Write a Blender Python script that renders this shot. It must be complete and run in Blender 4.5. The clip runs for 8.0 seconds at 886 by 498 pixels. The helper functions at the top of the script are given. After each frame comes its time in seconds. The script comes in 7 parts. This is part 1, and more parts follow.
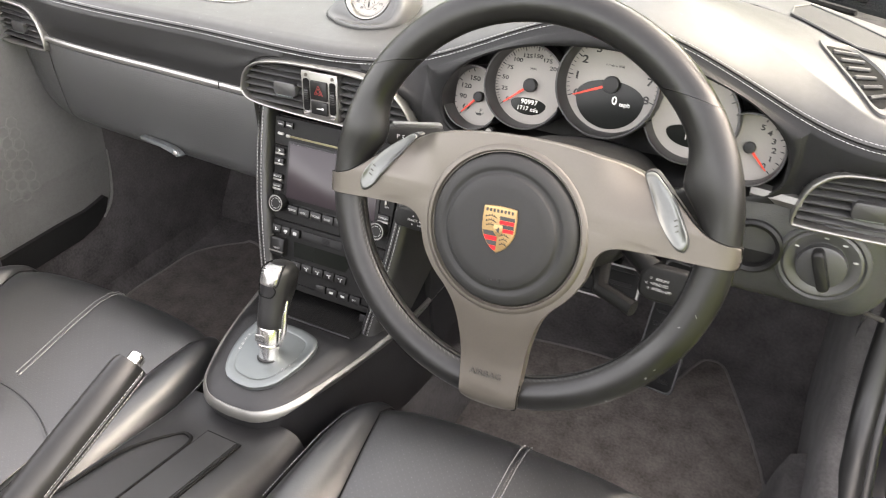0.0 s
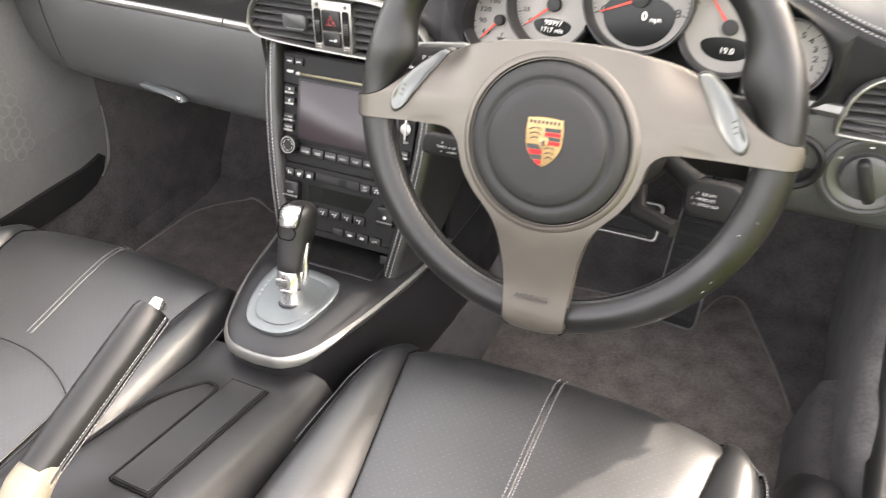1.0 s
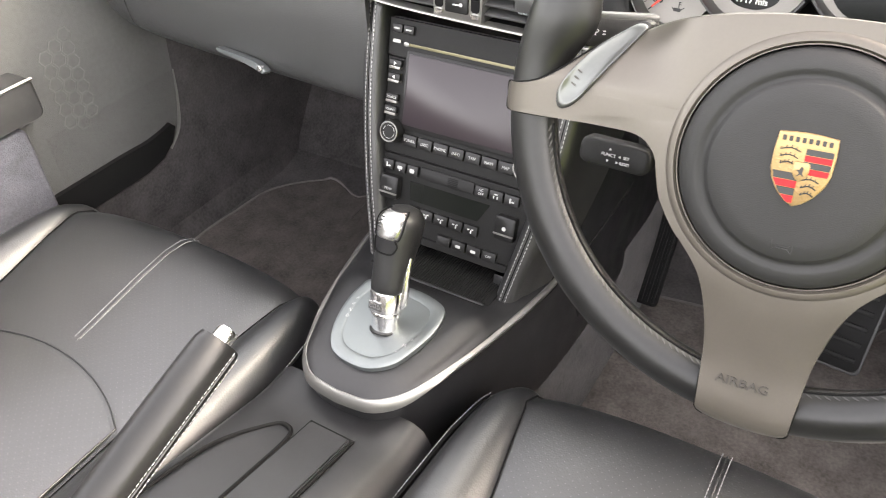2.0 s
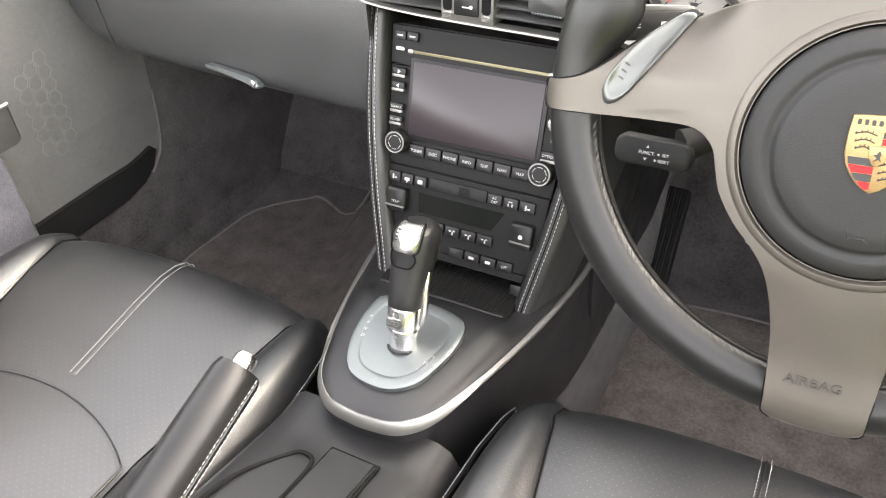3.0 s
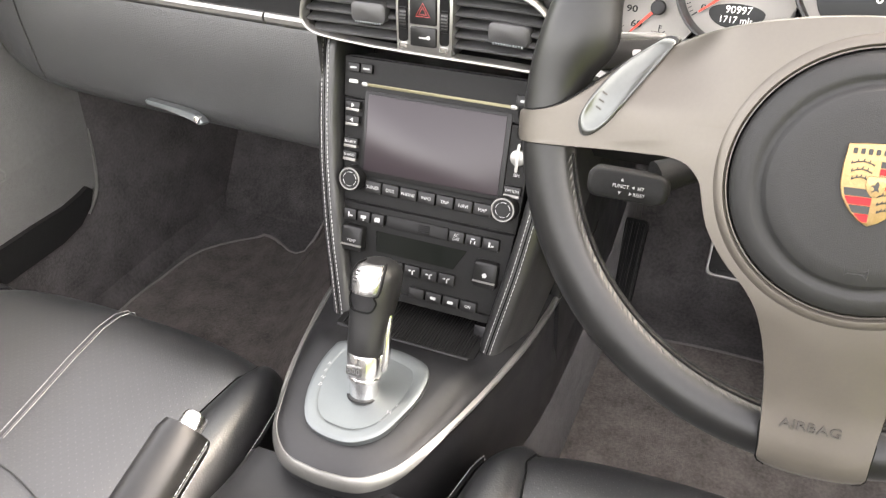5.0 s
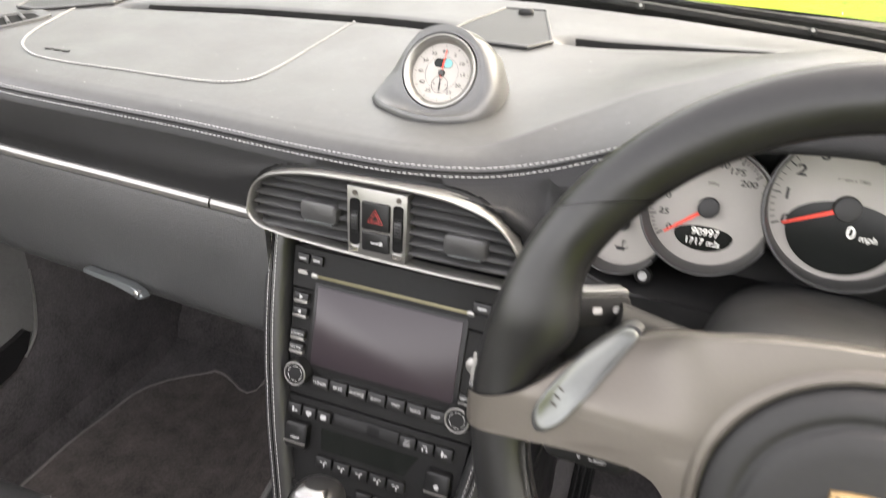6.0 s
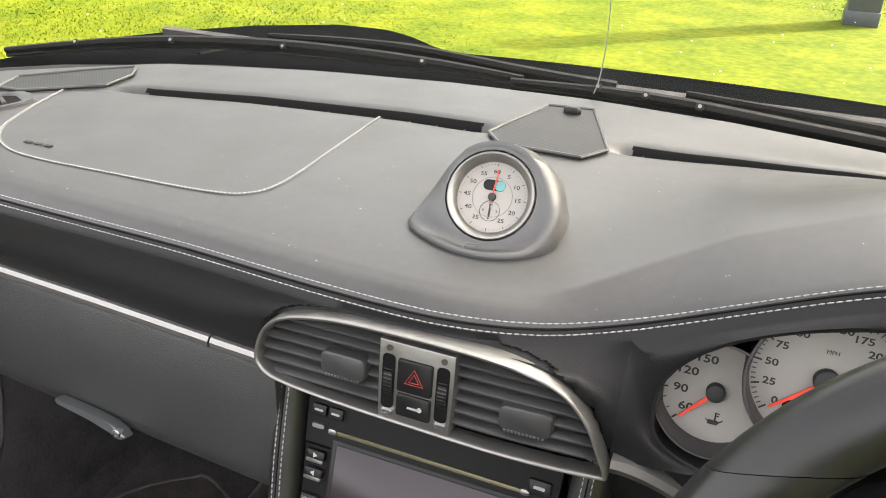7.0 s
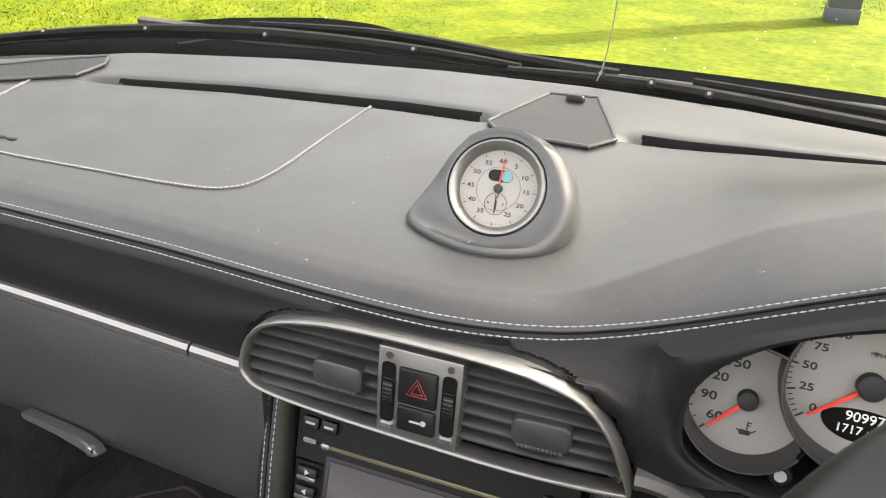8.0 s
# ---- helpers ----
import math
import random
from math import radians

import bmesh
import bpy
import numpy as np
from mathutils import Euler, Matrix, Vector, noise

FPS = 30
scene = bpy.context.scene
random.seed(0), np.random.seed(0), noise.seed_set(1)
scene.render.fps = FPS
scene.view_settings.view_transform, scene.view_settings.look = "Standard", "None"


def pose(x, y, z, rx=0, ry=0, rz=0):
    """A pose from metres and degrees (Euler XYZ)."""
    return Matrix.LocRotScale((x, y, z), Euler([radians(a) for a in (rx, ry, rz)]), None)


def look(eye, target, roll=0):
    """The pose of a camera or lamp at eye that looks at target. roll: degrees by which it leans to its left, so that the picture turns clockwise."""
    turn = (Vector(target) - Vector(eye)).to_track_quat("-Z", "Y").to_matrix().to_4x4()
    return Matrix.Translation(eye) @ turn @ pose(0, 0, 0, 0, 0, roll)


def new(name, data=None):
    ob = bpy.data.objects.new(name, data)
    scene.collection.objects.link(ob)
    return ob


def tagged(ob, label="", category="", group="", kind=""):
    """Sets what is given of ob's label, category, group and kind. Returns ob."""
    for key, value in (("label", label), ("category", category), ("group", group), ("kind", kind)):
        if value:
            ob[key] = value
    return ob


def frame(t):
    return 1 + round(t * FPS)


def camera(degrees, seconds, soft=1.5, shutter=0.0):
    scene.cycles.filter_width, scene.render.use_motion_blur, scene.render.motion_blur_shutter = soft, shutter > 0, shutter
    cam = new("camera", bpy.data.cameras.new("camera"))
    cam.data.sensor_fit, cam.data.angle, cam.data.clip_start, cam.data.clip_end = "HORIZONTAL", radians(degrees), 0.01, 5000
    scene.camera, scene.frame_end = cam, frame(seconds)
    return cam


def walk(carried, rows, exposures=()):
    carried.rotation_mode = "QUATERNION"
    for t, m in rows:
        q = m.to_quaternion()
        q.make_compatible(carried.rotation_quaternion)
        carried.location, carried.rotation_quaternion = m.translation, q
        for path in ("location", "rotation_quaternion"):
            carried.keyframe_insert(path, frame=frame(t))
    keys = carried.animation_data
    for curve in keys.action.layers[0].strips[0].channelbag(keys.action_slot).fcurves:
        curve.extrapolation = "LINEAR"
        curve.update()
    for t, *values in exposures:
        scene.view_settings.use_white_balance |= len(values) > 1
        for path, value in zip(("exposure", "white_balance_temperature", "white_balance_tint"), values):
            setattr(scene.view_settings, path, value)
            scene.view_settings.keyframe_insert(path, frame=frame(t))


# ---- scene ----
cam = camera(59.2, 8.0, soft=1.0, shutter=0.35)
PATH = [
    (0, (0.55, -0.713, 1.188), (-0.236, 0.728, 0.046), -1.5),
    (0.5, (0.561, -0.748, 1.188), (-0.161, 0.706, 0.02), -1.9),
    (0.8, (0.535, -0.739, 1.170), (-0.186, 0.690, -0.036), -2.7),
    (1, (0.507, -0.731, 1.14), (-0.23, 0.679, -0.072), -3.2),
    (1.5, (0.412, -0.65, 1.097), (-0.386, 0.692, -0.155), -3.8),
    (1.8, (0.376, -0.606, 1.074), (-0.474, 0.703, -0.186), -3.4),
    (2, (0.361, -0.602, 1.068), (-0.494, 0.688, -0.199), -3.6),
    (2.2, (0.358, -0.594, 1.061), (-0.512, 0.692, -0.200), -3.7),
    (3.3, (0.291, -0.613, 1.046), (-0.469, 0.765, -0.189), -4.2),
    (3.5, (0.286, -0.609, 1.042), (-0.463, 0.774, -0.194), -4.0),
    (4, (0.283, -0.603, 1.031), (-0.438, 0.795, -0.204), -3.8),
    (5.3, (0.281, -0.566, 1.034), (-0.393, 0.926, -0.115), -2.0),
    (5.5, (0.281, -0.545, 1.057), (-0.379, 0.969, -0.07), -1.5),
    (5.8, (0.275, -0.508, 1.095), (-0.374, 1.053, 0.020), -0.4),
    (6, (0.257, -0.489, 1.101), (-0.402, 1.104, 0.088), 0.3),
    (6.5, (0.177, -0.401, 1.101), (-0.486, 1.237, 0.165), 1.5),
    (7, (0.165, -0.383, 1.113), (-0.49, 1.275, 0.208), 2.0),
    (7.5, (0.16, -0.377, 1.106), (-0.475, 1.291, 0.203), 2.1),
    (8, (0.138, -0.349, 1.089), (-0.477, 1.327, 0.185), 2.1),
]
walk(cam, [(t, look(eye, target, roll)) for t, eye, target, roll in PATH], exposures=[(0.0, 4.1, 7800, 14), (1.0, 4.36, 7800, 14), (2.0, 4.4, 7800, 13), (4.0, 4.6, 7700, 12), (5.5, 4.4, 8000, 14), (6.0, 4.02, 7800, 14), (6.5, 3.6, 7700, 13), (8.0, 3.4, 7700, 13)])

# ---- sky, sun and exposure ----
SUN_AZ, SUN_EL = 45.0, 38.0     # degrees: clockwise from straight ahead (+y), above the horizon
world = bpy.data.worlds.new("sky")
scene.world = world
world.use_nodes = True
wn = world.node_tree
sky = wn.nodes.new("ShaderNodeTexSky")
sky.sky_type, sky.sun_disc = "NISHITA", False
sky.sun_elevation, sky.sun_rotation = radians(SUN_EL), radians(SUN_AZ)
sky.air_density, sky.dust_density, sky.ozone_density = 0.8, 3.0, 0.5
veil = wn.nodes.new("ShaderNodeHueSaturation")      # thin high cloud whitens the sky
veil.inputs["Saturation"].default_value = 0.4
wn.links.new(sky.outputs[0], veil.inputs["Color"])
wn.links.new(veil.outputs[0], wn.nodes["Background"].inputs[0])
wn.nodes["Background"].inputs[1].default_value = 0.15
sun = new("sun", bpy.data.lights.new("sun", "SUN"))
sun.data.energy, sun.data.angle, sun.data.color = 1.3, radians(0.55), (1.0, 0.98, 0.95)
_s = Vector((math.sin(radians(SUN_AZ)) * math.cos(radians(SUN_EL)), math.cos(radians(SUN_AZ)) * math.cos(radians(SUN_EL)), math.sin(radians(SUN_EL))))
sun.matrix_world = look(_s * 20, (0, 0, 0))


# ---- materials ----
def material(name, base, rough=0.5, metal=0.0, spot=0.0, scale=20.0, bump=0.0, bscale=400.0, spec=0.5, coat=0.0, rvar=0.0, grain="noise", worn=None, sheen=0.0, stretch=(1, 1, 1)):
    """A surface with colour variation at two sizes, uneven gloss and fine relief, in metres of the place."""
    m = bpy.data.materials.new(name)
    m.use_nodes = True
    nt = m.node_tree
    p = nt.nodes["Principled BSDF"]
    p.inputs["Metallic"].default_value = metal
    p.inputs["Roughness"].default_value = rough
    p.inputs["Specular IOR Level"].default_value = spec
    p.inputs["Coat Weight"].default_value = coat
    p.inputs["Coat Roughness"].default_value = 0.08
    if sheen:
        p.inputs["Sheen Weight"].default_value = sheen
        p.inputs["Sheen Roughness"].default_value = 0.5
    geo = nt.nodes.new("ShaderNodeNewGeometry")
    mp = nt.nodes.new("ShaderNodeMapping")
    mp.inputs["Scale"].default_value = stretch
    nt.links.new(geo.outputs["Position"], mp.inputs["Vector"])
    n1 = nt.nodes.new("ShaderNodeTexNoise")
    n1.inputs["Scale"].default_value, n1.inputs["Detail"].default_value = scale, 5.0
    n2 = nt.nodes.new("ShaderNodeTexNoise")
    n2.inputs["Scale"].default_value, n2.inputs["Detail"].default_value = scale * 9.3, 3.0
    for n in (n1, n2):
        nt.links.new(mp.outputs[0], n.inputs["Vector"])
    mean = nt.nodes.new("ShaderNodeMath")
    mean.operation = "MULTIPLY_ADD"
    nt.links.new(n2.outputs["Fac"], mean.inputs[0])
    mean.inputs[1].default_value = 0.45
    half = nt.nodes.new("ShaderNodeMath")
    half.operation = "MULTIPLY"
    nt.links.new(n1.outputs["Fac"], half.inputs[0])
    half.inputs[1].default_value = 0.55
    nt.links.new(half.outputs[0], mean.inputs[2])
    ramp = nt.nodes.new("ShaderNodeValToRGB")
    ramp.color_ramp.elements[0].position, ramp.color_ramp.elements[1].position = 0.3, 0.7
    low = tuple(c * (1 - spot) for c in base)
    high = tuple(min(1, c * (1 + spot)) for c in (worn or base))
    ramp.color_ramp.elements[0].color, ramp.color_ramp.elements[1].color = (*low, 1), (*high, 1)
    nt.links.new(mean.outputs[0], ramp.inputs[0])
    nt.links.new(ramp.outputs[0], p.inputs["Base Color"])
    if rvar:
        rr = nt.nodes.new("ShaderNodeMapRange")
        rr.inputs["From Min"].default_value, rr.inputs["From Max"].default_value = 0.3, 0.7
        rr.inputs["To Min"].default_value, rr.inputs["To Max"].default_value = rough - rvar, rough + rvar
        nt.links.new(n1.outputs["Fac"], rr.inputs["Value"])
        nt.links.new(rr.outputs[0], p.inputs["Roughness"])
    if bump:
        if grain == "leather":
            b = nt.nodes.new("ShaderNodeTexVoronoi")
            b.feature = "SMOOTH_F1"
            b.inputs["Scale"].default_value = bscale
            out = b.outputs["Distance"]
        else:
            b = nt.nodes.new("ShaderNodeTexNoise")
            b.inputs["Scale"].default_value, b.inputs["Detail"].default_value = bscale, 3.0
            out = b.outputs["Fac"]
        nt.links.new(mp.outputs[0], b.inputs["Vector"])
        bp = nt.nodes.new("ShaderNodeBump")
        bp.inputs["Strength"].default_value, bp.inputs["Distance"].default_value = bump, 0.001
        nt.links.new(out, bp.inputs["Height"])
        nt.links.new(bp.outputs[0], p.inputs["Normal"])
    return m


def perforated(m, pitch=0.0068, radius=0.00050, tone=(0.060, 0.060, 0.058)):
    """Staggered rows of small pin holes over a leather, in the x-y plane."""
    nt = m.node_tree
    p = nt.nodes["Principled BSDF"]
    geo = nt.nodes.new("ShaderNodeNewGeometry")
    sc = nt.nodes.new("ShaderNodeMapping")
    sc.inputs["Rotation"].default_value = (0, 0, radians(45))
    sc.inputs["Scale"].default_value = (1 / pitch, 1 / pitch, 0)
    nt.links.new(geo.outputs["Position"], sc.inputs["Vector"])
    v = nt.nodes.new("ShaderNodeTexVoronoi")
    v.voronoi_dimensions = "2D"
    v.inputs["Scale"].default_value, v.inputs["Randomness"].default_value = 1.0, 0.06
    nt.links.new(sc.outputs[0], v.inputs["Vector"])
    lt = nt.nodes.new("ShaderNodeMath")
    lt.operation = "LESS_THAN"
    lt.inputs[1].default_value = radius / pitch
    nt.links.new(v.outputs["Distance"], lt.inputs[0])
    mix = nt.nodes.new("ShaderNodeMix")
    mix.data_type = "RGBA"
    src = p.inputs["Base Color"].links[0].from_socket
    nt.links.new(lt.outputs[0], mix.inputs[0])
    nt.links.new(src, mix.inputs[6])
    mix.inputs[7].default_value = (*tone, 1)
    nt.links.new(mix.outputs[2], p.inputs["Base Color"])
    return m


def glow(name, colour, strength):
    m = bpy.data.materials.new(name)
    m.use_nodes = True
    p = m.node_tree.nodes["Principled BSDF"]
    p.inputs["Base Color"].default_value = (*colour, 1)
    p.inputs["Emission Color"].default_value = (*colour, 1)
    p.inputs["Emission Strength"].default_value = strength
    return m


def clear_glass(name, tint=(1, 1, 1), rough=0.0):
    m = bpy.data.materials.new(name)
    m.use_nodes = True
    nt = m.node_tree
    nt.nodes.remove(nt.nodes["Principled BSDF"])
    out = nt.nodes["Material Output"]
    g = nt.nodes.new("ShaderNodeBsdfGlossy")
    g.inputs["Roughness"].default_value = rough
    tr = nt.nodes.new("ShaderNodeBsdfTransparent")
    tr.inputs["Color"].default_value = (*tint, 1)
    fr = nt.nodes.new("ShaderNodeFresnel")
    fr.inputs["IOR"].default_value = 1.3
    mx = nt.nodes.new("ShaderNodeMixShader")
    nt.links.new(fr.outputs[0], mx.inputs[0])
    nt.links.new(tr.outputs[0], mx.inputs[1])
    nt.links.new(g.outputs[0], mx.inputs[2])
    nt.links.new(mx.outputs[0], out.inputs[0])
    return m


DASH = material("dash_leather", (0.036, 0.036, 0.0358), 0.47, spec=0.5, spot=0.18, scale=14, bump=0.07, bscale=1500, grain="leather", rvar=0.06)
# much darker than DASH: the shade on upright faces is put into the colour
DASHLOW = material("dash_panel_dark", (0.0095, 0.0095, 0.0098), 0.48, spec=0.2, spot=0.12, scale=16, bump=0.2, bscale=1100, grain="leather", rvar=0.05)
SEAT = perforated(material("seat_leather_perforated", (0.0125, 0.0130, 0.0138), 0.40, spec=0.85, spot=0.2, scale=12, bump=0.14, bscale=600, grain="leather", rvar=0.06))
SEATPLAIN = material("seat_leather", (0.0095, 0.0100, 0.0108), 0.36, spec=0.85, spot=0.22, scale=13, bump=0.14, bscale=600, grain="leather", rvar=0.06)
RIM = material("wheel_leather", (0.0065, 0.0065, 0.0065), 0.37, spec=0.36, spot=0.25, scale=30, bump=0.04, bscale=1600, grain="leather", rvar=0.08)
PAD = material("airbag_cover", (0.015, 0.015, 0.015), 0.55, spec=0.25, spot=0.1, scale=40, bump=0.2, bscale=1500)
PLASTIC = material("black_plastic", (0.009, 0.009, 0.009), 0.55, spec=0.18, spot=0.2, scale=40, bump=0.15, bscale=1400, rvar=0.05)
PLASTICSOFT = material("console_plastic", (0.0085, 0.0085, 0.0092), 0.40, spec=0.42, spot=0.25, scale=25, bump=0.12, bscale=1300, rvar=0.08)
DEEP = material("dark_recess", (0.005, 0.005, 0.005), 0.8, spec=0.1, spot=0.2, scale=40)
GLOVE = material("glove_box_vinyl", (0.037, 0.0376, 0.0376), 0.46, spec=0.6, spot=0.12, scale=16, bump=0.4, bscale=800, grain="leather", rvar=0.05)
RECESS = material("instrument_lining", (0.011, 0.011, 0.011), 0.55, spec=0.3, spot=0.2, scale=40)
DOORTRIM = material("door_trim_vinyl", (0.104, 0.104, 0.100), 0.5, spot=0.15, scale=16, bump=0.4, bscale=800, grain="leather", rvar=0.05)
CELL = material("speaker_cell_vinyl", (0.125, 0.125, 0.118), 0.55, spot=0.15, scale=40)
SPOKE = material("spoke_paint", (0.079, 0.070, 0.060), 0.38, metal=0.48, spot=0.05, scale=60, rvar=0.03)
SHIFT = material("shift_button_silver", (0.105, 0.109, 0.105), 0.34, metal=0.7, spot=0.05, scale=60)
GAUGEGREY = material("grey_mark", (0.10, 0.10, 0.10), 0.6)
SPOKEDARK = material("spoke_engraving", (0.040, 0.036, 0.032), 0.5, metal=0.4, spot=0.05, scale=60)
PILLAR = material("pillar_leather", (0.016, 0.016, 0.016), 0.34, spec=0.55, spot=0.2, scale=20, bump=0.12, bscale=1100, grain="leather", rvar=0.05)
KNOB = material("knob_leather", (0.010, 0.010, 0.010), 0.42, spec=0.45, spot=0.2, scale=30, bump=0.10, bscale=1400, grain="leather", rvar=0.06)
SILVER = material("satin_silver", (0.235, 0.230, 0.218), 0.38, metal=0.85, spot=0.06, scale=60, rvar=0.05)
CHROME = material("chrome", (0.78, 0.78, 0.78), 0.2, metal=1.0, spot=0.03, scale=80)
PLATE = material("shift_plate_satin", (0.138, 0.151, 0.153), 0.34, metal=0.7, spot=0.05, scale=80, rvar=0.05)
CARPET = material("carpet", (0.041, 0.038, 0.038), 0.95, spot=0.45, scale=22, bump=0.9, bscale=700, sheen=0.05, worn=(0.062, 0.057, 0.057))
KICK = material("side_carpet", (0.036, 0.0345, 0.0345), 0.95, spot=0.4, scale=24, bump=0.9, bscale=500, sheen=0.05, worn=(0.055, 0.052, 0.052))
# driver's mat: MATC made paler, the brighter skylight there put into its colour
MATPALE = material("pale_mat_carpet", (0.085, 0.073, 0.066), 0.95, spot=0.4, scale=26, bump=0.9, bscale=650, sheen=0.05, worn=(0.120, 0.104, 0.095))
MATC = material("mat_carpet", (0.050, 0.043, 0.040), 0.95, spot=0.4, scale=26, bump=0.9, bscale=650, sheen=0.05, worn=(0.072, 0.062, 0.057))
BINDING = material("mat_binding", (0.13, 0.12, 0.115), 0.8, spot=0.2, scale=80)
THREAD = material("grey_thread", (0.28, 0.28, 0.275), 0.7, spot=0.15, scale=200)
THREADDARK = material("dark_thread", (0.055, 0.055, 0.055), 0.9, spec=0.1, spot=0.15, scale=200)
PODM = material("clock_pod_plastic", (0.036, 0.036, 0.0355), 0.46, spec=0.9, spot=0.15, scale=40, bump=0.05, bscale=1500)
SATIN = material("polished_satin", (0.26, 0.26, 0.255), 0.22, metal=0.85, spot=0.03, scale=80)
POCKET = material("door_pocket_carpet", (0.075, 0.076, 0.088), 0.95, spot=0.4, scale=30, bump=0.9, bscale=500, sheen=0.1)
DIAL = material("dial_face", (0.285, 0.268, 0.247), 0.5, spec=0.3, spot=0.03, scale=60)
PRINT = material("dial_print", (0.012, 0.012, 0.012), 0.6)
NEEDLE = material("needle_red", (0.75, 0.045, 0.02), 0.45)
# the pinkish base colour stands for the reflection on the switched-off glass
SCREEN = material("screen_glass", (0.022, 0.0165, 0.0195), 0.28, spec=0.35)
LCD = material("lcd_window", (0.007, 0.008, 0.007), 0.2, spec=0.2)
BUTTON = material("button_black", (0.009, 0.009, 0.009), 0.40, spec=0.25, spot=0.2, scale=90, rvar=0.05)
WHITE = material("white_print", (0.33, 0.33, 0.325), 0.6)
DIGIT = glow("lcd_digit", (0.60, 0.61, 0.59), 0.06)
REDPRINT = material("red_print", (0.26, 0.02, 0.016), 0.5)
GOLD = material("crest_gold", (0.28, 0.185, 0.085), 0.40, metal=0.6, spot=0.15, scale=300, bump=0.3, bscale=900)
CRESTRED = material("crest_red", (0.42, 0.010, 0.014), 0.5, spec=0.2, spot=0.05, scale=300)
# bonnet: darker than PAINT and without gloss, standing for dark reflections
BONNET = material("black_paint_no_gloss", (0.005, 0.0055, 0.006), 0.6, spec=0.0, spot=0.3, scale=12)
PAINT = material("black_car_paint", (0.012, 0.012, 0.014), 0.22, spot=0.1, scale=20, coat=0.8)
RUBBER = material("black_rubber", (0.006, 0.006, 0.006), 0.7, spec=0.2, spot=0.3, scale=50, rvar=0.08)
SEALRUBBER = material("smooth_seal_rubber", (0.008, 0.008, 0.008), 0.42, spec=0.45, spot=0.3, scale=50, rvar=0.08)
HEADLINER = material("dark_headliner", (0.05, 0.05, 0.05), 0.95, spot=0.15, scale=40)
GRILLE = material("grille_mesh", (0.040, 0.040, 0.040), 0.5, spot=0.2, scale=60)
GLASS = clear_glass("windscreen_glass", (0.93, 0.97, 0.94))
CREAM = material("handbrake_boot_worn", (0.17, 0.15, 0.11), 0.6, spot=0.2, scale=60)
TEAL = material("clock_glint_teal", (0.10, 0.26, 0.26), 0.25)
POST = material("post_metal", (0.055, 0.058, 0.065), 0.5, spot=0.2, scale=10)
GRASSLAND = material("lawn_turf", (0.030, 0.075, 0.001), 0.9, spec=0.08, spot=0.25, scale=2.2, bump=0.5, bscale=40, worn=(0.105, 0.115, 0.006))
BLADE = material("grass_blade", (0.036, 0.080, 0.001), 0.8, spot=0.22, scale=2.2, spec=0.05, worn=(0.115, 0.125, 0.006))
PETAL = material("daisy_petal", (0.75, 0.75, 0.70), 0.6)


# ---- building helpers ----
def part(name, bm, mat, parent=None, label="", smooth=38):
    """Links a bmesh as one mesh object under a thing or a part."""
    me = bpy.data.meshes.new(name)
    bmesh.ops.recalc_face_normals(bm, faces=bm.faces)
    bm.to_mesh(me)
    bm.free()
    me.materials.append(mat)
    if smooth:
        me.shade_smooth()
        me.set_sharp_from_angle(angle=radians(smooth))
    ob = new(name, me)
    if parent is not None:
        ob.parent = parent
        ob.matrix_parent_inverse = parent.matrix_world.inverted()
    if label:
        tagged(ob, label=label)
    return ob


def thing(name, at, label, category, group="", kind=""):
    e = new(name)
    e.location = at
    bpy.context.view_layer.update()
    return tagged(e, label, category, group, kind)


def place(ob, m):
    """Moves a finished mesh object to the world pose m."""
    ob.data.transform(m)
    return ob


def loft(rows, ring=False, cap=False, loop=False):
    bm = bmesh.new()
    vs = [[bm.verts.new(p) for p in row] for row in rows]
    n = len(rows[0])
    pairs = list(zip(vs, vs[1:])) + ([(vs[-1], vs[0])] if loop else [])
    for a, b in pairs:
        for i in range(n if ring else n - 1):
            j = (i + 1) % n
            bm.faces.new((a[i], a[j], b[j], b[i]))
    if cap:
        bm.faces.new(vs[0][::-1])
        bm.faces.new(vs[-1])
    return bm


def thick(bm, d):
    """Gives a sheet the thickness d, along its normals."""
    bmesh.ops.recalc_face_normals(bm, faces=bm.faces)
    geom = bmesh.ops.solidify(bm, geom=bm.faces[:], thickness=d)
    return bm


def tube(path, rad, seg=10, closed=False, flat=1.0, normal=None):
    pts = [Vector(p) for p in path]
    n = len(pts)
    rows, up = [], Vector(normal) if normal else None
    for i, p in enumerate(pts):
        a = pts[(i - 1) % n] if closed or i else p
        b = pts[(i + 1) % n] if closed or i < n - 1 else p
        t = (b - a).normalized()
        if up is None:
            up = t.orthogonal().normalized()
        side = t.cross(up)
        if side.length < 1e-6:
            side = t.orthogonal()
        side.normalize()
        u = side.cross(t).normalized()
        if normal is None:
            up = u
        r = rad(i / max(1, n - 1)) if callable(rad) else rad
        rows.append([p + side * (math.cos(k * math.tau / seg) * r) + u * (math.sin(k * math.tau / seg) * r * flat) for k in range(seg)])
    return loft(rows, ring=True, cap=not closed, loop=closed)


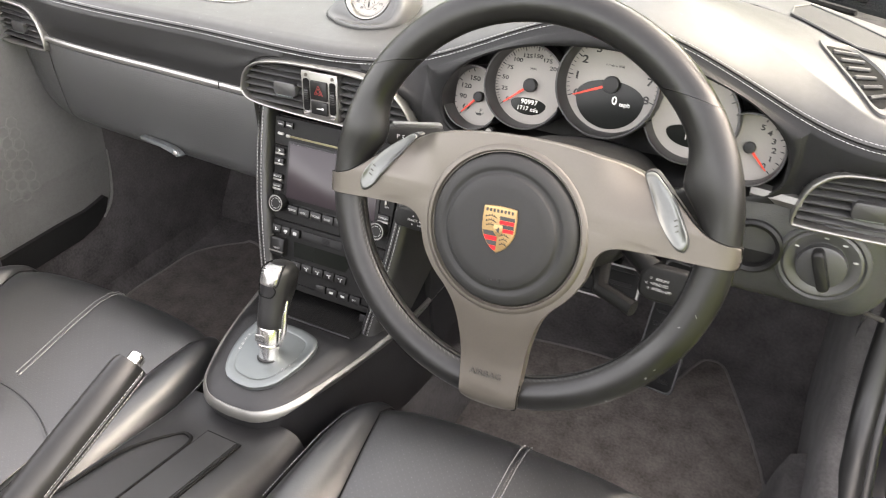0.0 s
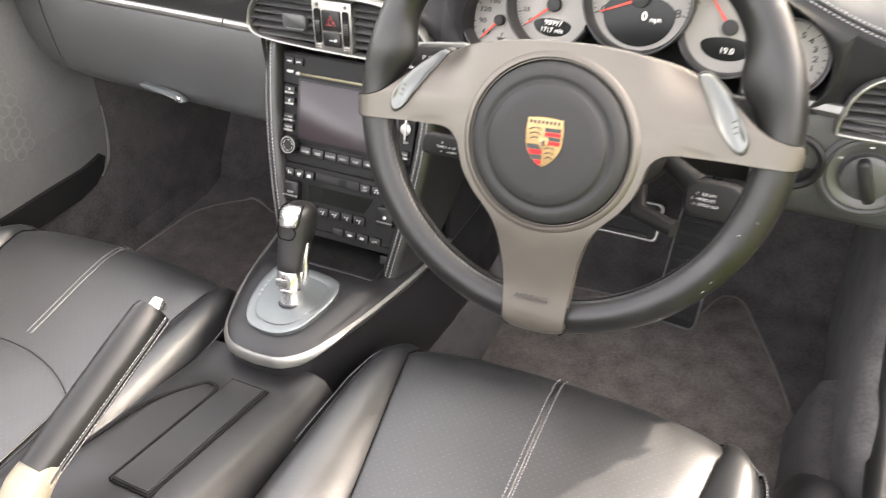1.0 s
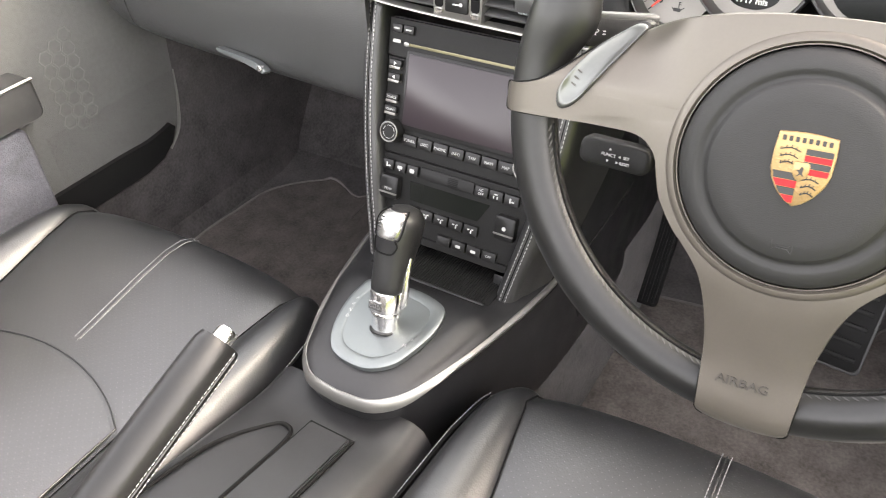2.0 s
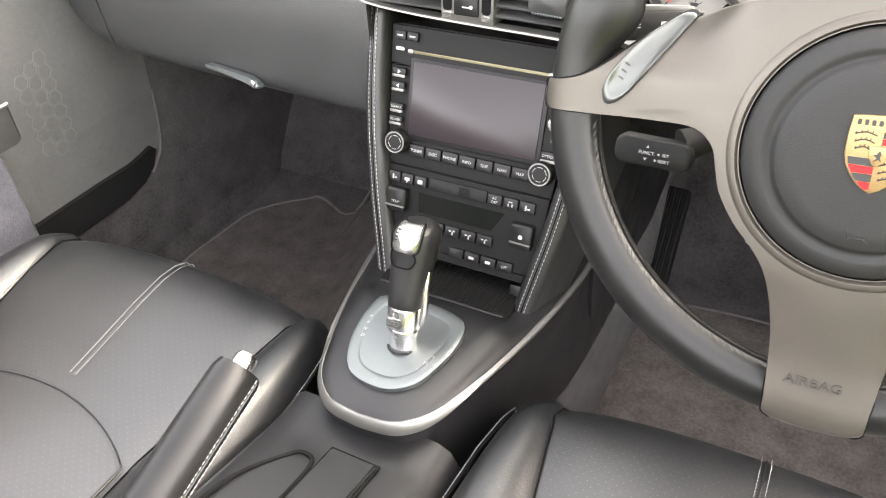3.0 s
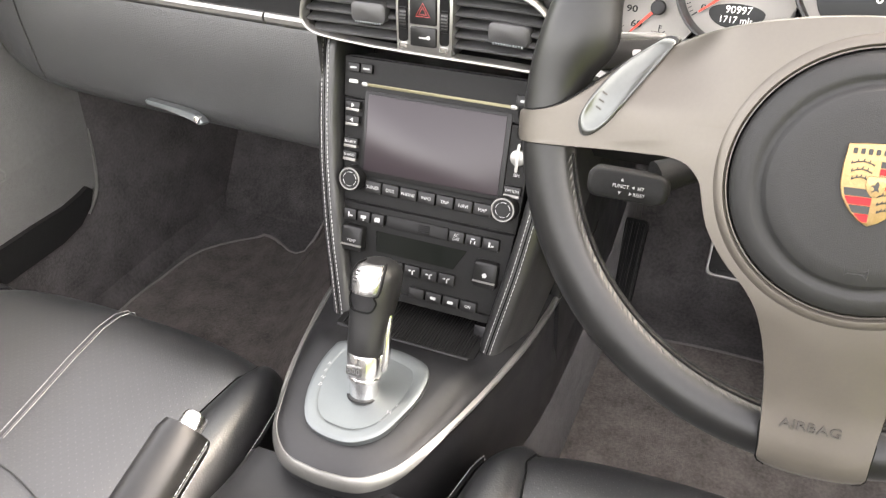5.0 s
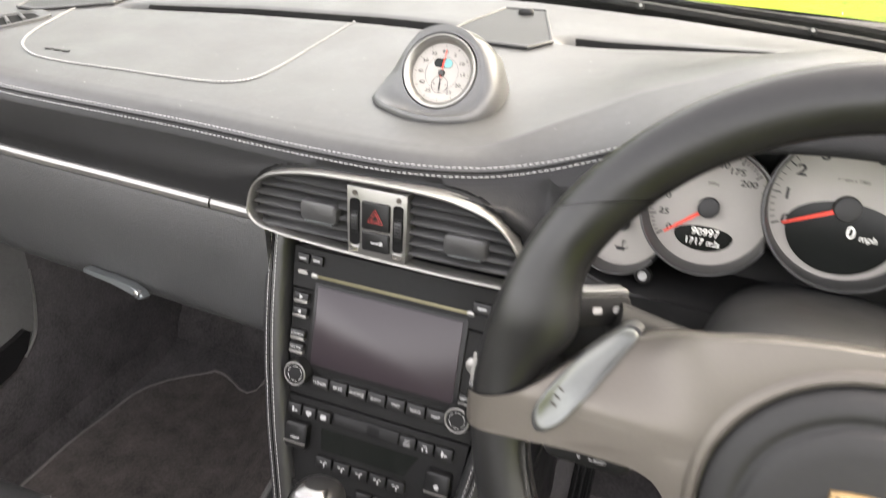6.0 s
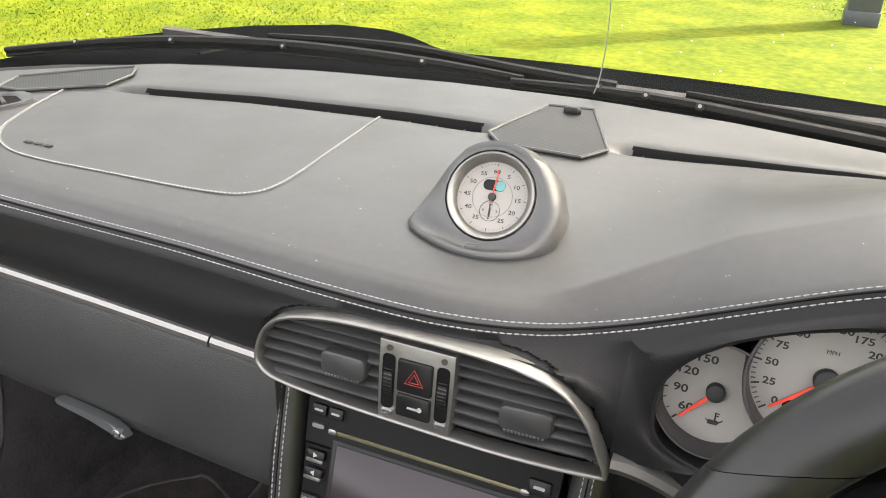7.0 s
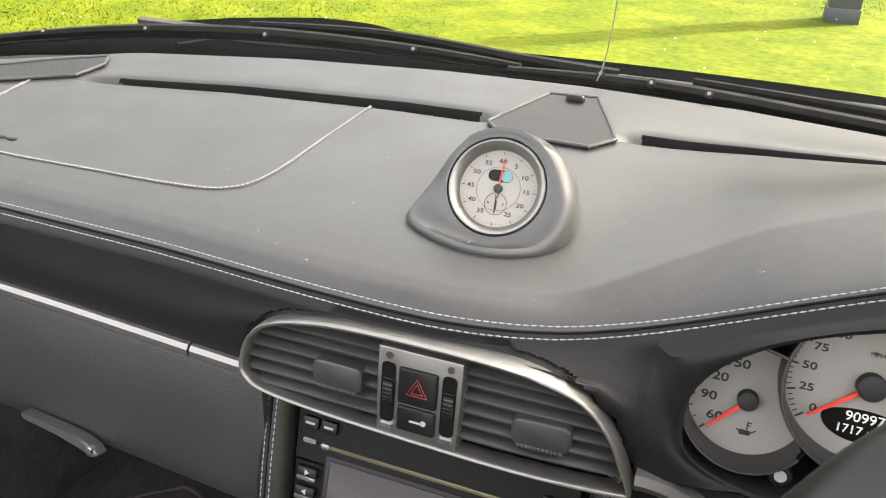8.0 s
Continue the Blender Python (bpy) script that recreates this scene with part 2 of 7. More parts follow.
def spline(pts, n=8, closed=False):
    """A smooth curve through the points (Catmull-Rom)."""
    P = [Vector(p) for p in pts]
    m, out = len(P), []
    for i in range(m if closed else m - 1):
        p0 = P[(i - 1) % m] if closed or i else P[0]
        p1, p2 = P[i], P[(i + 1) % m]
        p3 = P[(i + 2) % m] if closed or i < m - 2 else P[-1]
        for k in range(n):
            t = k / n
            out.append(0.5 * ((2 * p1) + (p2 - p0) * t + (2 * p0 - 5 * p1 + 4 * p2 - p3) * t * t + (3 * p1 - p0 - 3 * p2 + p3) * t ** 3))
    if not closed:
        out.append(P[-1].copy())
    return out


def rrect(w, h, r, n=4, cx=0.0, cy=0.0):
    out = []
    for sx, sy, a in ((1, 1, 0), (-1, 1, 90), (-1, -1, 180), (1, -1, 270)):
        for k in range(n + 1):
            q = radians(a + 90 * k / n)
            out.append((cx + sx * (w / 2 - r) + r * math.cos(q), cy + sy * (h / 2 - r) + r * math.sin(q)))
    return out


def disc(r, n=32, cx=0.0, cy=0.0):
    return [(cx + r * math.cos(k * math.tau / n), cy + r * math.sin(k * math.tau / n)) for k in range(n)]


def slab(outline, z0, z1, bev=0.0, seg=2):
    """A plate with the outline (x, y) from z0 to z1, its upper edge rounded by bev."""
    c = sum((Vector((*p[:2], 0)) for p in outline), Vector()) / len(outline)
    rows = [[Vector((p[0], p[1], z0)) for p in outline]]
    if bev:
        rad = max((Vector((*p[:2], 0)) - c).length for p in outline)
        for k in range(seg + 1):
            q = radians(90 * k / seg)
            f = 1 - bev * (1 - math.cos(q)) / rad
            rows.append([Vector((c.x + (p[0] - c.x) * f, c.y + (p[1] - c.y) * f, z1 - bev + bev * math.sin(q))) for p in outline])
    else:
        rows.append([Vector((p[0], p[1], z1)) for p in outline])
    return loft(rows, ring=True, cap=True)


def frame_plate(outer, inner, z0, z1, bev=0.0):
    """A flat ring between two outlines of equal length, from z0 up to z1."""
    V = lambda L, z: [Vector((p[0], p[1], z)) for p in L]
    mix = lambda f: [(o[0] * (1 - f) + i[0] * f, o[1] * (1 - f) + i[1] * f) for o, i in zip(outer, inner)]
    rows = [V(outer, z0)]
    if bev:
        rows += [V(outer, z1 - bev), V(mix(0.12), z1 - bev * 0.3), V(mix(0.3), z1), V(mix(0.7), z1), V(mix(0.9), z1 - bev * 0.3), V(inner, z1 - bev)]
    else:
        rows += [V(outer, z1), V(inner, z1)]
    rows += [V(inner, z0)]
    return loft(rows, ring=True, loop=True)


def boxm(sx, sy, sz, bev=0.0, at=(0, 0, 0), seg=2):
    bm = bmesh.new()
    bmesh.ops.create_cube(bm, size=1.0)
    for v in bm.verts:
        v.co = Vector((v.co.x * sx + at[0], v.co.y * sy + at[1], v.co.z * sz + at[2]))
    if bev:
        bmesh.ops.bevel(bm, geom=bm.edges[:], offset=bev, segments=seg, affect="EDGES", profile=0.5)
    return bm


def join(*bms):
    out = bmesh.new()
    for b in bms:
        me = bpy.data.meshes.new("tmp")
        b.to_mesh(me)
        b.free()
        out.from_mesh(me)
        bpy.data.meshes.remove(me)
    return out


def moved(bm, m):
    bm.transform(m)
    return bm


def lettering(text, size, m, mat, parent, name="lettering", label="", depth=0.0003, align="CENTER", bold=0.0):
    cu = bpy.data.curves.new("t", "FONT")
    cu.body, cu.size, cu.extrude, cu.align_x, cu.align_y = text, size, depth, align, "CENTER"
    cu.resolution_u, cu.offset = 3, bold * size
    o = bpy.data.objects.new("t", cu)
    scene.collection.objects.link(o)
    bpy.context.view_layer.update()
    me = bpy.data.meshes.new_from_object(o.evaluated_get(bpy.context.evaluated_depsgraph_get()))
    bpy.data.objects.remove(o)
    bpy.data.curves.remove(cu)
    bm = bmesh.new()
    bm.from_mesh(me)
    bpy.data.meshes.remove(me)
    bm.transform(m)
    return part(name, bm, mat, parent, label, smooth=0)


def stitches(path, gap=0.0042, length=0.003, r=0.00045, lean=None):
    """Single thread stitches along a path."""
    pts = [Vector(p) for p in path]
    bm = bmesh.new()
    d, nxt = 0.0, 0.0
    for a, b in zip(pts, pts[1:]):
        L = (b - a).length
        if L < 1e-9:
            continue
        t = (b - a) / L
        while nxt <= d + L:
            c = a + t * (nxt - d)
            w = (t + Vector(lean) if lean else t).normalized()
            s = w.orthogonal().normalized()
            u = w.cross(s)
            ring = [[bm.verts.new(c + w * q * length / 2 + (s * math.cos(k * math.tau / 4) + u * math.sin(k * math.tau / 4)) * r * f) for k in range(4)] for q, f in ((-1, 0.5), (0, 1.1), (1, 0.5))]
            for x, y in zip(ring, ring[1:]):
                for i in range(4):
                    bm.faces.new((x[i], x[(i + 1) % 4], y[(i + 1) % 4], y[i]))
            bm.faces.new(ring[0][::-1])
            bm.faces.new(ring[-1])
            nxt += gap
        d += L
    return bm


def basis(origin, right, up):
    """A pose whose x runs to the right, y up along a panel and z out of it."""
    x = Vector(right).normalized()
    y = (Vector(up) - x * x.dot(Vector(up))).normalized()
    z = x.cross(y)
    m = Matrix((x, y, z)).transposed().to_4x4()
    m.translation = origin
    return m


def tab(x, X, Y):
    return float(np.interp(x, X, Y))


def softtab(x, X, Y, w=0.02):
    return sum(tab(x + k * w, X, Y) * g for k, g in ((-2, 0.1), (-1, 0.2), (0, 0.4), (1, 0.2), (2, 0.1)))


def inset(o, d):
    """The outline, drawn in by d."""
    n, res = len(o), []
    for i in range(n):
        a, b, c = Vector(o[i - 1]), Vector(o[i]), Vector(o[(i + 1) % n])
        t = (c - a).normalized()
        res.append((b.x - t.y * d, b.y + t.x * d))
    return res


# ---- dashboard shape ----
WX = 0.335


def hump(x):
    return 0.5 * (1 + math.cos(math.pi * min(1.0, abs(x - WX) / 0.27)))


def edge_y(x):
    return softtab(x, [-0.70, -0.5, -0.4, -0.2, -0.09, 0.0, 0.05, 0.10, 0.16, 0.5, 0.56, 0.62, 0.70], [0.075, 0.038, 0.029, 0.024, 0.015, 0.012, 0.02, 0.042, 0.053, 0.053, 0.042, 0.03, 0.05])


def edge_z(x):
    return 0.847 + 0.078 * hump(x)


def screen_y(x):
    """The foot of the windscreen."""
    return tab(x, [-0.74, -0.64, -0.48, -0.315, -0.15, 0.0, 0.15, 0.29, 0.48, 0.64, 0.74], [0.16, 0.255, 0.345, 0.392, 0.418, 0.424, 0.418, 0.392, 0.345, 0.255, 0.16])


def crease_d(x):
    """How far behind the stitched edge the hood's crease runs."""
    return tab(abs(x - WX), [0.0, 0.08, 0.117, 0.164, 0.192, 0.241, 0.275, 0.31], [0.070, 0.068, 0.066, 0.057, 0.048, 0.026, 0.020, 0.020])


def crest(x):
    """The height of the crease over the plain dashboard top."""
    return tab(abs(x - WX), [0.0, 0.04, 0.079, 0.117, 0.164, 0.192, 0.241, 0.275, 0.30], [0.074, 0.072, 0.063, 0.049, 0.034, 0.0225, 0.008, 0.002, 0.0])


def top_z(x, y):
    d = y - edge_y(x)
    plain = lambda q: tab(q, [0, 0.004, 0.010, 0.022, 0.06, 0.12, 0.2, 0.3, 0.42], [0.847, 0.8525, 0.8560, 0.8592, 0.8635, 0.868, 0.8735, 0.881, 0.886])
    c, dc = crest(x), crease_d(x)
    k = min(1.0, c / 0.008)
    if d < dc:
        u = max(0.0, d / dc)
        ze, zc = edge_z(x), plain(dc) + c
        band = ze + (zc - ze) * (0.18 * (1 - (1 - u) ** 7) + 0.82 * u)
        return (1 - k) * (plain(d) + 0.078 * hump(x) * (1 - u)) + k * band
    return plain(d) + c * k * tab(d - dc, [0, 0.01, 0.04, 0.09, 0.16, 0.25], [1.0, 1.0, 0.92, 0.66, 0.28, 0.0])


def trim_y(x):
    return softtab(x, [-0.70, -0.5, -0.4, -0.3, -0.13, 0.0, 0.13, 0.5, 0.6, 0.7], [0.065, 0.030, 0.022, 0.017, 0.006, 0.001, 0.004, 0.03, 0.03, 0.06])


dash = thing("dashboard", (0, 0.1, 0.78), "black stitched leather dashboard with silver trim strips", "dashboard")
xs = [-0.70 + 1.40 * i / 112 for i in range(113)]
S = [0.33, 0.42, 0.52, 0.62, 0.660, 0.668, 0.672, 0.678, 0.700, 0.710, 0.718, 0.728, 0.742, 0.760, 0.82, 0.91, 1.0]


def slot_depth(x, s):
    """The long demister channels under the windscreen: a sharp front edge, a rolled rear one."""
    ends = min(1.0, max(0.0, (abs(x) - 0.060) / 0.012)) * min(1.0, max(0.0, (0.47 - abs(x)) / 0.03))
    return ends * tab(s, [0.664, 0.668, 0.672, 0.678, 0.700, 0.710, 0.718, 0.728, 0.742, 0.760], [0.0, 0.0008, 0.004, 0.024, 0.027, 0.020, 0.012, 0.0052, 0.0014, 0.0])


rows = []
for x in xs:
    y0, y1, dc = edge_y(x), screen_y(x), crease_d(x)
    ds = [0, 0.0015, 0.004, 0.008, dc * 0.5, dc * 0.75, dc - 0.002, dc, dc + 0.003]
    s0 = (dc + 0.003) / (y1 - y0)
    ds += [(y1 - y0) * (s0 + (0.33 - s0) * f) for f in (0.3, 0.65)]
    rows.append([Vector((x, y0 + d, top_z(x, y0 + d))) for d in ds] + [Vector((x, y0 + (y1 - y0) * s, top_z(x, y0 + (y1 - y0) * s) - slot_depth(x, s))) for s in S])
part("upper_pad", loft(rows), DASH, dash, "black grained leather dashboard top", smooth=40)

# near-black sheets over the channel walls, added as the shade inside them
for sx in (-1, 1):
    rows = []
    for j in range(41):
        x = sx * (0.0715 + 0.374 * j / 40)
        y0, y1 = edge_y(x), screen_y(x)
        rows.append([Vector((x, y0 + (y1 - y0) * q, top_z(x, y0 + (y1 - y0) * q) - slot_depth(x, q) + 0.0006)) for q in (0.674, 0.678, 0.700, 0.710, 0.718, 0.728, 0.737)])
    part("demister_shade", loft(rows), DEEP, dash, "black sheet that deepens the demister channel's shade")

# poses and outlines of the three vents
VM = basis((0, -0.001, 0.804), (1, 0, 0), (0, 0.12, 1))
vo = [(-0.124, -0.010), (-0.118, 0.010), (-0.102, 0.0235), (-0.07, 0.031), (-0.03, 0.0335), (0.03, 0.0335), (0.068, 0.0305), (0.094, 0.0225), (0.111, 0.006), (0.121, -0.014), (0.1275, -0.031), (0.12, -0.0345), (0.06, -0.0345), (0.0, -0.0335), (-0.06, -0.0315), (-0.105, -0.0275), (-0.120, -0.0205)]
RV = basis((0.61, 0.031, 0.787), (1, 0.08, 0), (0, 0.10, 1))
ro = [(-0.068, -0.026), (-0.062, 0.004), (-0.050, 0.022), (-0.032, 0.0315), (0.0, 0.034), (0.050, 0.033), (0.058, 0.028), (0.062, -0.028), (0.055, -0.034), (0.0, -0.0335), (-0.055, -0.0315)]
LV = basis((-0.61, trim_y(-0.61) - 0.006, 0.792), (1, -0.12, 0), (0, 0.10, 1))
lo = [(-x, y) for x, y in ro]


def bend(p):
    """The centre vent's end on the driver's side sweeps back."""
    k = 2.2 * max(0.0, p.x - 0.04) ** 2 if p.x < 0.14 else 0.0
    return Vector((p.x, p.y + k, p.z - 0.6 * k))


def hole(outline, d=0.0028):
    o = [(p.x, p.y) for p in spline([(x, y, 0) for x, y in outline], 4, closed=True)]
    area = sum(a[0] * b[1] - b[0] * a[1] for a, b in zip(o, o[1:] + o[:1]))
    return inset(o, d if area > 0 else -d)


holes = [(VM.inverted(), hole(vo), 0.045), (RV.inverted(), hole(ro), 0.045), (LV.inverted(), hole(lo), 0.045), (VM.inverted(), hole(vo, -0.003), 0.003), (RV.inverted(), hole(ro, -0.002), 0.002), (LV.inverted(), hole(lo, -0.002), 0.002)]


def duct_room(p):
    """Sinks the leather behind the openings of the vents."""
    for m, o, sink in holes:
        k = 2.2 * max(0.0, p.x - 0.04) ** 2 if p.x < 0.14 else 0.0
        q = m @ Vector((p.x, p.y - k, p.z + 0.6 * k))
        x, y = q.x, q.y
        odd = False
        for (x0, y0), (x1, y1) in zip(o, o[1:] + o[:1]):
            if (y0 > y) != (y1 > y) and x < x0 + (x1 - x0) * (y - y0) / (y1 - y0):
                odd = not odd
        if odd:
            return p + Vector((0, sink, 0))
    return p


def face_col(x, t, low):
    """The dashboard's face at x, from the stitched edge down to the trim."""
    y, z = edge_y(x), edge_z(x)
    roll = [Vector((x, y, z)), Vector((x, y - 0.0022, z - 0.0012)), Vector((x, y - 0.005, z - 0.0038)), Vector((x, y - 0.0075, z - 0.009))]
    zt = tab(x, [-0.17, -0.12, -0.06, 0.06, 0.10, 0.115, 0.13, 0.15], [0.792, 0.812, 0.828, 0.830, 0.826, 0.816, 0.802, 0.792])
    k = 2.2 * max(0.0, x - 0.04) ** 2 if x < 0.14 else 0.0
    t, zt = t + k, zt - 0.6 * k
    wv = min(1.0, max(0.0, (zt - 0.785) / 0.03))
    c = Vector((x, t, zt))
    a = Vector((x, y - 0.009, z - 0.5 * min(0.036, z - zt))).lerp(roll[-1].lerp(c, 0.33), wv)
    b = (a.lerp(c, 0.55) + Vector((0, -0.002, 0))).lerp(roll[-1].lerp(c, 0.66) + Vector((0, -0.001, 0)), wv)
    fine = spline([roll[-1], a, b, c, Vector((x, t, low))], 6)
    return roll[:-1] + fine


FX = 0.1260
cols = [-0.70 + 0.02 * i for i in range(28)] + [-0.1425 + 0.0025 * i for i in range(110)]
cols = sorted(set([q for q in cols if q < FX - 0.001] + [-0.70 + 0.004 * i for i in range(40)])) + [FX]
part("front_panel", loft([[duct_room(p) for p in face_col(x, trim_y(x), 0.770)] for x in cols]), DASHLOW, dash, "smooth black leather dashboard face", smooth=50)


def opening(a, grow=0.0):
    """The instrument opening, by angle round it."""
    c, s = math.cos(a), math.sin(a)
    e = 1.0 if s > 0 else 0.55
    up = 0.088 if s > 0 else 0.052
    return (WX + 0.003 + (0.192 + grow) * math.copysign(abs(c) ** e, c), 0.812 + (up + grow) * math.copysign(abs(s) ** e, s))


def lip_y(a):
    return 0.031 + 0.006 * max(0.0, math.sin(a)) ** 0.8


def hood_row(outer, a):
    ox, oz = opening(a)
    lip = Vector((ox, lip_y(a), oz))
    start = outer[-1]
    mid = start.lerp(lip, 0.5) + Vector((0, -0.003, 0))
    return outer + [start.lerp(mid, 0.35) + Vector((0, -0.0008, 0)), start.lerp(mid, 0.7) + Vector((0, -0.0006, 0)), mid, mid.lerp(lip, 0.5) + Vector((0, -0.0010, 0)), mid.lerp(lip, 0.85), lip]


rows = []
left, right_c = face_col(FX, trim_y(FX), 0.770)[3:], face_col(0.54, trim_y(0.54) + 0.005, 0.770)[3:]
for k, p in enumerate(left[::-1]):
    q = Vector((p.x + 0.0015, p.y, p.z))
    rows.append(hood_row([p, p.lerp(q, 0.3), p.lerp(q, 0.6), q], math.pi * (1.28 - 0.36 * k / (len(left) - 1))))
for k in range(49):
    f = k / 48
    x = FX + (0.54 - FX) * f
    rows.append(hood_row(face_col(x, 0.0, 0.77)[:4], math.pi * (0.91 - 0.82 * f)))
for k, p in enumerate(right_c):
    q = Vector((p.x - 0.0015, p.y, p.z))
    rows.append(hood_row([p, p.lerp(q, 0.3), p.lerp(q, 0.6), q], math.pi * (0.08 - 0.36 * k / (len(right_c) - 1))))
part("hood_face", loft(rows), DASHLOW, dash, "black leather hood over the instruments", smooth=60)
rows = []
for dy, g, blend in ((-0.0005, 0.0008, 0.0), (0.0008, -0.0014, 0.0), (0.006, -0.0025, 0.05), (0.02, -0.003, 0.4), (0.0, -0.004, 0.9), (0.0, -0.005, 1.0)):
    row = []
    for k in range(64):
        q = k * math.tau / 64
        x, z = opening(q, g)
        back = (0.095 if blend < 1 else 0.108) + 0.34 * (z - 0.812)
        row.append(Vector((x, (lip_y(q) + dy) * (1 - blend) + back * blend, z)))
    rows.append(row)
bm = loft(rows, ring=True)
bm.faces.new([v for v in bm.verts][-64:])
part("instrument_recess", bm, RECESS, dash, "matt black instrument recess")

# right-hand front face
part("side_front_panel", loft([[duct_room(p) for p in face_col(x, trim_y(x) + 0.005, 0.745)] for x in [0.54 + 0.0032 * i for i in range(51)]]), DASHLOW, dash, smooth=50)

# stitched double seam along the edge
for off, nm in ((0.0015, "upper_stitching"), (-0.0085, "lower_stitching")):
    line = []
    for x in [-0.66 + 1.33 * i / 200 for i in range(201)]:
        if off > 0:
            y = edge_y(x) + off
            line.append((x, y, top_z(x, y) + 0.0003))
        else:
            line.append((x, edge_y(x) - 0.0043, edge_z(x) - 0.0030))
    tagged(part(nm, stitches(line, 0.0046, 0.0037, 0.00046), THREAD, dash, "light grey thread stitching"), kind="stuff")
line = [(x, edge_y(x) - 0.0013, edge_z(x) - 0.0006) for x in [-0.68 + 1.37 * i / 120 for i in range(121)]]
part("edge_piping", tube(line, 0.0008, 6), DEEP, dash)

# silver trim strips
for a, b in ((-0.545, -0.174), (-0.172, -0.118)):
    rows = []
    for i in range(25):
        x = a + (b - a) * i / 24
        t = trim_y(x)
        rows.append([Vector((x, t + 0.004, 0.7865)), Vector((x, t - 0.003, 0.786)), Vector((x, t - 0.0055, 0.783)), Vector((x, t - 0.0055, 0.779)), Vector((x, t - 0.003, 0.776)), Vector((x, t + 0.004, 0.7755))])
    part("trim_strip", loft(rows, ring=True, cap=True), SILVER, dash, "satin silver trim strip")
rows = []
for i in range(9):
    x = 0.128 + 0.05 * i / 8
    y = 0.014 + 0.012 * i / 8
    z = 0.768 - 0.022 * (i / 8) ** 1.5
    rows.append([Vector((x, y + 0.01, z + 0.006)), Vector((x, y, z + 0.005)), Vector((x, y - 0.003, z)), Vector((x, y, z - 0.006)), Vector((x, y + 0.01, z - 0.007))])
part("trim_strip", loft(rows, ring=True, cap=True), SILVER, dash, "short silver trim beside the centre vent")
rows = []
for i in range(9):
    x = 0.500 + 0.05 * i / 8
    y = 0.035 - 0.006 * i / 8
    rows.append([Vector((x, y + 0.01, 0.783)), Vector((x, y, 0.782)), Vector((x, y - 0.003, 0.776)), Vector((x, y, 0.769)), Vector((x, y + 0.01, 0.768))])
part("trim_strip", loft(rows, ring=True, cap=True), SILVER, dash, "short silver trim beside the side vent")

# glove box lid and lower dashboard
def low_profile(x):
    t = trim_y(x) + 0.001
    return [Vector((x, t + 0.01, 0.7745)), Vector((x, t - 0.001, 0.7735)), Vector((x, t - 0.003, 0.768)), Vector((x, t - 0.004, 0.73)), Vector((x, t - 0.002, 0.69)), Vector((x, t + 0.0, 0.665)), Vector((x, t + 0.003, 0.650)), Vector((x, t + 0.011, 0.640)), Vector((x, t + 0.028, 0.634)), Vector((x, t + 0.10, 0.640)), Vector((x, t + 0.16, 0.66))]


glove = thing("glove_box", (-0.33, 0.03, 0.70), "closed black glove box lid under the dashboard", "glove box")
part("lid", thick(loft([low_profile(-0.548 + 0.432 * i / 40) for i in range(41)]), 0.006), GLOVE, glove)
M = basis((-0.318, trim_y(-0.318) - 0.006, 0.657), (1, -0.03, 0), (0, 0.25, 1))
h = part("handle", moved(slab([(-0.042, 0.007), (-0.040, 0.009), (0.0, 0.007), (0.024, 0.0045), (0.036, 0.0), (0.041, -0.005), (0.038, -0.008), (0.026, -0.0045), (0.0, 0.0005), (-0.040, 0.0045)], -0.004, 0.007, 0.004, 3), M), PLATE, glove, "satin silver pull handle")
part("lock", moved(slab(disc(0.004, 16, 0.033, -0.0025), 0.002, 0.0085, 0.001), M), CHROME, h, "small chrome lock barrel")
side = thing("dashboard_end_panel", (-0.62, 0.05, 0.70), "black end panel of the lower dashboard", "dash panel")
part("panel", thick(loft([[p + Vector((0, 0.03 * (i / 12) ** 2, 0.03 * (i / 12) ** 2 if p.z < 0.70 else 0)) for p in low_profile(-0.552 - 0.14 * i / 12)] for i in range(13)]), 0.006), GLOVE, side)

# right lower dashboard, with the light switch
right_low = thing("driver_lower_dash_panel", (0.58, 0.05, 0.70), "black lower dashboard panel below the side vent", "dash panel")
rows = []
for i in range(19):
    x = 0.475 + 0.195 * i / 18
    e = max(0.0, (x - 0.62) / 0.05)
    t = 0.036 + 0.06 * e * e
    lift = 0.03 * e * e
    rows.append([Vector((x, t + 0.03, 0.772)), Vector((x, t, 0.770)), Vector((x, t - 0.003, 0.765)), Vector((x, t - 0.002, 0.72)), Vector((x, t + 0.0, 0.68)), Vector((x, t + 0.006, 0.655 + lift)), Vector((x, t + 0.02, 0.640 + lift)), Vector((x, t + 0.045, 0.634 + lift)), Vector((x, t + 0.14, 0.64 + lift))])
part("panel", thick(loft(rows), 0.006), GLOVE, right_low)
part("edge_strip", tube([(0.6405, 0.078, 0.635), (0.657, 0.065, 0.641)], 0.0028, 8), SILVER, right_low, "thin silver edge strip")
knee = thing("knee_panel", (0.3, 0.05, 0.72), "black knee panel under the instruments", "dash panel")
rows = []
for i in range(25):
    x = 0.100 + 0.377 * i / 24
    rows.append([Vector((x, 0.03, 0.765)), Vector((x, 0.028, 0.74)), Vector((x, 0.045, 0.69)), Vector((x, 0.075, 0.655)), Vector((x, 0.16, 0.64)), Vector((x, 0.40, 0.62))])
part("panel", thick(loft(rows), 0.006), PLASTIC, knee)

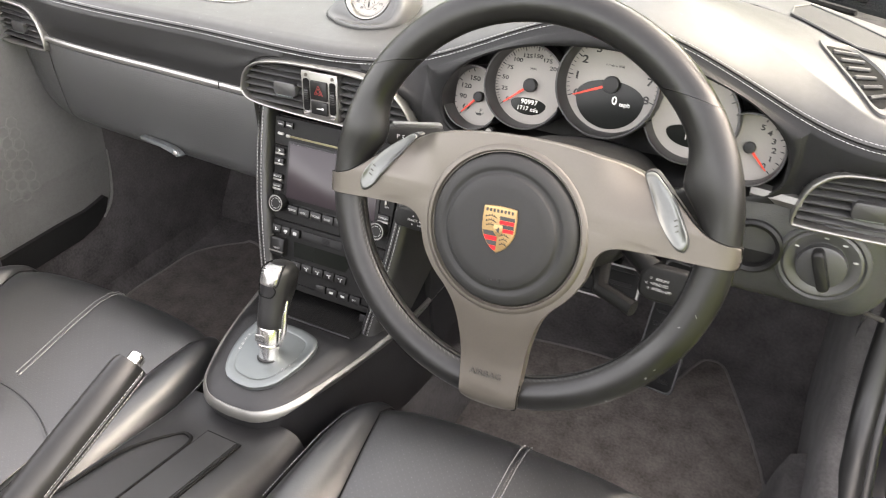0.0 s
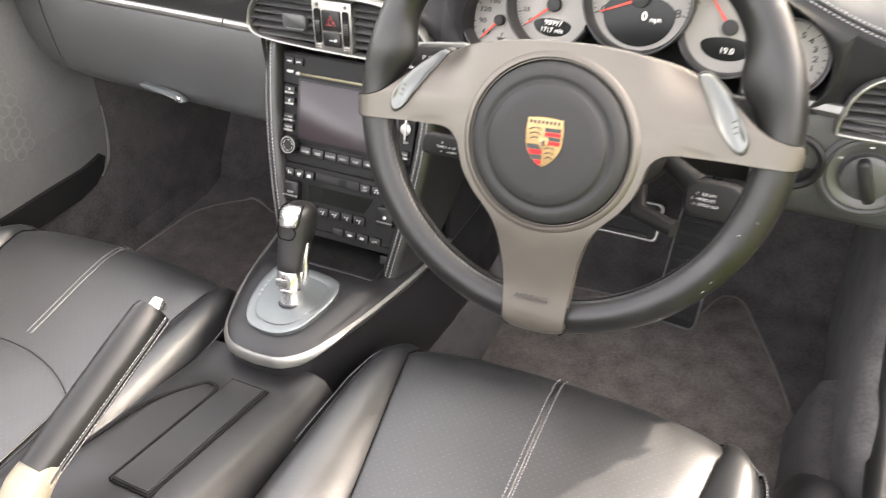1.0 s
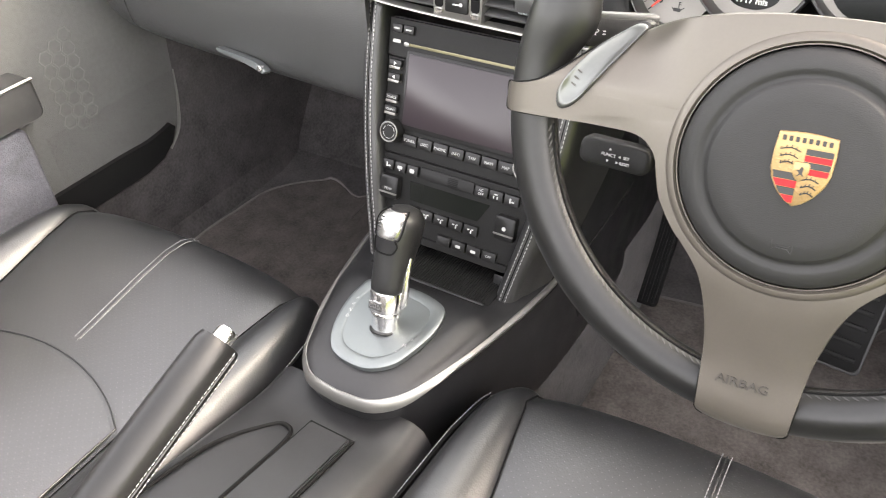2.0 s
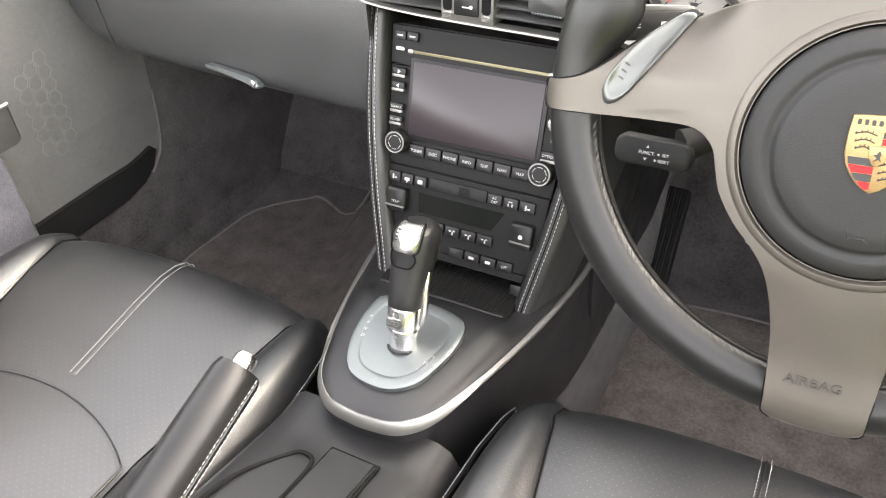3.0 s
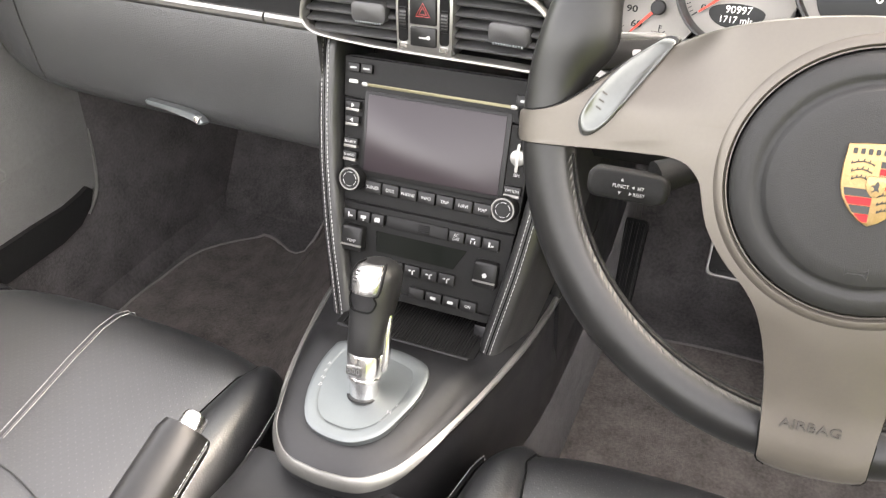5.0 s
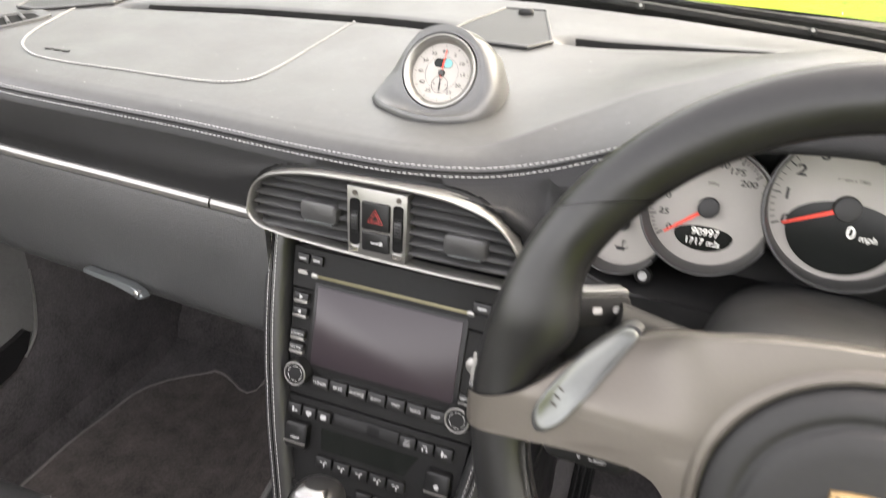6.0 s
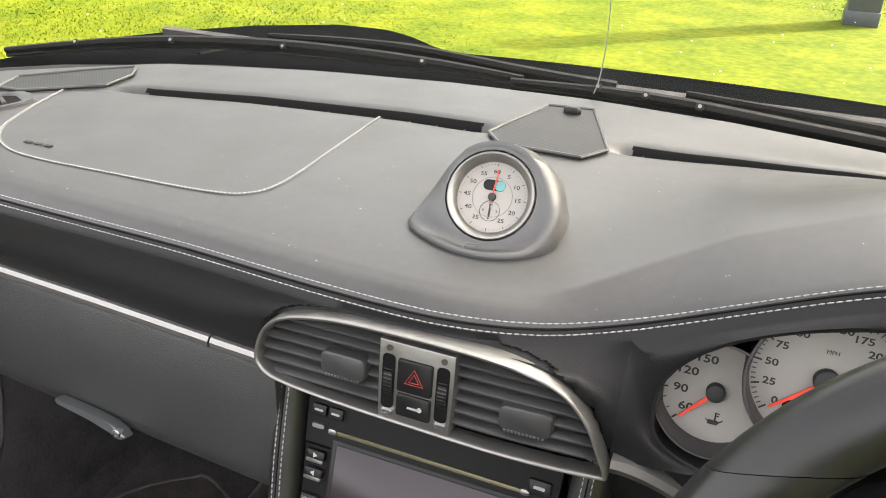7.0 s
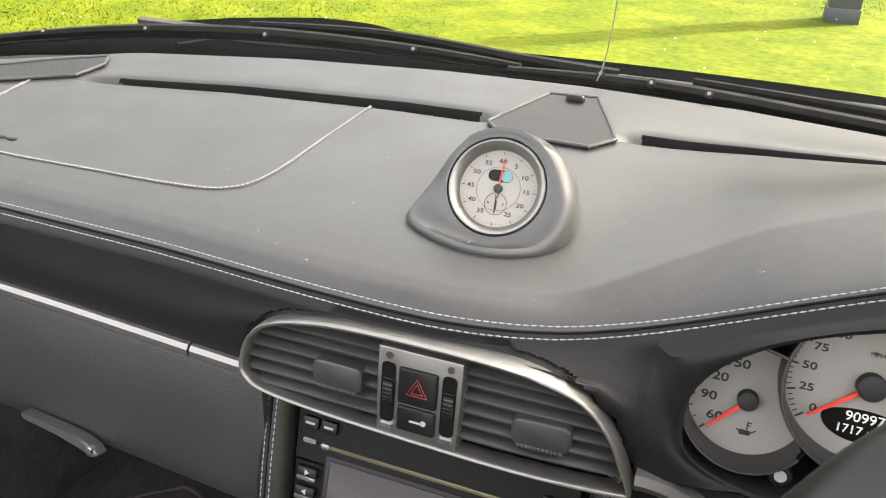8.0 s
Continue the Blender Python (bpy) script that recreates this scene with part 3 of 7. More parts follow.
# ---- cabin structure ----
floor = tagged(part("floor", thick(loft([[Vector((x, y, 0.185)) for y in (-1.3, -0.6, 0.0, 0.36 if x < 0 else 0.44)] + [Vector((x, 0.42 if x < 0 else 0.47, 0.20)), Vector((x, 0.62, 0.48)), Vector((x, 0.66, 0.66)), Vector((x, 0.60, 0.86))] for x in [-0.70 + 1.4 * i / 20 for i in range(21)]]), -0.01), CARPET), "dark grey carpeted car floor and footwell", "floor", kind="structure")
def tunnel_row(y):
    f = tab(y, [-1.2, -0.24, -0.12, -0.06, 0.0, 0.1, 0.62], [0.5, 0.5, 0.70, 0.82, 0.90, 0.95, 1.0])
    return [Vector((sx * w * (f if z > 0.4 else 0.5 + 0.5 * f), y, z)) for sx, w, z in ((-1, 0.128, 0.18), (-1, 0.127, 0.30), (-1, 0.121, 0.43), (-1, 0.110, 0.458), (1, 0.110, 0.458), (1, 0.121, 0.43), (1, 0.127, 0.30), (1, 0.128, 0.18))]


tunnel = tagged(part("tunnel", loft([tunnel_row(y) for y in (-1.2, -0.24, -0.18, -0.12, -0.06, 0.0, 0.1, 0.30, 0.62)]), CARPET), "carpeted centre tunnel between the footwells", "tunnel", kind="structure")
seal_line = spline([(0.715, 0.225, 0.86), (0.694, 0.212, 0.76), (0.686, 0.192, 0.66), (0.682, 0.164, 0.56), (0.682, 0.118, 0.47), (0.682, 0.055, 0.425), (0.682, -0.06, 0.398), (0.682, -0.4, 0.375), (0.682, -1.1, 0.375)], 8)
seal_y = lambda z: tab(z, [p.z for p in seal_line[48::-1]], [p.y for p in seal_line[48::-1]])
for sx, nm in ((-1, "wall_left"), (1, "wall_right")):
    heights = [(tab(z, [0.18, 0.5, 0.64, 0.80], [1, 1, 1.2, 2]), z) for z in [0.18, 0.28, 0.36] + [0.40 + 0.02 * j for j in range(21)]]
    if sx < 0:
        rows = [[Vector((-(0.655 + 0.02 * k), y, z)) for k, z in heights] for y in (-0.08, 0.2, 0.4, 0.66)]
    else:
        rows = [[Vector((0.635 + 0.02 * k + e * (1 - 0.5 * max(0.0, k - 1)), seal_y(z) + d, z)) for k, z in heights] for d, e in ((0.002, 0.026), (0.010, 0.014), (0.022, 0.006), (0.045, 0.001), (0.10, 0.0))] + [[Vector((0.635 + 0.02 * k - 0.004, y, z)) for k, z in heights] for y in (0.4, 0.66)]
    tagged(part(nm, thick(loft(rows), 0.01), KICK if sx > 0 else CARPET, smooth=70), "carpeted footwell side wall", "wall", kind="structure")
    drop = 0.115 if sx < 0 else 0.06
    shift = -0.03 if sx < 0 else 0.018
    tagged(part("sill", loft([[Vector((sx * (q - shift), y, z - (drop if z > 0.2 else 0))) for q, z in ((0.615, 0.18), (0.63, 0.33), (0.642, 0.372), (0.665, 0.385), (0.69, 0.375), (0.71, 0.33), (0.715, 0.15))] for y in (-1.2, -0.4, 0.0, (0.45 if sx < 0 else 0.16))]), CARPET, smooth=80), "dark carpeted door sill", "sill", kind="structure")
rows = []
for y, q in ((-1.2, 1.0), (-0.5, 1.0), (-0.16, 1.0), (-0.10, 0.97), (-0.06, 0.90), (-0.035, 0.76), (-0.022, 0.5), (-0.018, 0.2)):
    rows.append([Vector((0.625 + (x - 0.625) * (0.55 + 0.45 * q), y, 0.19 + (z - 0.19) * q)) for x, z in ((0.578, 0.19), (0.586, 0.32), (0.594, 0.362), (0.606, 0.384), (0.622, 0.392), (0.640, 0.389), (0.655, 0.376), (0.664, 0.35), (0.667, 0.20))])
tagged(part("sill_cover", loft(rows, cap=True), SEATPLAIN, smooth=80), "black vinyl door sill cover", "sill", kind="structure")

# open car: windscreen frame and rear bulkhead
tagged(part("wall_rear", thick(loft([[Vector((x, -1.25, z)) for z in (0.15, 0.5, 0.88)] for x in (-0.72, 0, 0.72)]), 0.03), HEADLINER), "dark rear bulkhead of the cabin", "wall", kind="structure")
for sx in (-1, 1):
    tagged(part("windscreen_pillar", tube(spline([(sx * 0.715, 0.20, 0.86), (sx * 0.66, 0.13, 1.0), (sx * 0.59, 0.05, 1.13), (sx * 0.535, -0.02, 1.20)], 6), 0.028, 10), HEADLINER), "dark windscreen pillar", "pillar", kind="structure")
tagged(part("windscreen_header", tube(spline([(-0.535, -0.02, 1.20), (-0.3, 0.022, 1.222), (0, 0.034, 1.228), (0.3, 0.022, 1.222), (0.535, -0.02, 1.20)], 8), 0.026, 10), HEADLINER), "dark windscreen header rail", "header rail", kind="structure")
bm = loft([[Vector((x * (1 - 0.26 * f), (screen_y(x) + 0.012) * (1 - f) + (0.03 - 0.06 * (x / 0.7) ** 2) * f + 0.02 * math.sin(math.pi * f), 0.878 + (1.215 - 0.04 * (x / 0.7) ** 2 - 0.878) * f)) for f in (0, 0.15, 0.3, 0.45, 0.6, 0.75, 0.9, 1.0)] for x in [-0.72 + 1.44 * i / 24 for i in range(25)]])
windscreen = tagged(part("windscreen", bm, GLASS), "clear sloping car windscreen", "windscreen", kind="structure")
if windscreen.data.polygons[0].normal.z > 0:
    windscreen.data.flip_normals()      # the face looks into the cabin
windscreen.visible_shadow = False


# ---- steering wheel ----
def wheel_pose(turn):
    m = basis((WX - 0.001, -0.184, 0.828), (1, 0, 0), (0, math.sin(radians(20)), math.cos(radians(20))))
    return m @ pose(0, 0, 0, 0, 0, turn)


W = wheel_pose(3.0)
HUB = -0.0105      # the hub sits a little below the wheel's middle
RIM_Y, RIM_R = 0.006, 0.1685
wheel = thing("steering_wheel", W.translation, "black leather steering wheel with grey metallic spokes", "steering wheel")


def rim_piece(a0, a1, n, rad=0.0158, slant0=0.0, slant1=0.0):
    """A stretch of the rim; its ends may run slanting from the inner to the outer side."""
    rows = []
    for i in range(n + 1):
        f = i / n
        row = []
        for k in range(20):
            c, s = math.cos(k * math.tau / 20), math.sin(k * math.tau / 20)
            a = radians(a0 + (a1 - a0) * f + c * (slant0 * (1 - f) ** 3 + slant1 * f ** 3))
            deg = math.degrees(a) % 360
            grip = sum(math.exp(-(((deg - g + 180) % 360 - 180) / 8.5) ** 2) for g in (17, 163))
            rn = 0.0145 + 0.0022 * grip
            q = RIM_R + c * (rad if c > 0 else rad + 0.0125 * grip)
            row.append(Vector((math.cos(a) * q, math.sin(a) * q + RIM_Y, s * rn)))
        rows.append(row)
    return moved(loft(rows, ring=True, cap=True), W)


part("rim_top", rim_piece(41, 139, 56, slant0=-7, slant1=7), RIM, wheel, "smooth black leather upper rim")
part("rim_grip", rim_piece(0.5, 40.8, 26, 0.0160, slant1=-7), RIM, wheel, "thick leather thumb grip")
part("rim_grip", rim_piece(139.2, 179.5, 26, 0.0160, slant0=7), RIM, wheel, "thick leather thumb grip")
part("rim_lower", rim_piece(180.0, 269.8, 44), RIM, wheel, "black leather lower rim with inner stitching")
part("rim_lower", rim_piece(270.2, 360.0, 44), RIM, wheel, "black leather lower rim with inner stitching")
for a0, a1 in ((187.5, 260.5), (279.5, 352.5)):
    arc = [radians(a0 + (a1 - a0) * i / 60) for i in range(61)]
    for q, h, lean in ((0.1545, 0.0062, 0.75), (0.1535, 0.0022, -0.75)):
        bm = bmesh.new()
        n = 40
        for i in range(n):
            a = radians(a0 + (a1 - a0) * (i + 0.5) / n)
            rad_v, tan_v = Vector((math.cos(a), math.sin(a), 0)), Vector((-math.sin(a), math.cos(a), 0))
            c = Vector((0, RIM_Y, h)) + rad_v * q
            d = (tan_v + Vector((0, 0, lean)) + rad_v * (lean * 0.4)).normalized()
            side_v = d.cross(rad_v).normalized()
            ring = [[bm.verts.new(W @ (c + d * u * 0.0029 + (rad_v * math.cos(k * math.tau / 4) + side_v * math.sin(k * math.tau / 4)) * 0.00065 * g)) for k in range(4)] for u, g in ((-1, 0.4), (0, 1.1), (1, 0.4))]
            for x, y in zip(ring, ring[1:]):
                for k in range(4):
                    bm.faces.new((x[k], x[(k + 1) % 4], y[(k + 1) % 4], y[k]))
        tagged(part("rim_stitching", bm, THREADDARK, wheel, "grey cross stitching"), kind="stuff")
    part("rim_seam", tube([W @ Vector((math.cos(a) * 0.1532, math.sin(a) * 0.1532 + RIM_Y, 0.0042)) for a in arc], 0.0009, 6), DEEP, wheel)
# scratches on the lower rim
for a, q, h, turn in ((322, 0.176, 0.0128, 70), (318.5, 0.1775, 0.0122, 60), (336, 0.166, 0.0146, 20), (341, 0.172, 0.0143, 120), (305, 0.181, 0.0098, 10)):
    c = Vector((math.cos(radians(a)) * q, math.sin(radians(a)) * q + RIM_Y, h))
    d = Vector((math.cos(radians(turn)), math.sin(radians(turn)), 0)) * 0.0011
    part("scratch", tube([W @ (c - d), W @ c, W @ (c + d)], 0.00017, 4), WHITE, wheel)

# spoke plate: three arms that run out over the rim
half = [(0.0, 0.069), (0.025, 0.0685), (0.05, 0.066), (0.075, 0.061), (0.092, 0.0555), (0.105, 0.0495), (0.117, 0.0445), (0.1275, 0.0395), (0.138, 0.031), (0.149, 0.0215), (0.162, 0.0135), (0.176, 0.0095), (0.1848, 0.0085), (0.1858, 0.0), (0.1848, -0.0080), (0.175, -0.0088), (0.155, -0.0085), (0.135, -0.0080), (0.112, -0.0075), (0.097, -0.0075), (0.087, -0.0105), (0.0800, -0.018), (0.0770, -0.028), (0.0725, -0.042), (0.062, -0.058), (0.0505, -0.070), (0.0425, -0.081), (0.0375, -0.093), (0.034, -0.106), (0.0312, -0.12), (0.0292, -0.14), (0.0278, -0.16), (0.0262, -0.1725), (0.013, -0.1772)]
out = [Vector((x, y, 0)) for x, y in half] + [Vector((0, -0.1778, 0))] + [Vector((-x, y, 0)) for x, y in half[1:]][::-1]
out = spline(out, 3, closed=True)


def roll_back(x, y):
    """How far the upper spokes fall away beside the shift buttons."""
    w = min(1.0, max(0.0, (abs(x) - 0.066) / 0.048))
    return 0.024 * max(0.0, (y - 0.016) / 0.036) ** 1.5 * w * w * (3 - 2 * w)


def spoke_n(p):
    """The height of the spoke plate: high round the hub, rolling over with the rim."""
    f = min(1.0, max(0.0, ((p - Vector((0, HUB, 0))).length - 0.071) / 0.062))
    z = 0.0250 - 0.0090 * f * f * (3 - 2 * f) - roll_back(p.x, p.y)
    z += 0.0048 * min(1.0, max(0.0, (-0.098 - p.y) / 0.070))          # the lower arm turns up to the rim
    rr = (p - Vector((0, RIM_Y, 0))).length - RIM_R
    return z * math.sqrt(max(0.03, 1 - (rr / 0.0190) ** 2)) if rr > 0 else z


ray_c = Vector((0, 0.012, 0))
rows = []
for p in out:
    d = (p - ray_c).normalized()
    o = ray_c - Vector((0, HUB, 0))
    b = o.dot(d)
    start = ray_c + d * (-b + math.sqrt(b * b - o.dot(o) + 0.066 ** 2))
    nrm = (p - ray_c).normalized()
    row = [Vector((start.x, start.y, 0.010))]
    for f in (0, 0.12, 0.25, 0.4, 0.55, 0.68, 0.78, 0.86, 0.92, 0.96):
        q = start.lerp(p, f)
        row.append(Vector((q.x, q.y, spoke_n(q))))
    z = spoke_n(p)
    for back, dz in ((0.0012, 0.0), (0.0003, -0.0010), (0.0, -0.0028), (0.0003, -0.012)):
        q = p - nrm * back
        row.append(Vector((q.x, q.y, (spoke_n(q) if back > 0.001 else z) + dz)))
    rows.append([W @ v for v in row])
part("spokes", loft(rows, loop=True), SPOKE, wheel, "warm grey metallic three-arm spoke plate", smooth=50)
# dark joints where the leather meets the plate
edge = lambda keep: [W @ Vector((p.x * 1.002, p.y * 1.002, max(spoke_n(p) - 0.0016, 0.0))) for p in out if keep(p)]
for keep in (lambda p: p.x > 0.127 and p.y > 0.0, lambda p: p.x < -0.127 and p.y > 0.0, lambda p: p.x > 0.15 and p.y < -0.002, lambda p: p.x < -0.15 and p.y < -0.002, lambda p: p.x > 0.02 and p.y < -0.145, lambda p: p.x < -0.02 and p.y < -0.145):
    part("joint", tube(edge(keep), 0.0007, 6), DEEP, wheel)
# airbag cover
prof = [(0.0, 0.0365), (0.02, 0.0363), (0.038, 0.0354), (0.0465, 0.0348), (0.0478, 0.0338), (0.0490, 0.0318), (0.0505, 0.0308), (0.0522, 0.0312), (0.0538, 0.0322), (0.0555, 0.0323), (0.059, 0.0314), (0.063, 0.0290), (0.0648, 0.026), (0.0652, 0.018)]
rows = [[W @ Vector((r * math.cos(k * math.tau / 72), r * math.sin(k * math.tau / 72) + HUB, z)) for k in range(72)] for r, z in [(max(r, 0.0005), z) for r, z in prof]]
part("airbag_cover", loft(rows, ring=True, cap=True), PAD, wheel, "round dark grey airbag cover with a moulded ring", smooth=60)
rows = [[W @ Vector((r * math.cos(k * math.tau / 72), r * math.sin(k * math.tau / 72) + HUB, z)) for k in range(72)] for r, z in ((0.0664, 0.016), (0.0667, 0.0255), (0.0680, 0.0272), (0.0702, 0.0272), (0.0722, 0.0258), (0.0735, 0.0235))]
part("hub_ring", loft(rows, ring=True), SPOKE, wheel, "grey metallic ring round the airbag cover")
rows = [[W @ Vector((r * math.cos(k * math.tau / 72), r * math.sin(k * math.tau / 72) + HUB, 0.017)) for k in range(72)] for r in (0.064, 0.068)]
part("hub_gap", loft(rows, ring=True), DEEP, wheel, "dark gap round the airbag cover")
# enamel badge, plain shapes only
BW = W @ pose(0, -0.0078, 0)
shield_w = lambda y: tab(y, [-0.0192, -0.0178, -0.0160, -0.0120, -0.0060, 0.0, 0.0100, 0.0190], [0.0, 0.0032, 0.0056, 0.0096, 0.0133, 0.0149, 0.0151, 0.0143])
ys_ = [0.0190 - 0.0382 * k / 18 for k in range(19)]
shield = [(shield_w(y), y + (0.0006 * (1 - (shield_w(y) / 0.0143) ** 2) if y > 0.018 else 0)) for y in ys_] + [(-shield_w(y), y) for y in ys_[::-1][1:]] + [(-0.007, 0.0198), (0.0, 0.0201), (0.007, 0.0198)]
badge = part("badge", moved(slab(shield, 0.0340, 0.0382, 0.0010), BW), GOLD, wheel, "gold shield badge with red and black bars")


def field(y0, y1, sx, mt, lift=0.0388):
    """One coloured bar of the shield, from its middle to its edge."""
    q = [y0 + (y1 - y0) * k / 5 for k in range(6)]
    o = [(sx * 0.0006, y0)] + [(sx * max(0.0008, shield_w(y) - 0.0014), y) for y in q] + [(sx * 0.0006, y1)]
    part("bar", moved(slab(o if sx * (y1 - y0) > 0 else o[::-1], 0.0375, lift), BW), mt, badge)


for k in range(4):
    field(0.0122 - 0.0034 * k, 0.0122 - 0.0034 * k - 0.0030, 1, CRESTRED if k % 2 else PRINT)
    field(-0.0014 - 0.0040 * k, -0.0014 - 0.0040 * k - 0.0036, -1, CRESTRED if k % 2 else PRINT)
for k in range(8):
    part("bar", moved(slab(rrect(0.0018, 0.0027, 0.0004, 2, -0.0112 + 0.0032 * k, 0.0162), 0.0375, 0.0387), BW), PRINT, badge)
for sx, x0, y0, n, w0 in ((-1, -0.0070, 0.0106, 3, 0.0100), (1, 0.0056, -0.0040, 3, 0.0086)):
    for i in range(n):
        y, w = y0 - 0.0037 * i, w0 - 0.0012 * i
        pts_ = [(x0 - w / 2, y - 0.0006), (x0 - w / 4, y + 0.0004), (x0, y + 0.0009), (x0 + w / 4, y + 0.0004), (x0 + w / 2, y - 0.0006)]
        part("antler", tube([BW @ Vector((x, q, 0.0384)) for x, q in pts_], 0.00035, 5), PRINT, badge)
        for x, q in pts_[:4]:
            part("antler_point", tube([BW @ Vector((x, q, 0.0384)), BW @ Vector((x + 0.0004, q + 0.0013, 0.0384))], 0.0003, 4), PRINT, badge)
part("centre_shield", moved(slab(spline([(-0.0038, 0.0046, 0), (0.0, 0.0050, 0), (0.0038, 0.0046, 0), (0.0038, -0.001, 0), (0, -0.0052, 0), (-0.0038, -0.001, 0)], 3, closed=True), 0.038, 0.0394, 0.0005), BW), GOLD, badge)
part("centre_mark", moved(slab(spline([(-0.0016, -0.0026, 0), (-0.0004, -0.0006, 0), (-0.0020, 0.0008, 0), (-0.0006, 0.0012, 0), (0.0004, 0.0030, 0), (0.0014, 0.0016, 0), (0.0012, -0.0004, 0), (0.0020, -0.0022, 0), (0.0004, -0.0014, 0)], 3, closed=True), 0.0390, 0.0397), BW), PRINT, badge)
lettering("AIRBAG", 0.0078, W @ pose(-0.0035, -0.1445, 0.0199, -3.9) @ Matrix.Diagonal((1.15, 1, 1, 1)), SPOKEDARK, wheel, "airbag_lettering", depth=0.0005)
part("horn_mark", tube([W @ Vector((x, y + HUB, 0.0352)) for x, y in ((-0.0055, -0.0370), (-0.0050, -0.0425), (-0.0035, -0.0410), (0.0030, -0.0408), (0.0052, -0.0432), (0.0052, -0.0378), (0.0030, -0.0398), (-0.0035, -0.0398))], 0.0003, 5), PLASTICSOFT, wheel)
# shift buttons on the upper spokes, dished in the middle
for sx in (-1, 1):
    o = [(0.1035, 0.0515), (0.110, 0.0530), (0.118, 0.0475), (0.127, 0.0400), (0.1345, 0.0315), (0.143, 0.0185), (0.1472, 0.008), (0.1455, 0.0005), (0.1405, 0.0), (0.1335, 0.0055), (0.1255, 0.0160), (0.1165, 0.0300), (0.1075, 0.0440)]
    o = [(p.x, p.y) for p in spline([(sx * x, y, 0) for x, y in o], 4, closed=True)]
    c = Vector((sx * 0.128, 0.025))
    hgt = lambda x, y: 0.0176 - roll_back(x, y)
    rows = [[W @ Vector((c.x + (x - c.x) * f, c.y + (y - c.y) * f, hgt(c.x + (x - c.x) * f, c.y + (y - c.y) * f) + h)) for x, y in o] for f, h in ((0.99, -0.014), (0.99, 0.0004), (0.965, 0.0014), (0.90, 0.0016), (0.84, 0.0012), (0.78, 0.0004), (0.5, -0.0006), (0.2, -0.0010), (0.03, -0.0010))]
    sb = part("shift_button", loft(rows, ring=True, cap=True), SHIFT, wheel, "satin silver gear shift button", smooth=60)
    for k in range(3):
        x, y = 0.1375 - 0.0012 * k, 0.0145 + 0.0040 * k
        part("shift_mark", moved(boxm(0.0032, 0.0009, 0.0005), W @ pose(sx * x, y, hgt(x, y) - 0.0001, 0, 0, sx * 30)), SPOKEDARK, sb)
    part("button_surround", loft([[W @ Vector((c.x + (x - c.x) * f, c.y + (y - c.y) * f, hgt(x, y) - 0.0010 + h)) for x, y in o] for f, h in ((1.045, -0.012), (1.04, 0), (0.985, 0.0004))], ring=True), PRINT, wheel)
# column shroud and stalks
col = thing("steering_column", (WX, -0.06, 0.76), "black plastic steering column shroud", "steering column")
cm = basis((WX, -0.10, 0.80), (1, 0, 0), (0, math.sin(radians(20)), math.cos(radians(20))))
rows = [[cm @ Vector((w * math.copysign(abs(math.cos(a)) ** 0.7, math.cos(a)), h * math.copysign(abs(math.sin(a)) ** 0.7, math.sin(a)) - 0.012, -d)) for a in [k * math.tau / 32 for k in range(32)]] for d, w, h in ((-0.025, 0.05, 0.045), (0.0, 0.075, 0.055), (0.04, 0.08, 0.06), (0.09, 0.08, 0.06), (0.15, 0.075, 0.055))]
part("shroud", loft(rows, ring=True, cap=True), PLASTIC, col)


def stalk(name, label, root, tip, width, height, marks=(), along=(1, 0, 0)):
    s = thing(name, root, label, "column stalk")
    a, b = Vector(root), Vector(tip)
    d = (b - a).normalized()
    m = basis(b, along, (0, 0.35, 1))
    part("arm", tube([a, a.lerp(b, 0.5), b - d * 0.02], lambda t: 0.008 + 0.004 * t, 12), PLASTIC, s)
    part("paddle", moved(slab(rrect(width, height, height * 0.35, 4), -0.008, 0.006, 0.004, 3), m), PLASTIC, s)
    for x, y, w, hh in marks:
        part("mark", moved(slab(rrect(w, hh, min(w, hh) * 0.2, 1, x, y), 0.0055, 0.0064), m), WHITE, s)
    return s, m


st, m = stalk("cruise_stalk", "black cruise control stalk with white lettering", (0.27, -0.085, 0.765), (0.206, -0.133, 0.756), 0.054, 0.020)
m = m @ Matrix.Diagonal((0.56, 0.56, 1, 1))
lettering("FUNCT.", 0.0060, m @ pose(-0.006, 0, 0.0064), WHITE, st)
lettering("SET", 0.0052, m @ pose(0.017, 0.0005, 0.0064), WHITE, st)
lettering("RESET", 0.0052, m @ pose(0.016, -0.0075, 0.0064), WHITE, st)
for x, y, turn in ((-0.006, 0.0075, 0), (-0.007, -0.0075, 180), (0.0085, 0.0005, 90), (0.0055, -0.0075, -90)):
    part("arrow", moved(slab([(0.0022 * math.cos(radians(90 + turn + 120 * k)), 0.0022 * math.sin(radians(90 + turn + 120 * k))) for k in range(3)], 0.0055, 0.0064), m @ pose(x, y, 0)), WHITE, st)
st, m = stalk("light_stalk", "black indicator stalk with white light symbols", (0.28, -0.07, 0.80), (0.188, -0.102, 0.834), 0.060, 0.020, ((-0.0125, 0.001, 0.0022, 0.0008), (-0.0125, -0.0010, 0.0022, 0.0008), (0.006, 0.001, 0.006, 0.004), (0.019, 0.001, 0.005, 0.004)), (0.047, 0.036, -0.008))
lettering("P", 0.0060, m @ pose(-0.018, 0.0, 0.0064), WHITE, st)
part("cap", moved(slab(rrect(0.050, 0.005, 0.002, 2, 0.002, 0.0105), -0.006, 0.0055, 0.002), m), PODM, st)
st, m = stalk("trip_stalk", "black speed control stalk with white lettering", (0.40, -0.085, 0.765), (0.458, -0.112, 0.742), 0.052, 0.034)
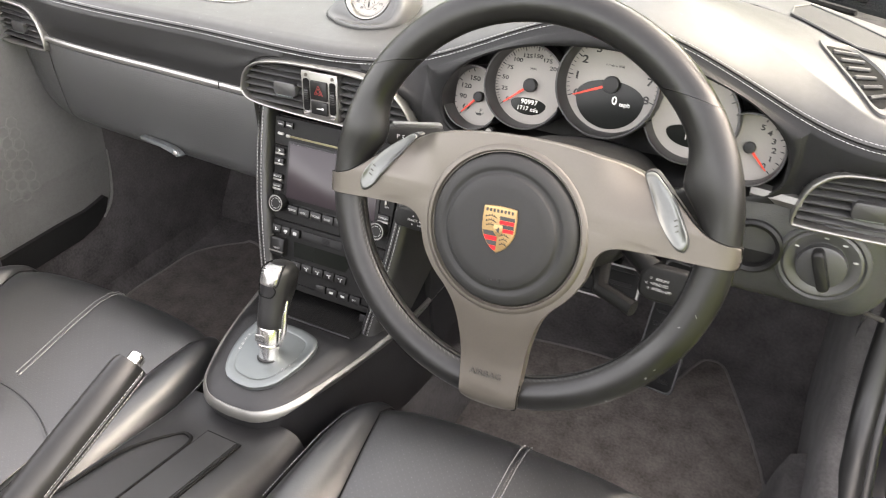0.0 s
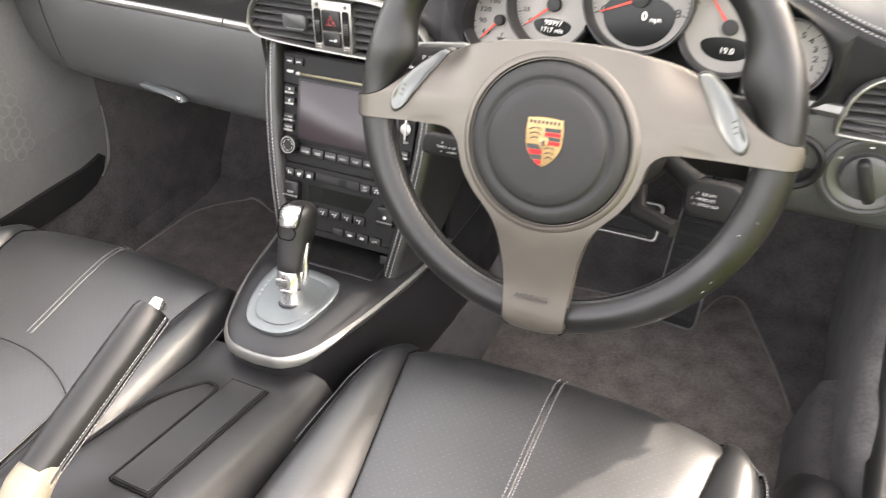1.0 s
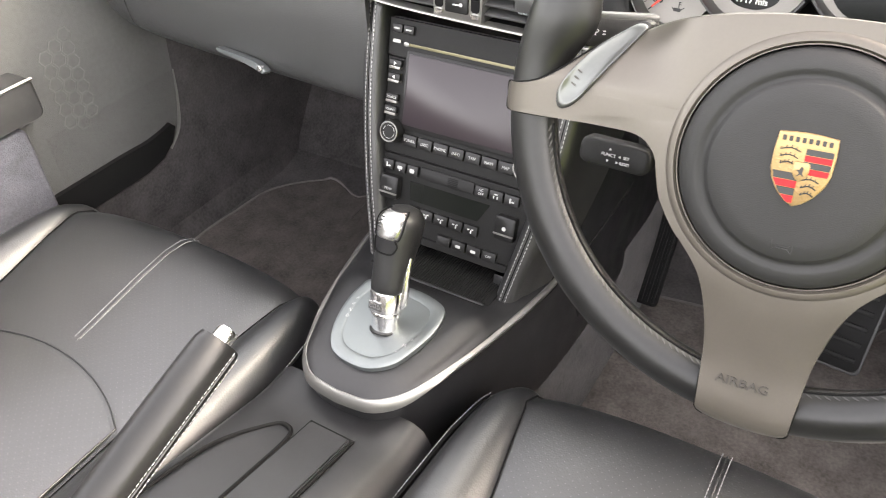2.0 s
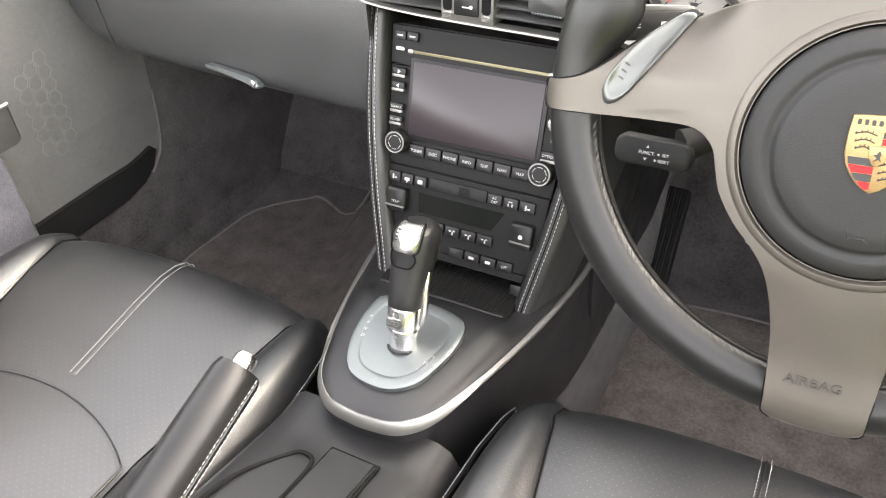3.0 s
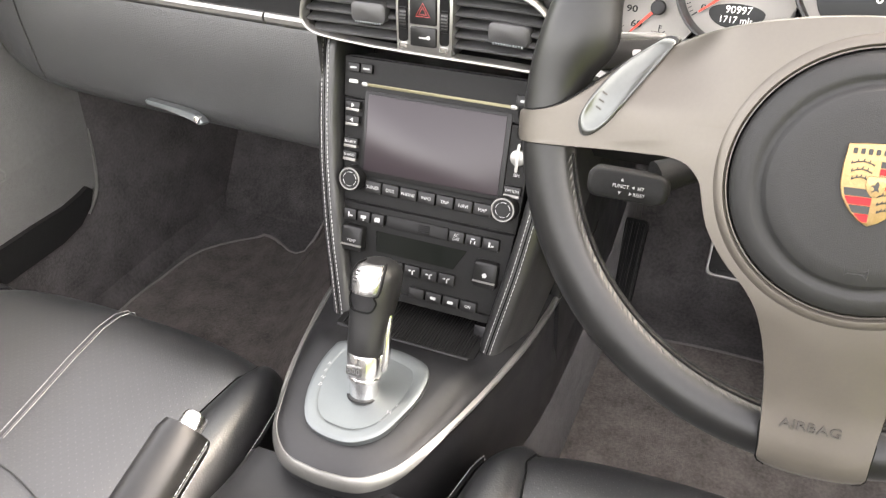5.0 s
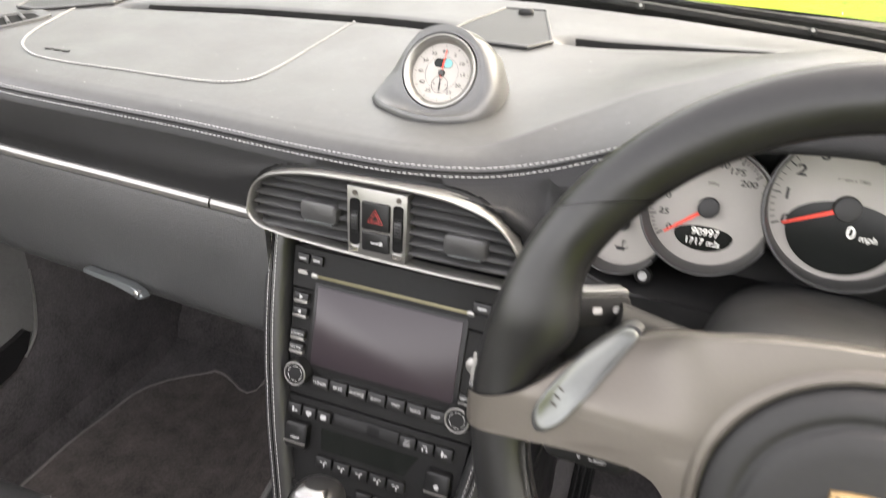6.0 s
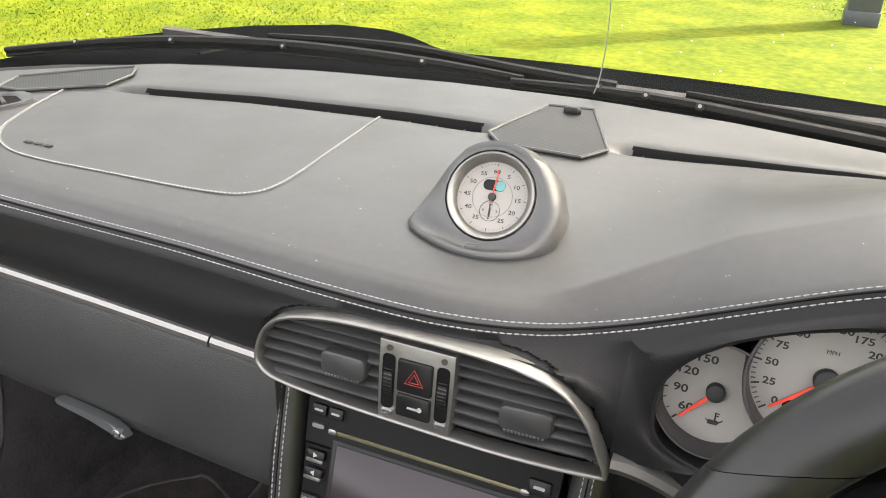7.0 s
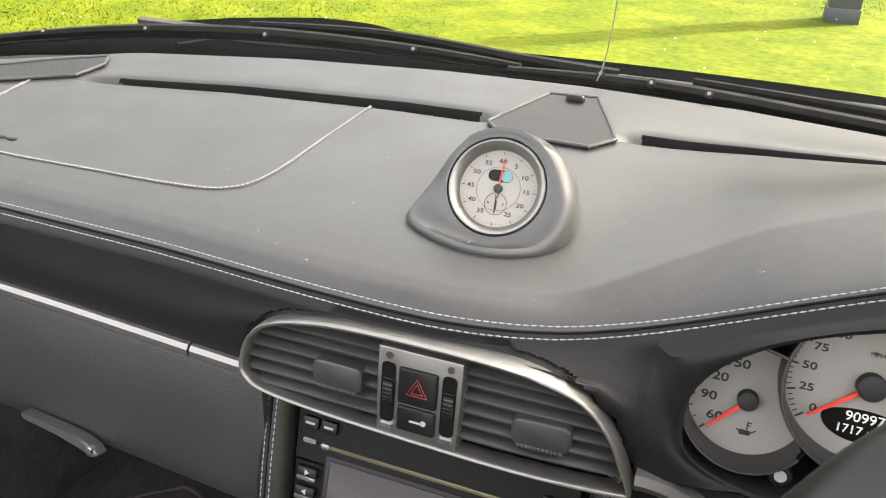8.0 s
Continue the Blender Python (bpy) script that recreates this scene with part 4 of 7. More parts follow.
for t, x, y in (("RESUME", 0.003, 0.0080), ("+SPEED/SET", 0.0, 0.0005), ("-SPEED", -0.003, -0.0070), ("OFF", 0.014, -0.0075)):
    lettering(t, 0.0034, m @ pose(-0.006 + 0.64 * x, 0.64 * y, 0.0062), WHITE, st, depth=0.0002)
for x, y, turn in ((-0.013, 0.0085, 0), (-0.019, 0.0005, 90), (-0.015, -0.0070, 90), (0.0065, -0.0075, 180)):
    part("arrow", tube([m @ Vector((-0.006 + 0.64 * x + 0.0014 * math.cos(radians(90 + turn + 120 * k)), 0.64 * y + 0.0014 * math.sin(radians(90 + turn + 120 * k)), 0.0063)) for k in range(3)], 0.0002, 4, closed=True), WHITE, st)
stalk("wiper_stalk", "black wiper stalk behind the wheel", (0.39, -0.07, 0.80), (0.475, -0.09, 0.822), 0.055, 0.022)
adj = thing("column_adjuster_lever", (0.40, -0.07, 0.69), "black column adjustment lever under the shroud", "lever")
part("lever", tube([(0.375, -0.03, 0.70), (0.385, -0.07, 0.685), (0.425, -0.085, 0.683)], 0.009, 10), PLASTIC, adj)


# ---- centre console ----
console = thing("centre_console", (0, -0.15, 0.40), "black centre console with a silver rim", "centre console")
side_pts = [(0.030, -0.2515), (0.048, -0.2405), (0.063, -0.2215), (0.076, -0.1885), (0.088, -0.15), (0.100, -0.10), (0.110, -0.05), (0.116, 0.0), (0.119, 0.06), (0.121, 0.2)]
outline = [(0.0, -0.2550)] + side_pts + [(-x, y) for x, y in side_pts[::-1]]
cons = [(p.x, p.y) for p in spline([(x, y, 0) for x, y in outline[:11]], 4)] + [(p.x, p.y) for p in spline([(x, y, 0) for x, y in outline[11:] + [outline[0]]], 4)][:-1]


def ring_at(o, z):
    return [Vector((x, y, z(y) if callable(z) else z)) for x, y in o]


def shell_z(y):
    return tab(y, [-0.262, -0.235, -0.20, -0.126, -0.112, -0.085, 0.2], [0.5095, 0.512, 0.5145, 0.5210, 0.5195, 0.5085, 0.5065])


shell_at = lambda d, k: ring_at(inset(cons, d), lambda y: 0.5025 + (shell_z(y) - 0.5025) * k)
rows = [ring_at(cons, 0.502), shell_at(0.003, 0.35), shell_at(0.009, 0.62), shell_at(0.016, 0.84), shell_at(0.024, 0.97), shell_at(0.028, 1.0)]
bm = loft(rows, ring=True)
top_ring = [v for v in bm.verts][-len(cons):]
n = len(cons)
for k in range(1, n // 2):          # strips from side to side, so that the top keeps its slope
    bm.faces.new((top_ring[k], top_ring[k + 1], top_ring[n - k - 1], top_ring[(n - k) % n])) if top_ring[k + 1] != top_ring[n - k - 1] else bm.faces.new((top_ring[k], top_ring[k + 1], top_ring[n - k]))
bm.faces.new((top_ring[0], top_ring[1], top_ring[n - 1]))
part("upper_shell", bm, PLASTICSOFT, console, "matt black upper console", smooth=50)
rim_foot = lambda y: 0.4895 + 0.0105 * min(1.0, max(0.0, (y + 0.240) / 0.065))
rows = [ring_at(inset(cons, -0.0030), rim_foot), ring_at(inset(cons, -0.0045), lambda y: rim_foot(y) + 0.0022), ring_at(inset(cons, -0.0040), lambda y: rim_foot(y) * 0.55 + 0.5035 * 0.45), ring_at(inset(cons, -0.0022), 0.5015), ring_at(inset(cons, 0.0005), 0.5042), ring_at(inset(cons, 0.004), 0.5035), ring_at(inset(cons, 0.004), 0.486)]
part("silver_rim", loft(rows, ring=True, loop=True), SILVER, console, "satin silver rim round the console")
rows = [ring_at(inset(cons, 0.001), 0.490), ring_at(inset(cons, 0.0015), 0.470), ring_at(inset(cons, 0.001), 0.44), ring_at(inset(cons, -0.003), 0.405), ring_at(inset(cons, -0.004), 0.36)]
part("side_wall", loft(rows, ring=True), PLASTICSOFT, console, smooth=50)


for sx in (-1, 1):
    side_o = [(0.035, 0.49), (0.04, 0.40), (0.30, 0.38), (0.42, 0.42), (0.42, 0.64), (0.10, 0.66), (0.035, 0.64)]
    fl = Matrix(((0, 0, sx, sx * 0.112), (1, 0, 0, 0), (0, 1, 0, 0), (0, 0, 0, 1)))
    part("flank", moved(slab(side_o, 0.0, 0.010, 0.004), fl), PLASTICSOFT, console, "black side panel of the console")


def rear_z(y):
    return 0.474 + 0.038 * min(1.0, max(0.0, (-0.27 - y) / 0.18))


rows = []
for i in range(30):
    y = -0.232 - 0.45 * i / 29
    z = rear_z(y) - 0.001
    rows.append([Vector((x, y, zz)) for x, zz in ((-0.104, 0.35), (-0.098, z - 0.03), (-0.090, z - 0.008), (-0.080, z), (-0.06, z + 0.001), (0.045, z + 0.001), (0.068, z), (0.080, z - 0.006), (0.092, z - 0.03), (0.100, 0.35))])
part("rear_shell", loft(rows), PLASTICSOFT, console, "black rear console between the seats", smooth=50)
tray = [Vector((x, y, rear_z(y) + 0.0065)) for x, y in ((-0.012, -0.283), (0.034, -0.283), (0.034, -0.46), (-0.012, -0.46))]
lid = thing("console_tray_lid", (0.01, -0.37, 0.49), "flat black lid of the console tray", "lid")
bm = bmesh.new()
vs = [bm.verts.new(p) for p in tray] + [bm.verts.new(p - Vector((0, 0, 0.01))) for p in tray]
bm.faces.new(vs[:4])
for i in range(4):
    bm.faces.new((vs[i], vs[i + 4], vs[(i + 1) % 4 + 4], vs[(i + 1) % 4]))
bmesh.ops.bevel(bm, geom=[e for e in bm.edges], offset=0.0015, segments=2, affect="EDGES")
part("lid", bm, PLASTICSOFT, lid)
bm = bmesh.new()
bm.faces.new([bm.verts.new((x, y, rear_z(y) + 0.0012)) for x, y in ((-0.0145, -0.2805), (0.0365, -0.2805), (0.0365, -0.4625), (-0.0145, -0.4625))])
part("gap", thick(bm, 0.002), DEEP, lid)
part("recess_line", tube(spline([(-0.016, -0.46, rear_z(-0.46) + 0.001), (-0.016, -0.36, rear_z(-0.36) + 0.001), (-0.018, -0.31, rear_z(-0.31) + 0.001), (-0.028, -0.298, rear_z(-0.3) + 0.001), (-0.044, -0.305, rear_z(-0.3) + 0.001), (-0.07, -0.36, rear_z(-0.36) + 0.001), (-0.078, -0.46, rear_z(-0.46))], 6), 0.0024, 6), DEEP, console)

# gear selector
gear = thing("gear_selector", (0.003, -0.18, 0.515), "black leather and chrome gear selector on a satin plate", "gear lever")
GP = Matrix.Translation((0.0, -0.17, 0.5200)) @ Matrix.Rotation(radians(5.6), 4, "X")
pl = [(-0.042, 0.043), (0.004, 0.049), (0.038, 0.044), (0.050, 0.033), (0.0525, 0.008), (0.046, -0.022), (0.037, -0.043), (0.017, -0.0575), (-0.010, -0.0585), (-0.030, -0.050), (-0.044, -0.027), (-0.051, 0.004), (-0.050, 0.030)]
plo = [(p.x, p.y) for p in spline([(x, y, 0) for x, y in pl], 4, closed=True)]
c = Vector((0.001, -0.004))
ring_f = lambda f: [(c.x + (x - c.x) * f, c.y + (y - c.y) * f) for x, y in plo]
part("plate", moved(frame_plate(plo, ring_f(0.75), -0.006, 0.0040, 0.0010), GP), PLATE, gear, "satin aluminium shift plate")
rows = [[GP @ Vector((x, y, z)) for x, y in ring_f(f)] for f, z in ((0.765, 0.0038), (0.745, 0.0020), (0.71, -0.0032), (0.67, -0.0058), (0.62, -0.0062), (0.615, -0.0068), (0.60, -0.0068), (0.595, -0.0058), (0.45, -0.0046), (0.25, -0.0036), (0.05, -0.0032))]
part("inner_plate", loft(rows, ring=True, cap=True), PLATE, gear, "dished satin inner plate", smooth=50)
part("gate_groove", tube([GP @ Vector((x, y, -0.0060)) for x, y in ring_f(0.61)], 0.0005, 5, closed=True), SPOKEDARK, gear)
for t, x, y in (("P", -0.0420, 0.012), ("R", -0.0410, 0.004), ("N", -0.0395, -0.004), ("D", -0.0375, -0.012)):
    lettering(t, 0.0050, GP @ pose(x, y, 0.0041, 0, 0, -10), WHITE, gear, depth=0.0001)
for t, x, y in (("+", 0.0390, -0.010), ("M", 0.0355, -0.019), ("-", 0.0320, -0.028)):
    lettering(t, 0.0055, GP @ pose(x, y, 0.0041, 0, 0, 12), WHITE, gear, depth=0.0001)
a, b = Vector((0.004, -0.178, 0.516)), Vector((0.003, -0.164, 0.563))
ax_l = (b - a).normalized()
part("shaft", tube([a, a.lerp(b, 0.45), b], 0.0132, 28), CHROME, gear, "polished chrome lever shaft")
part("shaft_seat", tube([a + ax_l * 0.0035, a + ax_l * 0.0052], 0.0150, 28), PRINT, gear)
side_a = Vector((1, 0, 0))
side_b = ax_l.cross(side_a).normalized()
cl = [(0.42, 0.0134), (0.44, 0.0152), (0.50, 0.0156), (0.54, 0.0148), (0.56, 0.0156), (0.96, 0.0158), (1.0, 0.0150)]
part("collar", loft([[a.lerp(b, f) + (side_a * math.cos(k * math.tau / 28) + side_b * math.sin(k * math.tau / 28)) * r for k in range(28)] for f, r in cl], ring=True, cap=True), CHROME, gear, "polished chrome lever collar")
part("name_plate", moved(slab(rrect(0.0150, 0.0095, 0.001, 2), 0.0, 0.0012, 0.0004), basis(a.lerp(b, 0.74) + Vector((-0.002, -0.0150, 0.0035)), (1, 0, 0), ax_l)), SATIN, gear, "engraved satin plate")
for k in range(3):
    part("name_mark", moved(frame_plate(rrect(0.0030, 0.0048, 0.0010, 2), rrect(0.0018, 0.0034, 0.0006, 2), 0.0, 0.0004), basis(a.lerp(b, 0.74) + Vector((-0.0062 + 0.0042 * k, -0.0163, 0.0040)), (1, 0, 0), ax_l)), GAUGEGREY, gear)
part("side_blade", tube([a.lerp(b, 0.62) + Vector((0.0150, 0.004, 0)), a.lerp(b, 0.8) + Vector((0.0165, 0.006, 0.002)), a.lerp(b, 1.2) + Vector((0.0165, 0.008, 0.004)), a.lerp(b, 1.65) + Vector((0.0175, 0.010, 0.0))], lambda t: 0.0052 - 0.003 * abs(t - 0.35), 12), CHROME, gear, "chrome blade beside the lever")
# leather knob: leans forward and swells towards the top
spine = spline([(0.003, -0.1655, 0.559), (0.003, -0.158, 0.574), (0.003, -0.147, 0.592), (0.003, -0.137, 0.609), (0.003, -0.130, 0.623), (0.003, -0.1265, 0.6345)], 6)


def knob_point(f, q, out=0.0):
    """A point on the knob: f up along it, q round it from its right side."""
    i = f * (len(spine) - 1)
    j = min(len(spine) - 2, int(i))
    p = spine[j].lerp(spine[j + 1], i - j)
    up_k = (spine[min(len(spine) - 1, j + 3)] - spine[max(0, j - 2)]).normalized()
    back_k = (Vector((0, -1, 0)) + up_k * up_k.y).normalized()
    cap_r = math.sqrt(max(0.0004, 1 - max(0.0, (f - 0.74) / 0.26) ** 2.6))
    rx = tab(f, [0, 0.05, 0.2, 0.4, 0.6, 0.8, 1.0], [0.0140, 0.0155, 0.0167, 0.0186, 0.0206, 0.0212, 0.0205]) * cap_r
    rb = tab(f, [0, 0.05, 0.2, 0.4, 0.6, 0.8, 1.0], [0.0135, 0.0150, 0.0162, 0.0190, 0.0222, 0.0220, 0.0200]) * cap_r
    rf = tab(f, [0, 0.05, 0.2, 0.4, 0.6, 0.8, 1.0], [0.0135, 0.0150, 0.0172, 0.0220, 0.0260, 0.0250, 0.0210]) * cap_r
    c, s = math.cos(q), math.sin(q)
    d = Vector((rx * math.copysign(abs(c) ** 0.88, c), 0, 0)) + back_k * ((rb if s > 0 else rf) * math.copysign(abs(s) ** 0.92, s))
    return p + d + (d.normalized() + up_k * max(0.0, f - 0.7) * 3).normalized() * out


rows = [[knob_point(f, k * math.tau / 36) for k in range(36)] for f in (0, 0.02, 0.05, 0.12, 0.2, 0.3, 0.4, 0.5, 0.6, 0.68, 0.75, 0.81, 0.86, 0.9, 0.94, 0.97, 0.99, 1.0)]
part("knob", loft(rows, ring=True, cap=True), KNOB, gear, "black leather gear knob", smooth=80)
inl = ((0.585, 24), (0.60, 32), (0.64, 36), (0.70, 38), (0.77, 39), (0.84, 41), (0.90, 45), (0.945, 55), (0.975, 72))
rows = [[knob_point(f, radians(96 + w * h), 0.0014 * (1 - abs(h) ** 5)) for h in (-1, -0.9, -0.7, -0.4, 0, 0.4, 0.7, 0.9, 1)] for f, w in inl]
part("top_inlay", loft(rows), SATIN, gear, "polished metal inlay on the knob", smooth=80)
for k in range(4):
    part("inlay_mark", moved(boxm(0.0035, 0.0012, 0.0005), basis(knob_point(0.72 + 0.055 * k, radians(112), 0.0016), (1, 0, 0), (0, 0.55, 0.83))), BUTTON, gear)
rows = [[knob_point(f, radians(96 + w * h), 0.0003 * (1 - abs(h) ** 4)) for h in (-1, -0.8, -0.4, 0, 0.4, 0.8, 1)] for f, w in ((0.445, 18), (0.46, 27), (0.50, 33), (0.55, 35), (0.578, 33))]
part("release_button", loft(rows), PLASTICSOFT, gear, "dark grey release button", smooth=80)
loop_l = [knob_point(f, radians(96 - w - 6), 0.0006) for f, w in inl[::-1]] + [knob_point(f, radians(96 - w), 0.0006) for f, w in ((0.53, 38), (0.47, 33), (0.435, 22))] + [knob_point(0.428, radians(96), 0.0006)] + [knob_point(f, radians(96 + w), 0.0006) for f, w in ((0.435, 22), (0.47, 33), (0.53, 38))] + [knob_point(f, radians(96 + w + 6), 0.0006) for f, w in inl]
part("seam", tube(spline(loop_l, 3), 0.0009, 6), DEEP, gear)

# handbrake
hb = thing("handbrake_lever", (-0.05, -0.45, 0.52), "black leather handbrake lever with a chrome button", "handbrake")
ha, hbk = Vector((-0.050, -0.50, 0.556)), Vector((-0.042, -0.330, 0.617))
part("grip", tube([ha, ha.lerp(hbk, 0.3), ha.lerp(hbk, 0.7), ha.lerp(hbk, 0.96), hbk], lambda t: 0.0180 + 0.0015 * math.sin(t * 3) if t < 0.99 else 0.0172, 20, flat=1.12, normal=(0, 0, 1)), RIM, hb, "black leather grip", smooth=50)
d = (hbk - ha).normalized()
part("button", tube([hbk - d * 0.004, hbk + d * 0.010, hbk + d * 0.0125], lambda t: 0.0092 if t < 0.9 else 0.0078, 20), CHROME, hb, "chrome release button")
for o in (-0.0035, 0.0035):
    line = [ha.lerp(hbk, i / 40) + Vector((0.0201 - 0.0006 * (o > 0), -0.004, -0.0035 + o)) for i in range(41)]
    tagged(part("grip_stitching", stitches(line, 0.0045, 0.0034, 0.0005), THREAD, hb), kind="stuff")
part("seam", tube([ha + Vector((0.0194, -0.004, -0.0035)), hbk + Vector((0.0184, -0.004, -0.0035))], 0.0012, 6), KNOB, hb)
part("boot", tube([ha + Vector((0.0, -0.05, -0.04)), ha + Vector((0.0, -0.012, -0.006)), ha + d * 0.012], lambda t: 0.024 - 0.006 * t, 18), CREAM, hb, "worn cream base of the lever")

# ---- seats ----
def car_seat(cx, label, sgn):
    s = thing("bucket_seat", (cx, -0.35, 0.19), label, "car seat", group="front seats")
    ys = [(-0.118, -0.20, 0.170), (-0.106, -0.13, 0.186), (-0.101, -0.085, 0.196), (-0.103, -0.05, 0.202), (-0.109, -0.026, 0.207), (-0.120, -0.010, 0.212), (-0.138, -0.001, 0.220), (-0.165, 0.003, 0.228), (-0.21, 0.001, 0.235), (-0.28, -0.006, 0.24), (-0.36, -0.013, 0.244), (-0.45, -0.018, 0.246), (-0.56, -0.02, 0.246), (-0.70, -0.02, 0.246)]
    z0, skew = 0.470, 0.0 if sgn > 0 else 0.014

    def seam(y):
        return tab(y, [-0.50, -0.352, -0.25, -0.137, -0.10], [0.142, 0.149, 0.168, 0.186, 0.178])

    def centre_z(y, dz, f):
        return z0 + dz + 0.004 * (1 - f * f) - 0.0035 * max(0, abs(f) - 0.9) / 0.1

    rows = []
    for y, dz, w in ys:
        sm = min(seam(y), w - 0.012)
        rows.append([Vector((cx + sm * f, y + 0.014 * (abs(f) ** 3) * -1 if y > -0.15 else y, centre_z(y, dz, f))) for f in [-1 + 2 * k / 16 for k in range(17)]])
    c = part("cushion", loft(rows), SEAT, s, "perforated black leather seat centre", smooth=60)
    c.modifiers.new("smooth", "SUBSURF").levels = 1
    c.modifiers["smooth"].render_levels = 2
    for sd in (-1, 1):
        rows = []
        for y, dz, w in ys:
            sm = min(seam(y), w - 0.012)
            lift = 0.030 * min(1.0, max(0.0, (-0.15 - y) / 0.25))
            yy = y - (0.014 if y > -0.15 else 0)
            zc = z0 + dz
            g = w - sm
            pts = [(sm, zc - 0.0035), (sm + 0.10 * g, zc + 0.003 + 0.2 * lift), (sm + 0.35 * g, zc + 0.006 + 0.75 * lift), (sm + 0.65 * g, zc + 0.004 + lift), (sm + 0.88 * g, zc - 0.006 + 0.9 * lift), (w, zc - 0.024 + 0.6 * lift), (w + 0.004, zc - 0.05), (w + 0.002, zc - 0.09), (w - 0.01, zc - 0.15)]
            rows.append([Vector((cx + sd * q, yy, max(z, 0.24))) for q, z in pts])
        part("bolster_seam", tube([r[0] + Vector((0, 0, 0.0012)) for r in rows[2:]], 0.0009, 6), DEEP, s)
        b = part("bolster", loft(rows), SEATPLAIN, s, "smooth black leather side bolster", smooth=60)
        b.modifiers.new("smooth", "SUBSURF").levels = 1
        b.modifiers["smooth"].render_levels = 2
        piping = [(cx + sd * (min(tab(y, [r[0] for r in ys[::-1]], [r[2] for r in ys[::-1]]), 0.246) + 0.003), y - (0.014 if y > -0.15 else 0), z0 + tab(y, [r[0] for r in ys[::-1]], [r[1] for r in ys[::-1]]) - 0.022 + 0.6 * 0.030 * min(1.0, max(0.0, (-0.15 - y) / 0.25))) for y in [-0.12 - 0.4 * i / 40 for i in range(41)]]
        part("piping", tube(piping, 0.0020, 6), DEEP, s)
        tagged(part("piping_stitching", stitches([(x + sd * 0.0004, y, z + 0.0048) for x, y, z in piping], 0.0042, 0.0032, 0.0005), THREAD, s, "pale stitching beside the piping"), kind="stuff")
    # double stitched middle seam and the horseshoe insert
    zz = lambda x, y: z0 + tab(y, [r[0] for r in ys[::-1]], [r[1] for r in ys[::-1]]) + 0.004 * (1 - ((x - cx) / 0.18) ** 2) + 0.0028
    for o in (-0.0042, 0.0042):
        line = [(cx + o + skew * i / 60, -0.108 - 0.205 * i / 60, zz(cx, -0.108 - 0.205 * i / 60)) for i in range(61)]
        tagged(part("seam_stitching", stitches(line, 0.0042, 0.0034, 0.0005), THREAD, s, "pale grey double stitching"), kind="stuff")
    part("seam", tube([(cx + skew * i / 40, -0.108 - 0.205 * i / 40, zz(cx, -0.108 - 0.205 * i / 40) - 0.0022) for i in range(41)], 0.0008, 6), SEATPLAIN, s)
    arch = [(cx + 0.19 * math.cos(q), -0.452 + 0.12 * math.sin(q), 0) for q in [radians(41 + 98 * k / 40) for k in range(41)]]
    arch = [(cx + 0.138, -0.62, 0)] + arch + [(cx - 0.138, -0.62, 0)]
    part("insert_seam", tube([(x, y, zz(x, y) - 0.0018) for x, y, _ in arch], 0.0010, 6), SEATPLAIN, s)
    inner = [[Vector((cx + (x - cx) * f * 0.985, -0.62 + (y + 0.62) * f * 0.985, zz(x, y) + 0.006 * (1 - f ** 6) - 0.0024)) for x, y, _ in arch] for f in (1.0, 0.97, 0.9, 0.7, 0.4, 0.1)]
    part("seat_insert", loft(inner), SEAT, s, "padded perforated horseshoe insert")
    part("base", boxm(0.42, 0.46, 0.12, 0.02, (cx, -0.40, 0.25)), PLASTIC, s)
    return s


car_seat(0.335, "black leather driver's seat with perforated centre and pale stitching", 1)
car_seat(-0.335, "black leather passenger seat with perforated centre and pale stitching", -1)

# ---- floor mats and pedals ----
def floor_mat(name, label, pts, z, carpet):
    t = thing(name, (pts[0][0], pts[0][1], z(pts[0][1])), label, "floor mat", group="floor mats")
    o = [(p.x, p.y) for p in spline([(x, y, 0) for x, y in pts], 3, closed=True)]
    cx, cy = sum(p[0] for p in o) / len(o), sum(p[1] for p in o) / len(o)
    rows = [[Vector((cx + (x - cx) * f, cy + (y - cy) * f, z(cy + (y - cy) * f) + h)) for x, y in o] for f, h in ((1, 0), (1, 0.007), (0.98, 0.008), (0.75, 0.008), (0.4, 0.008), (0.05, 0.008))]
    part("carpet_sheet", loft(rows, ring=True, cap=True), carpet, t)
    part("binding", tube([(x, y, z(y) + 0.006) for x, y in o], 0.0035, 6, closed=True), BINDING, t, "grey stitched binding")


mz = lambda y: 0.188 if y < 0.36 else 0.188 + (y - 0.36) * 0.9
floor_mat("floor_mat", "dark brown-grey carpet floor mat with grey binding", [(-0.60, -0.5), (-0.645, 0.05), (-0.64, 0.20), (-0.625, 0.29), (-0.555, 0.36), (-0.51, 0.365), (-0.455, 0.345), (-0.425, 0.40), (-0.40, 0.47), (-0.25, 0.47), (-0.17, 0.40), (-0.16, 0.0), (-0.16, -0.5)], mz, MATC)
floor_mat("floor_mat", "paler brown-grey driver's carpet mat with grey binding", [(0.12, -0.5), (0.092, 0.05), (0.094, 0.115), (0.100, 0.31), (0.115, 0.34), (0.25, 0.36), (0.36, 0.360), (0.424, 0.355), (0.446, 0.40), (0.465, 0.435), (0.495, 0.434), (0.520, 0.39), (0.570, 0.285), (0.605, 0.195), (0.610, 0.15), (0.606, 0.06), (0.60, -0.5)], lambda y: 0.188, MATPALE)


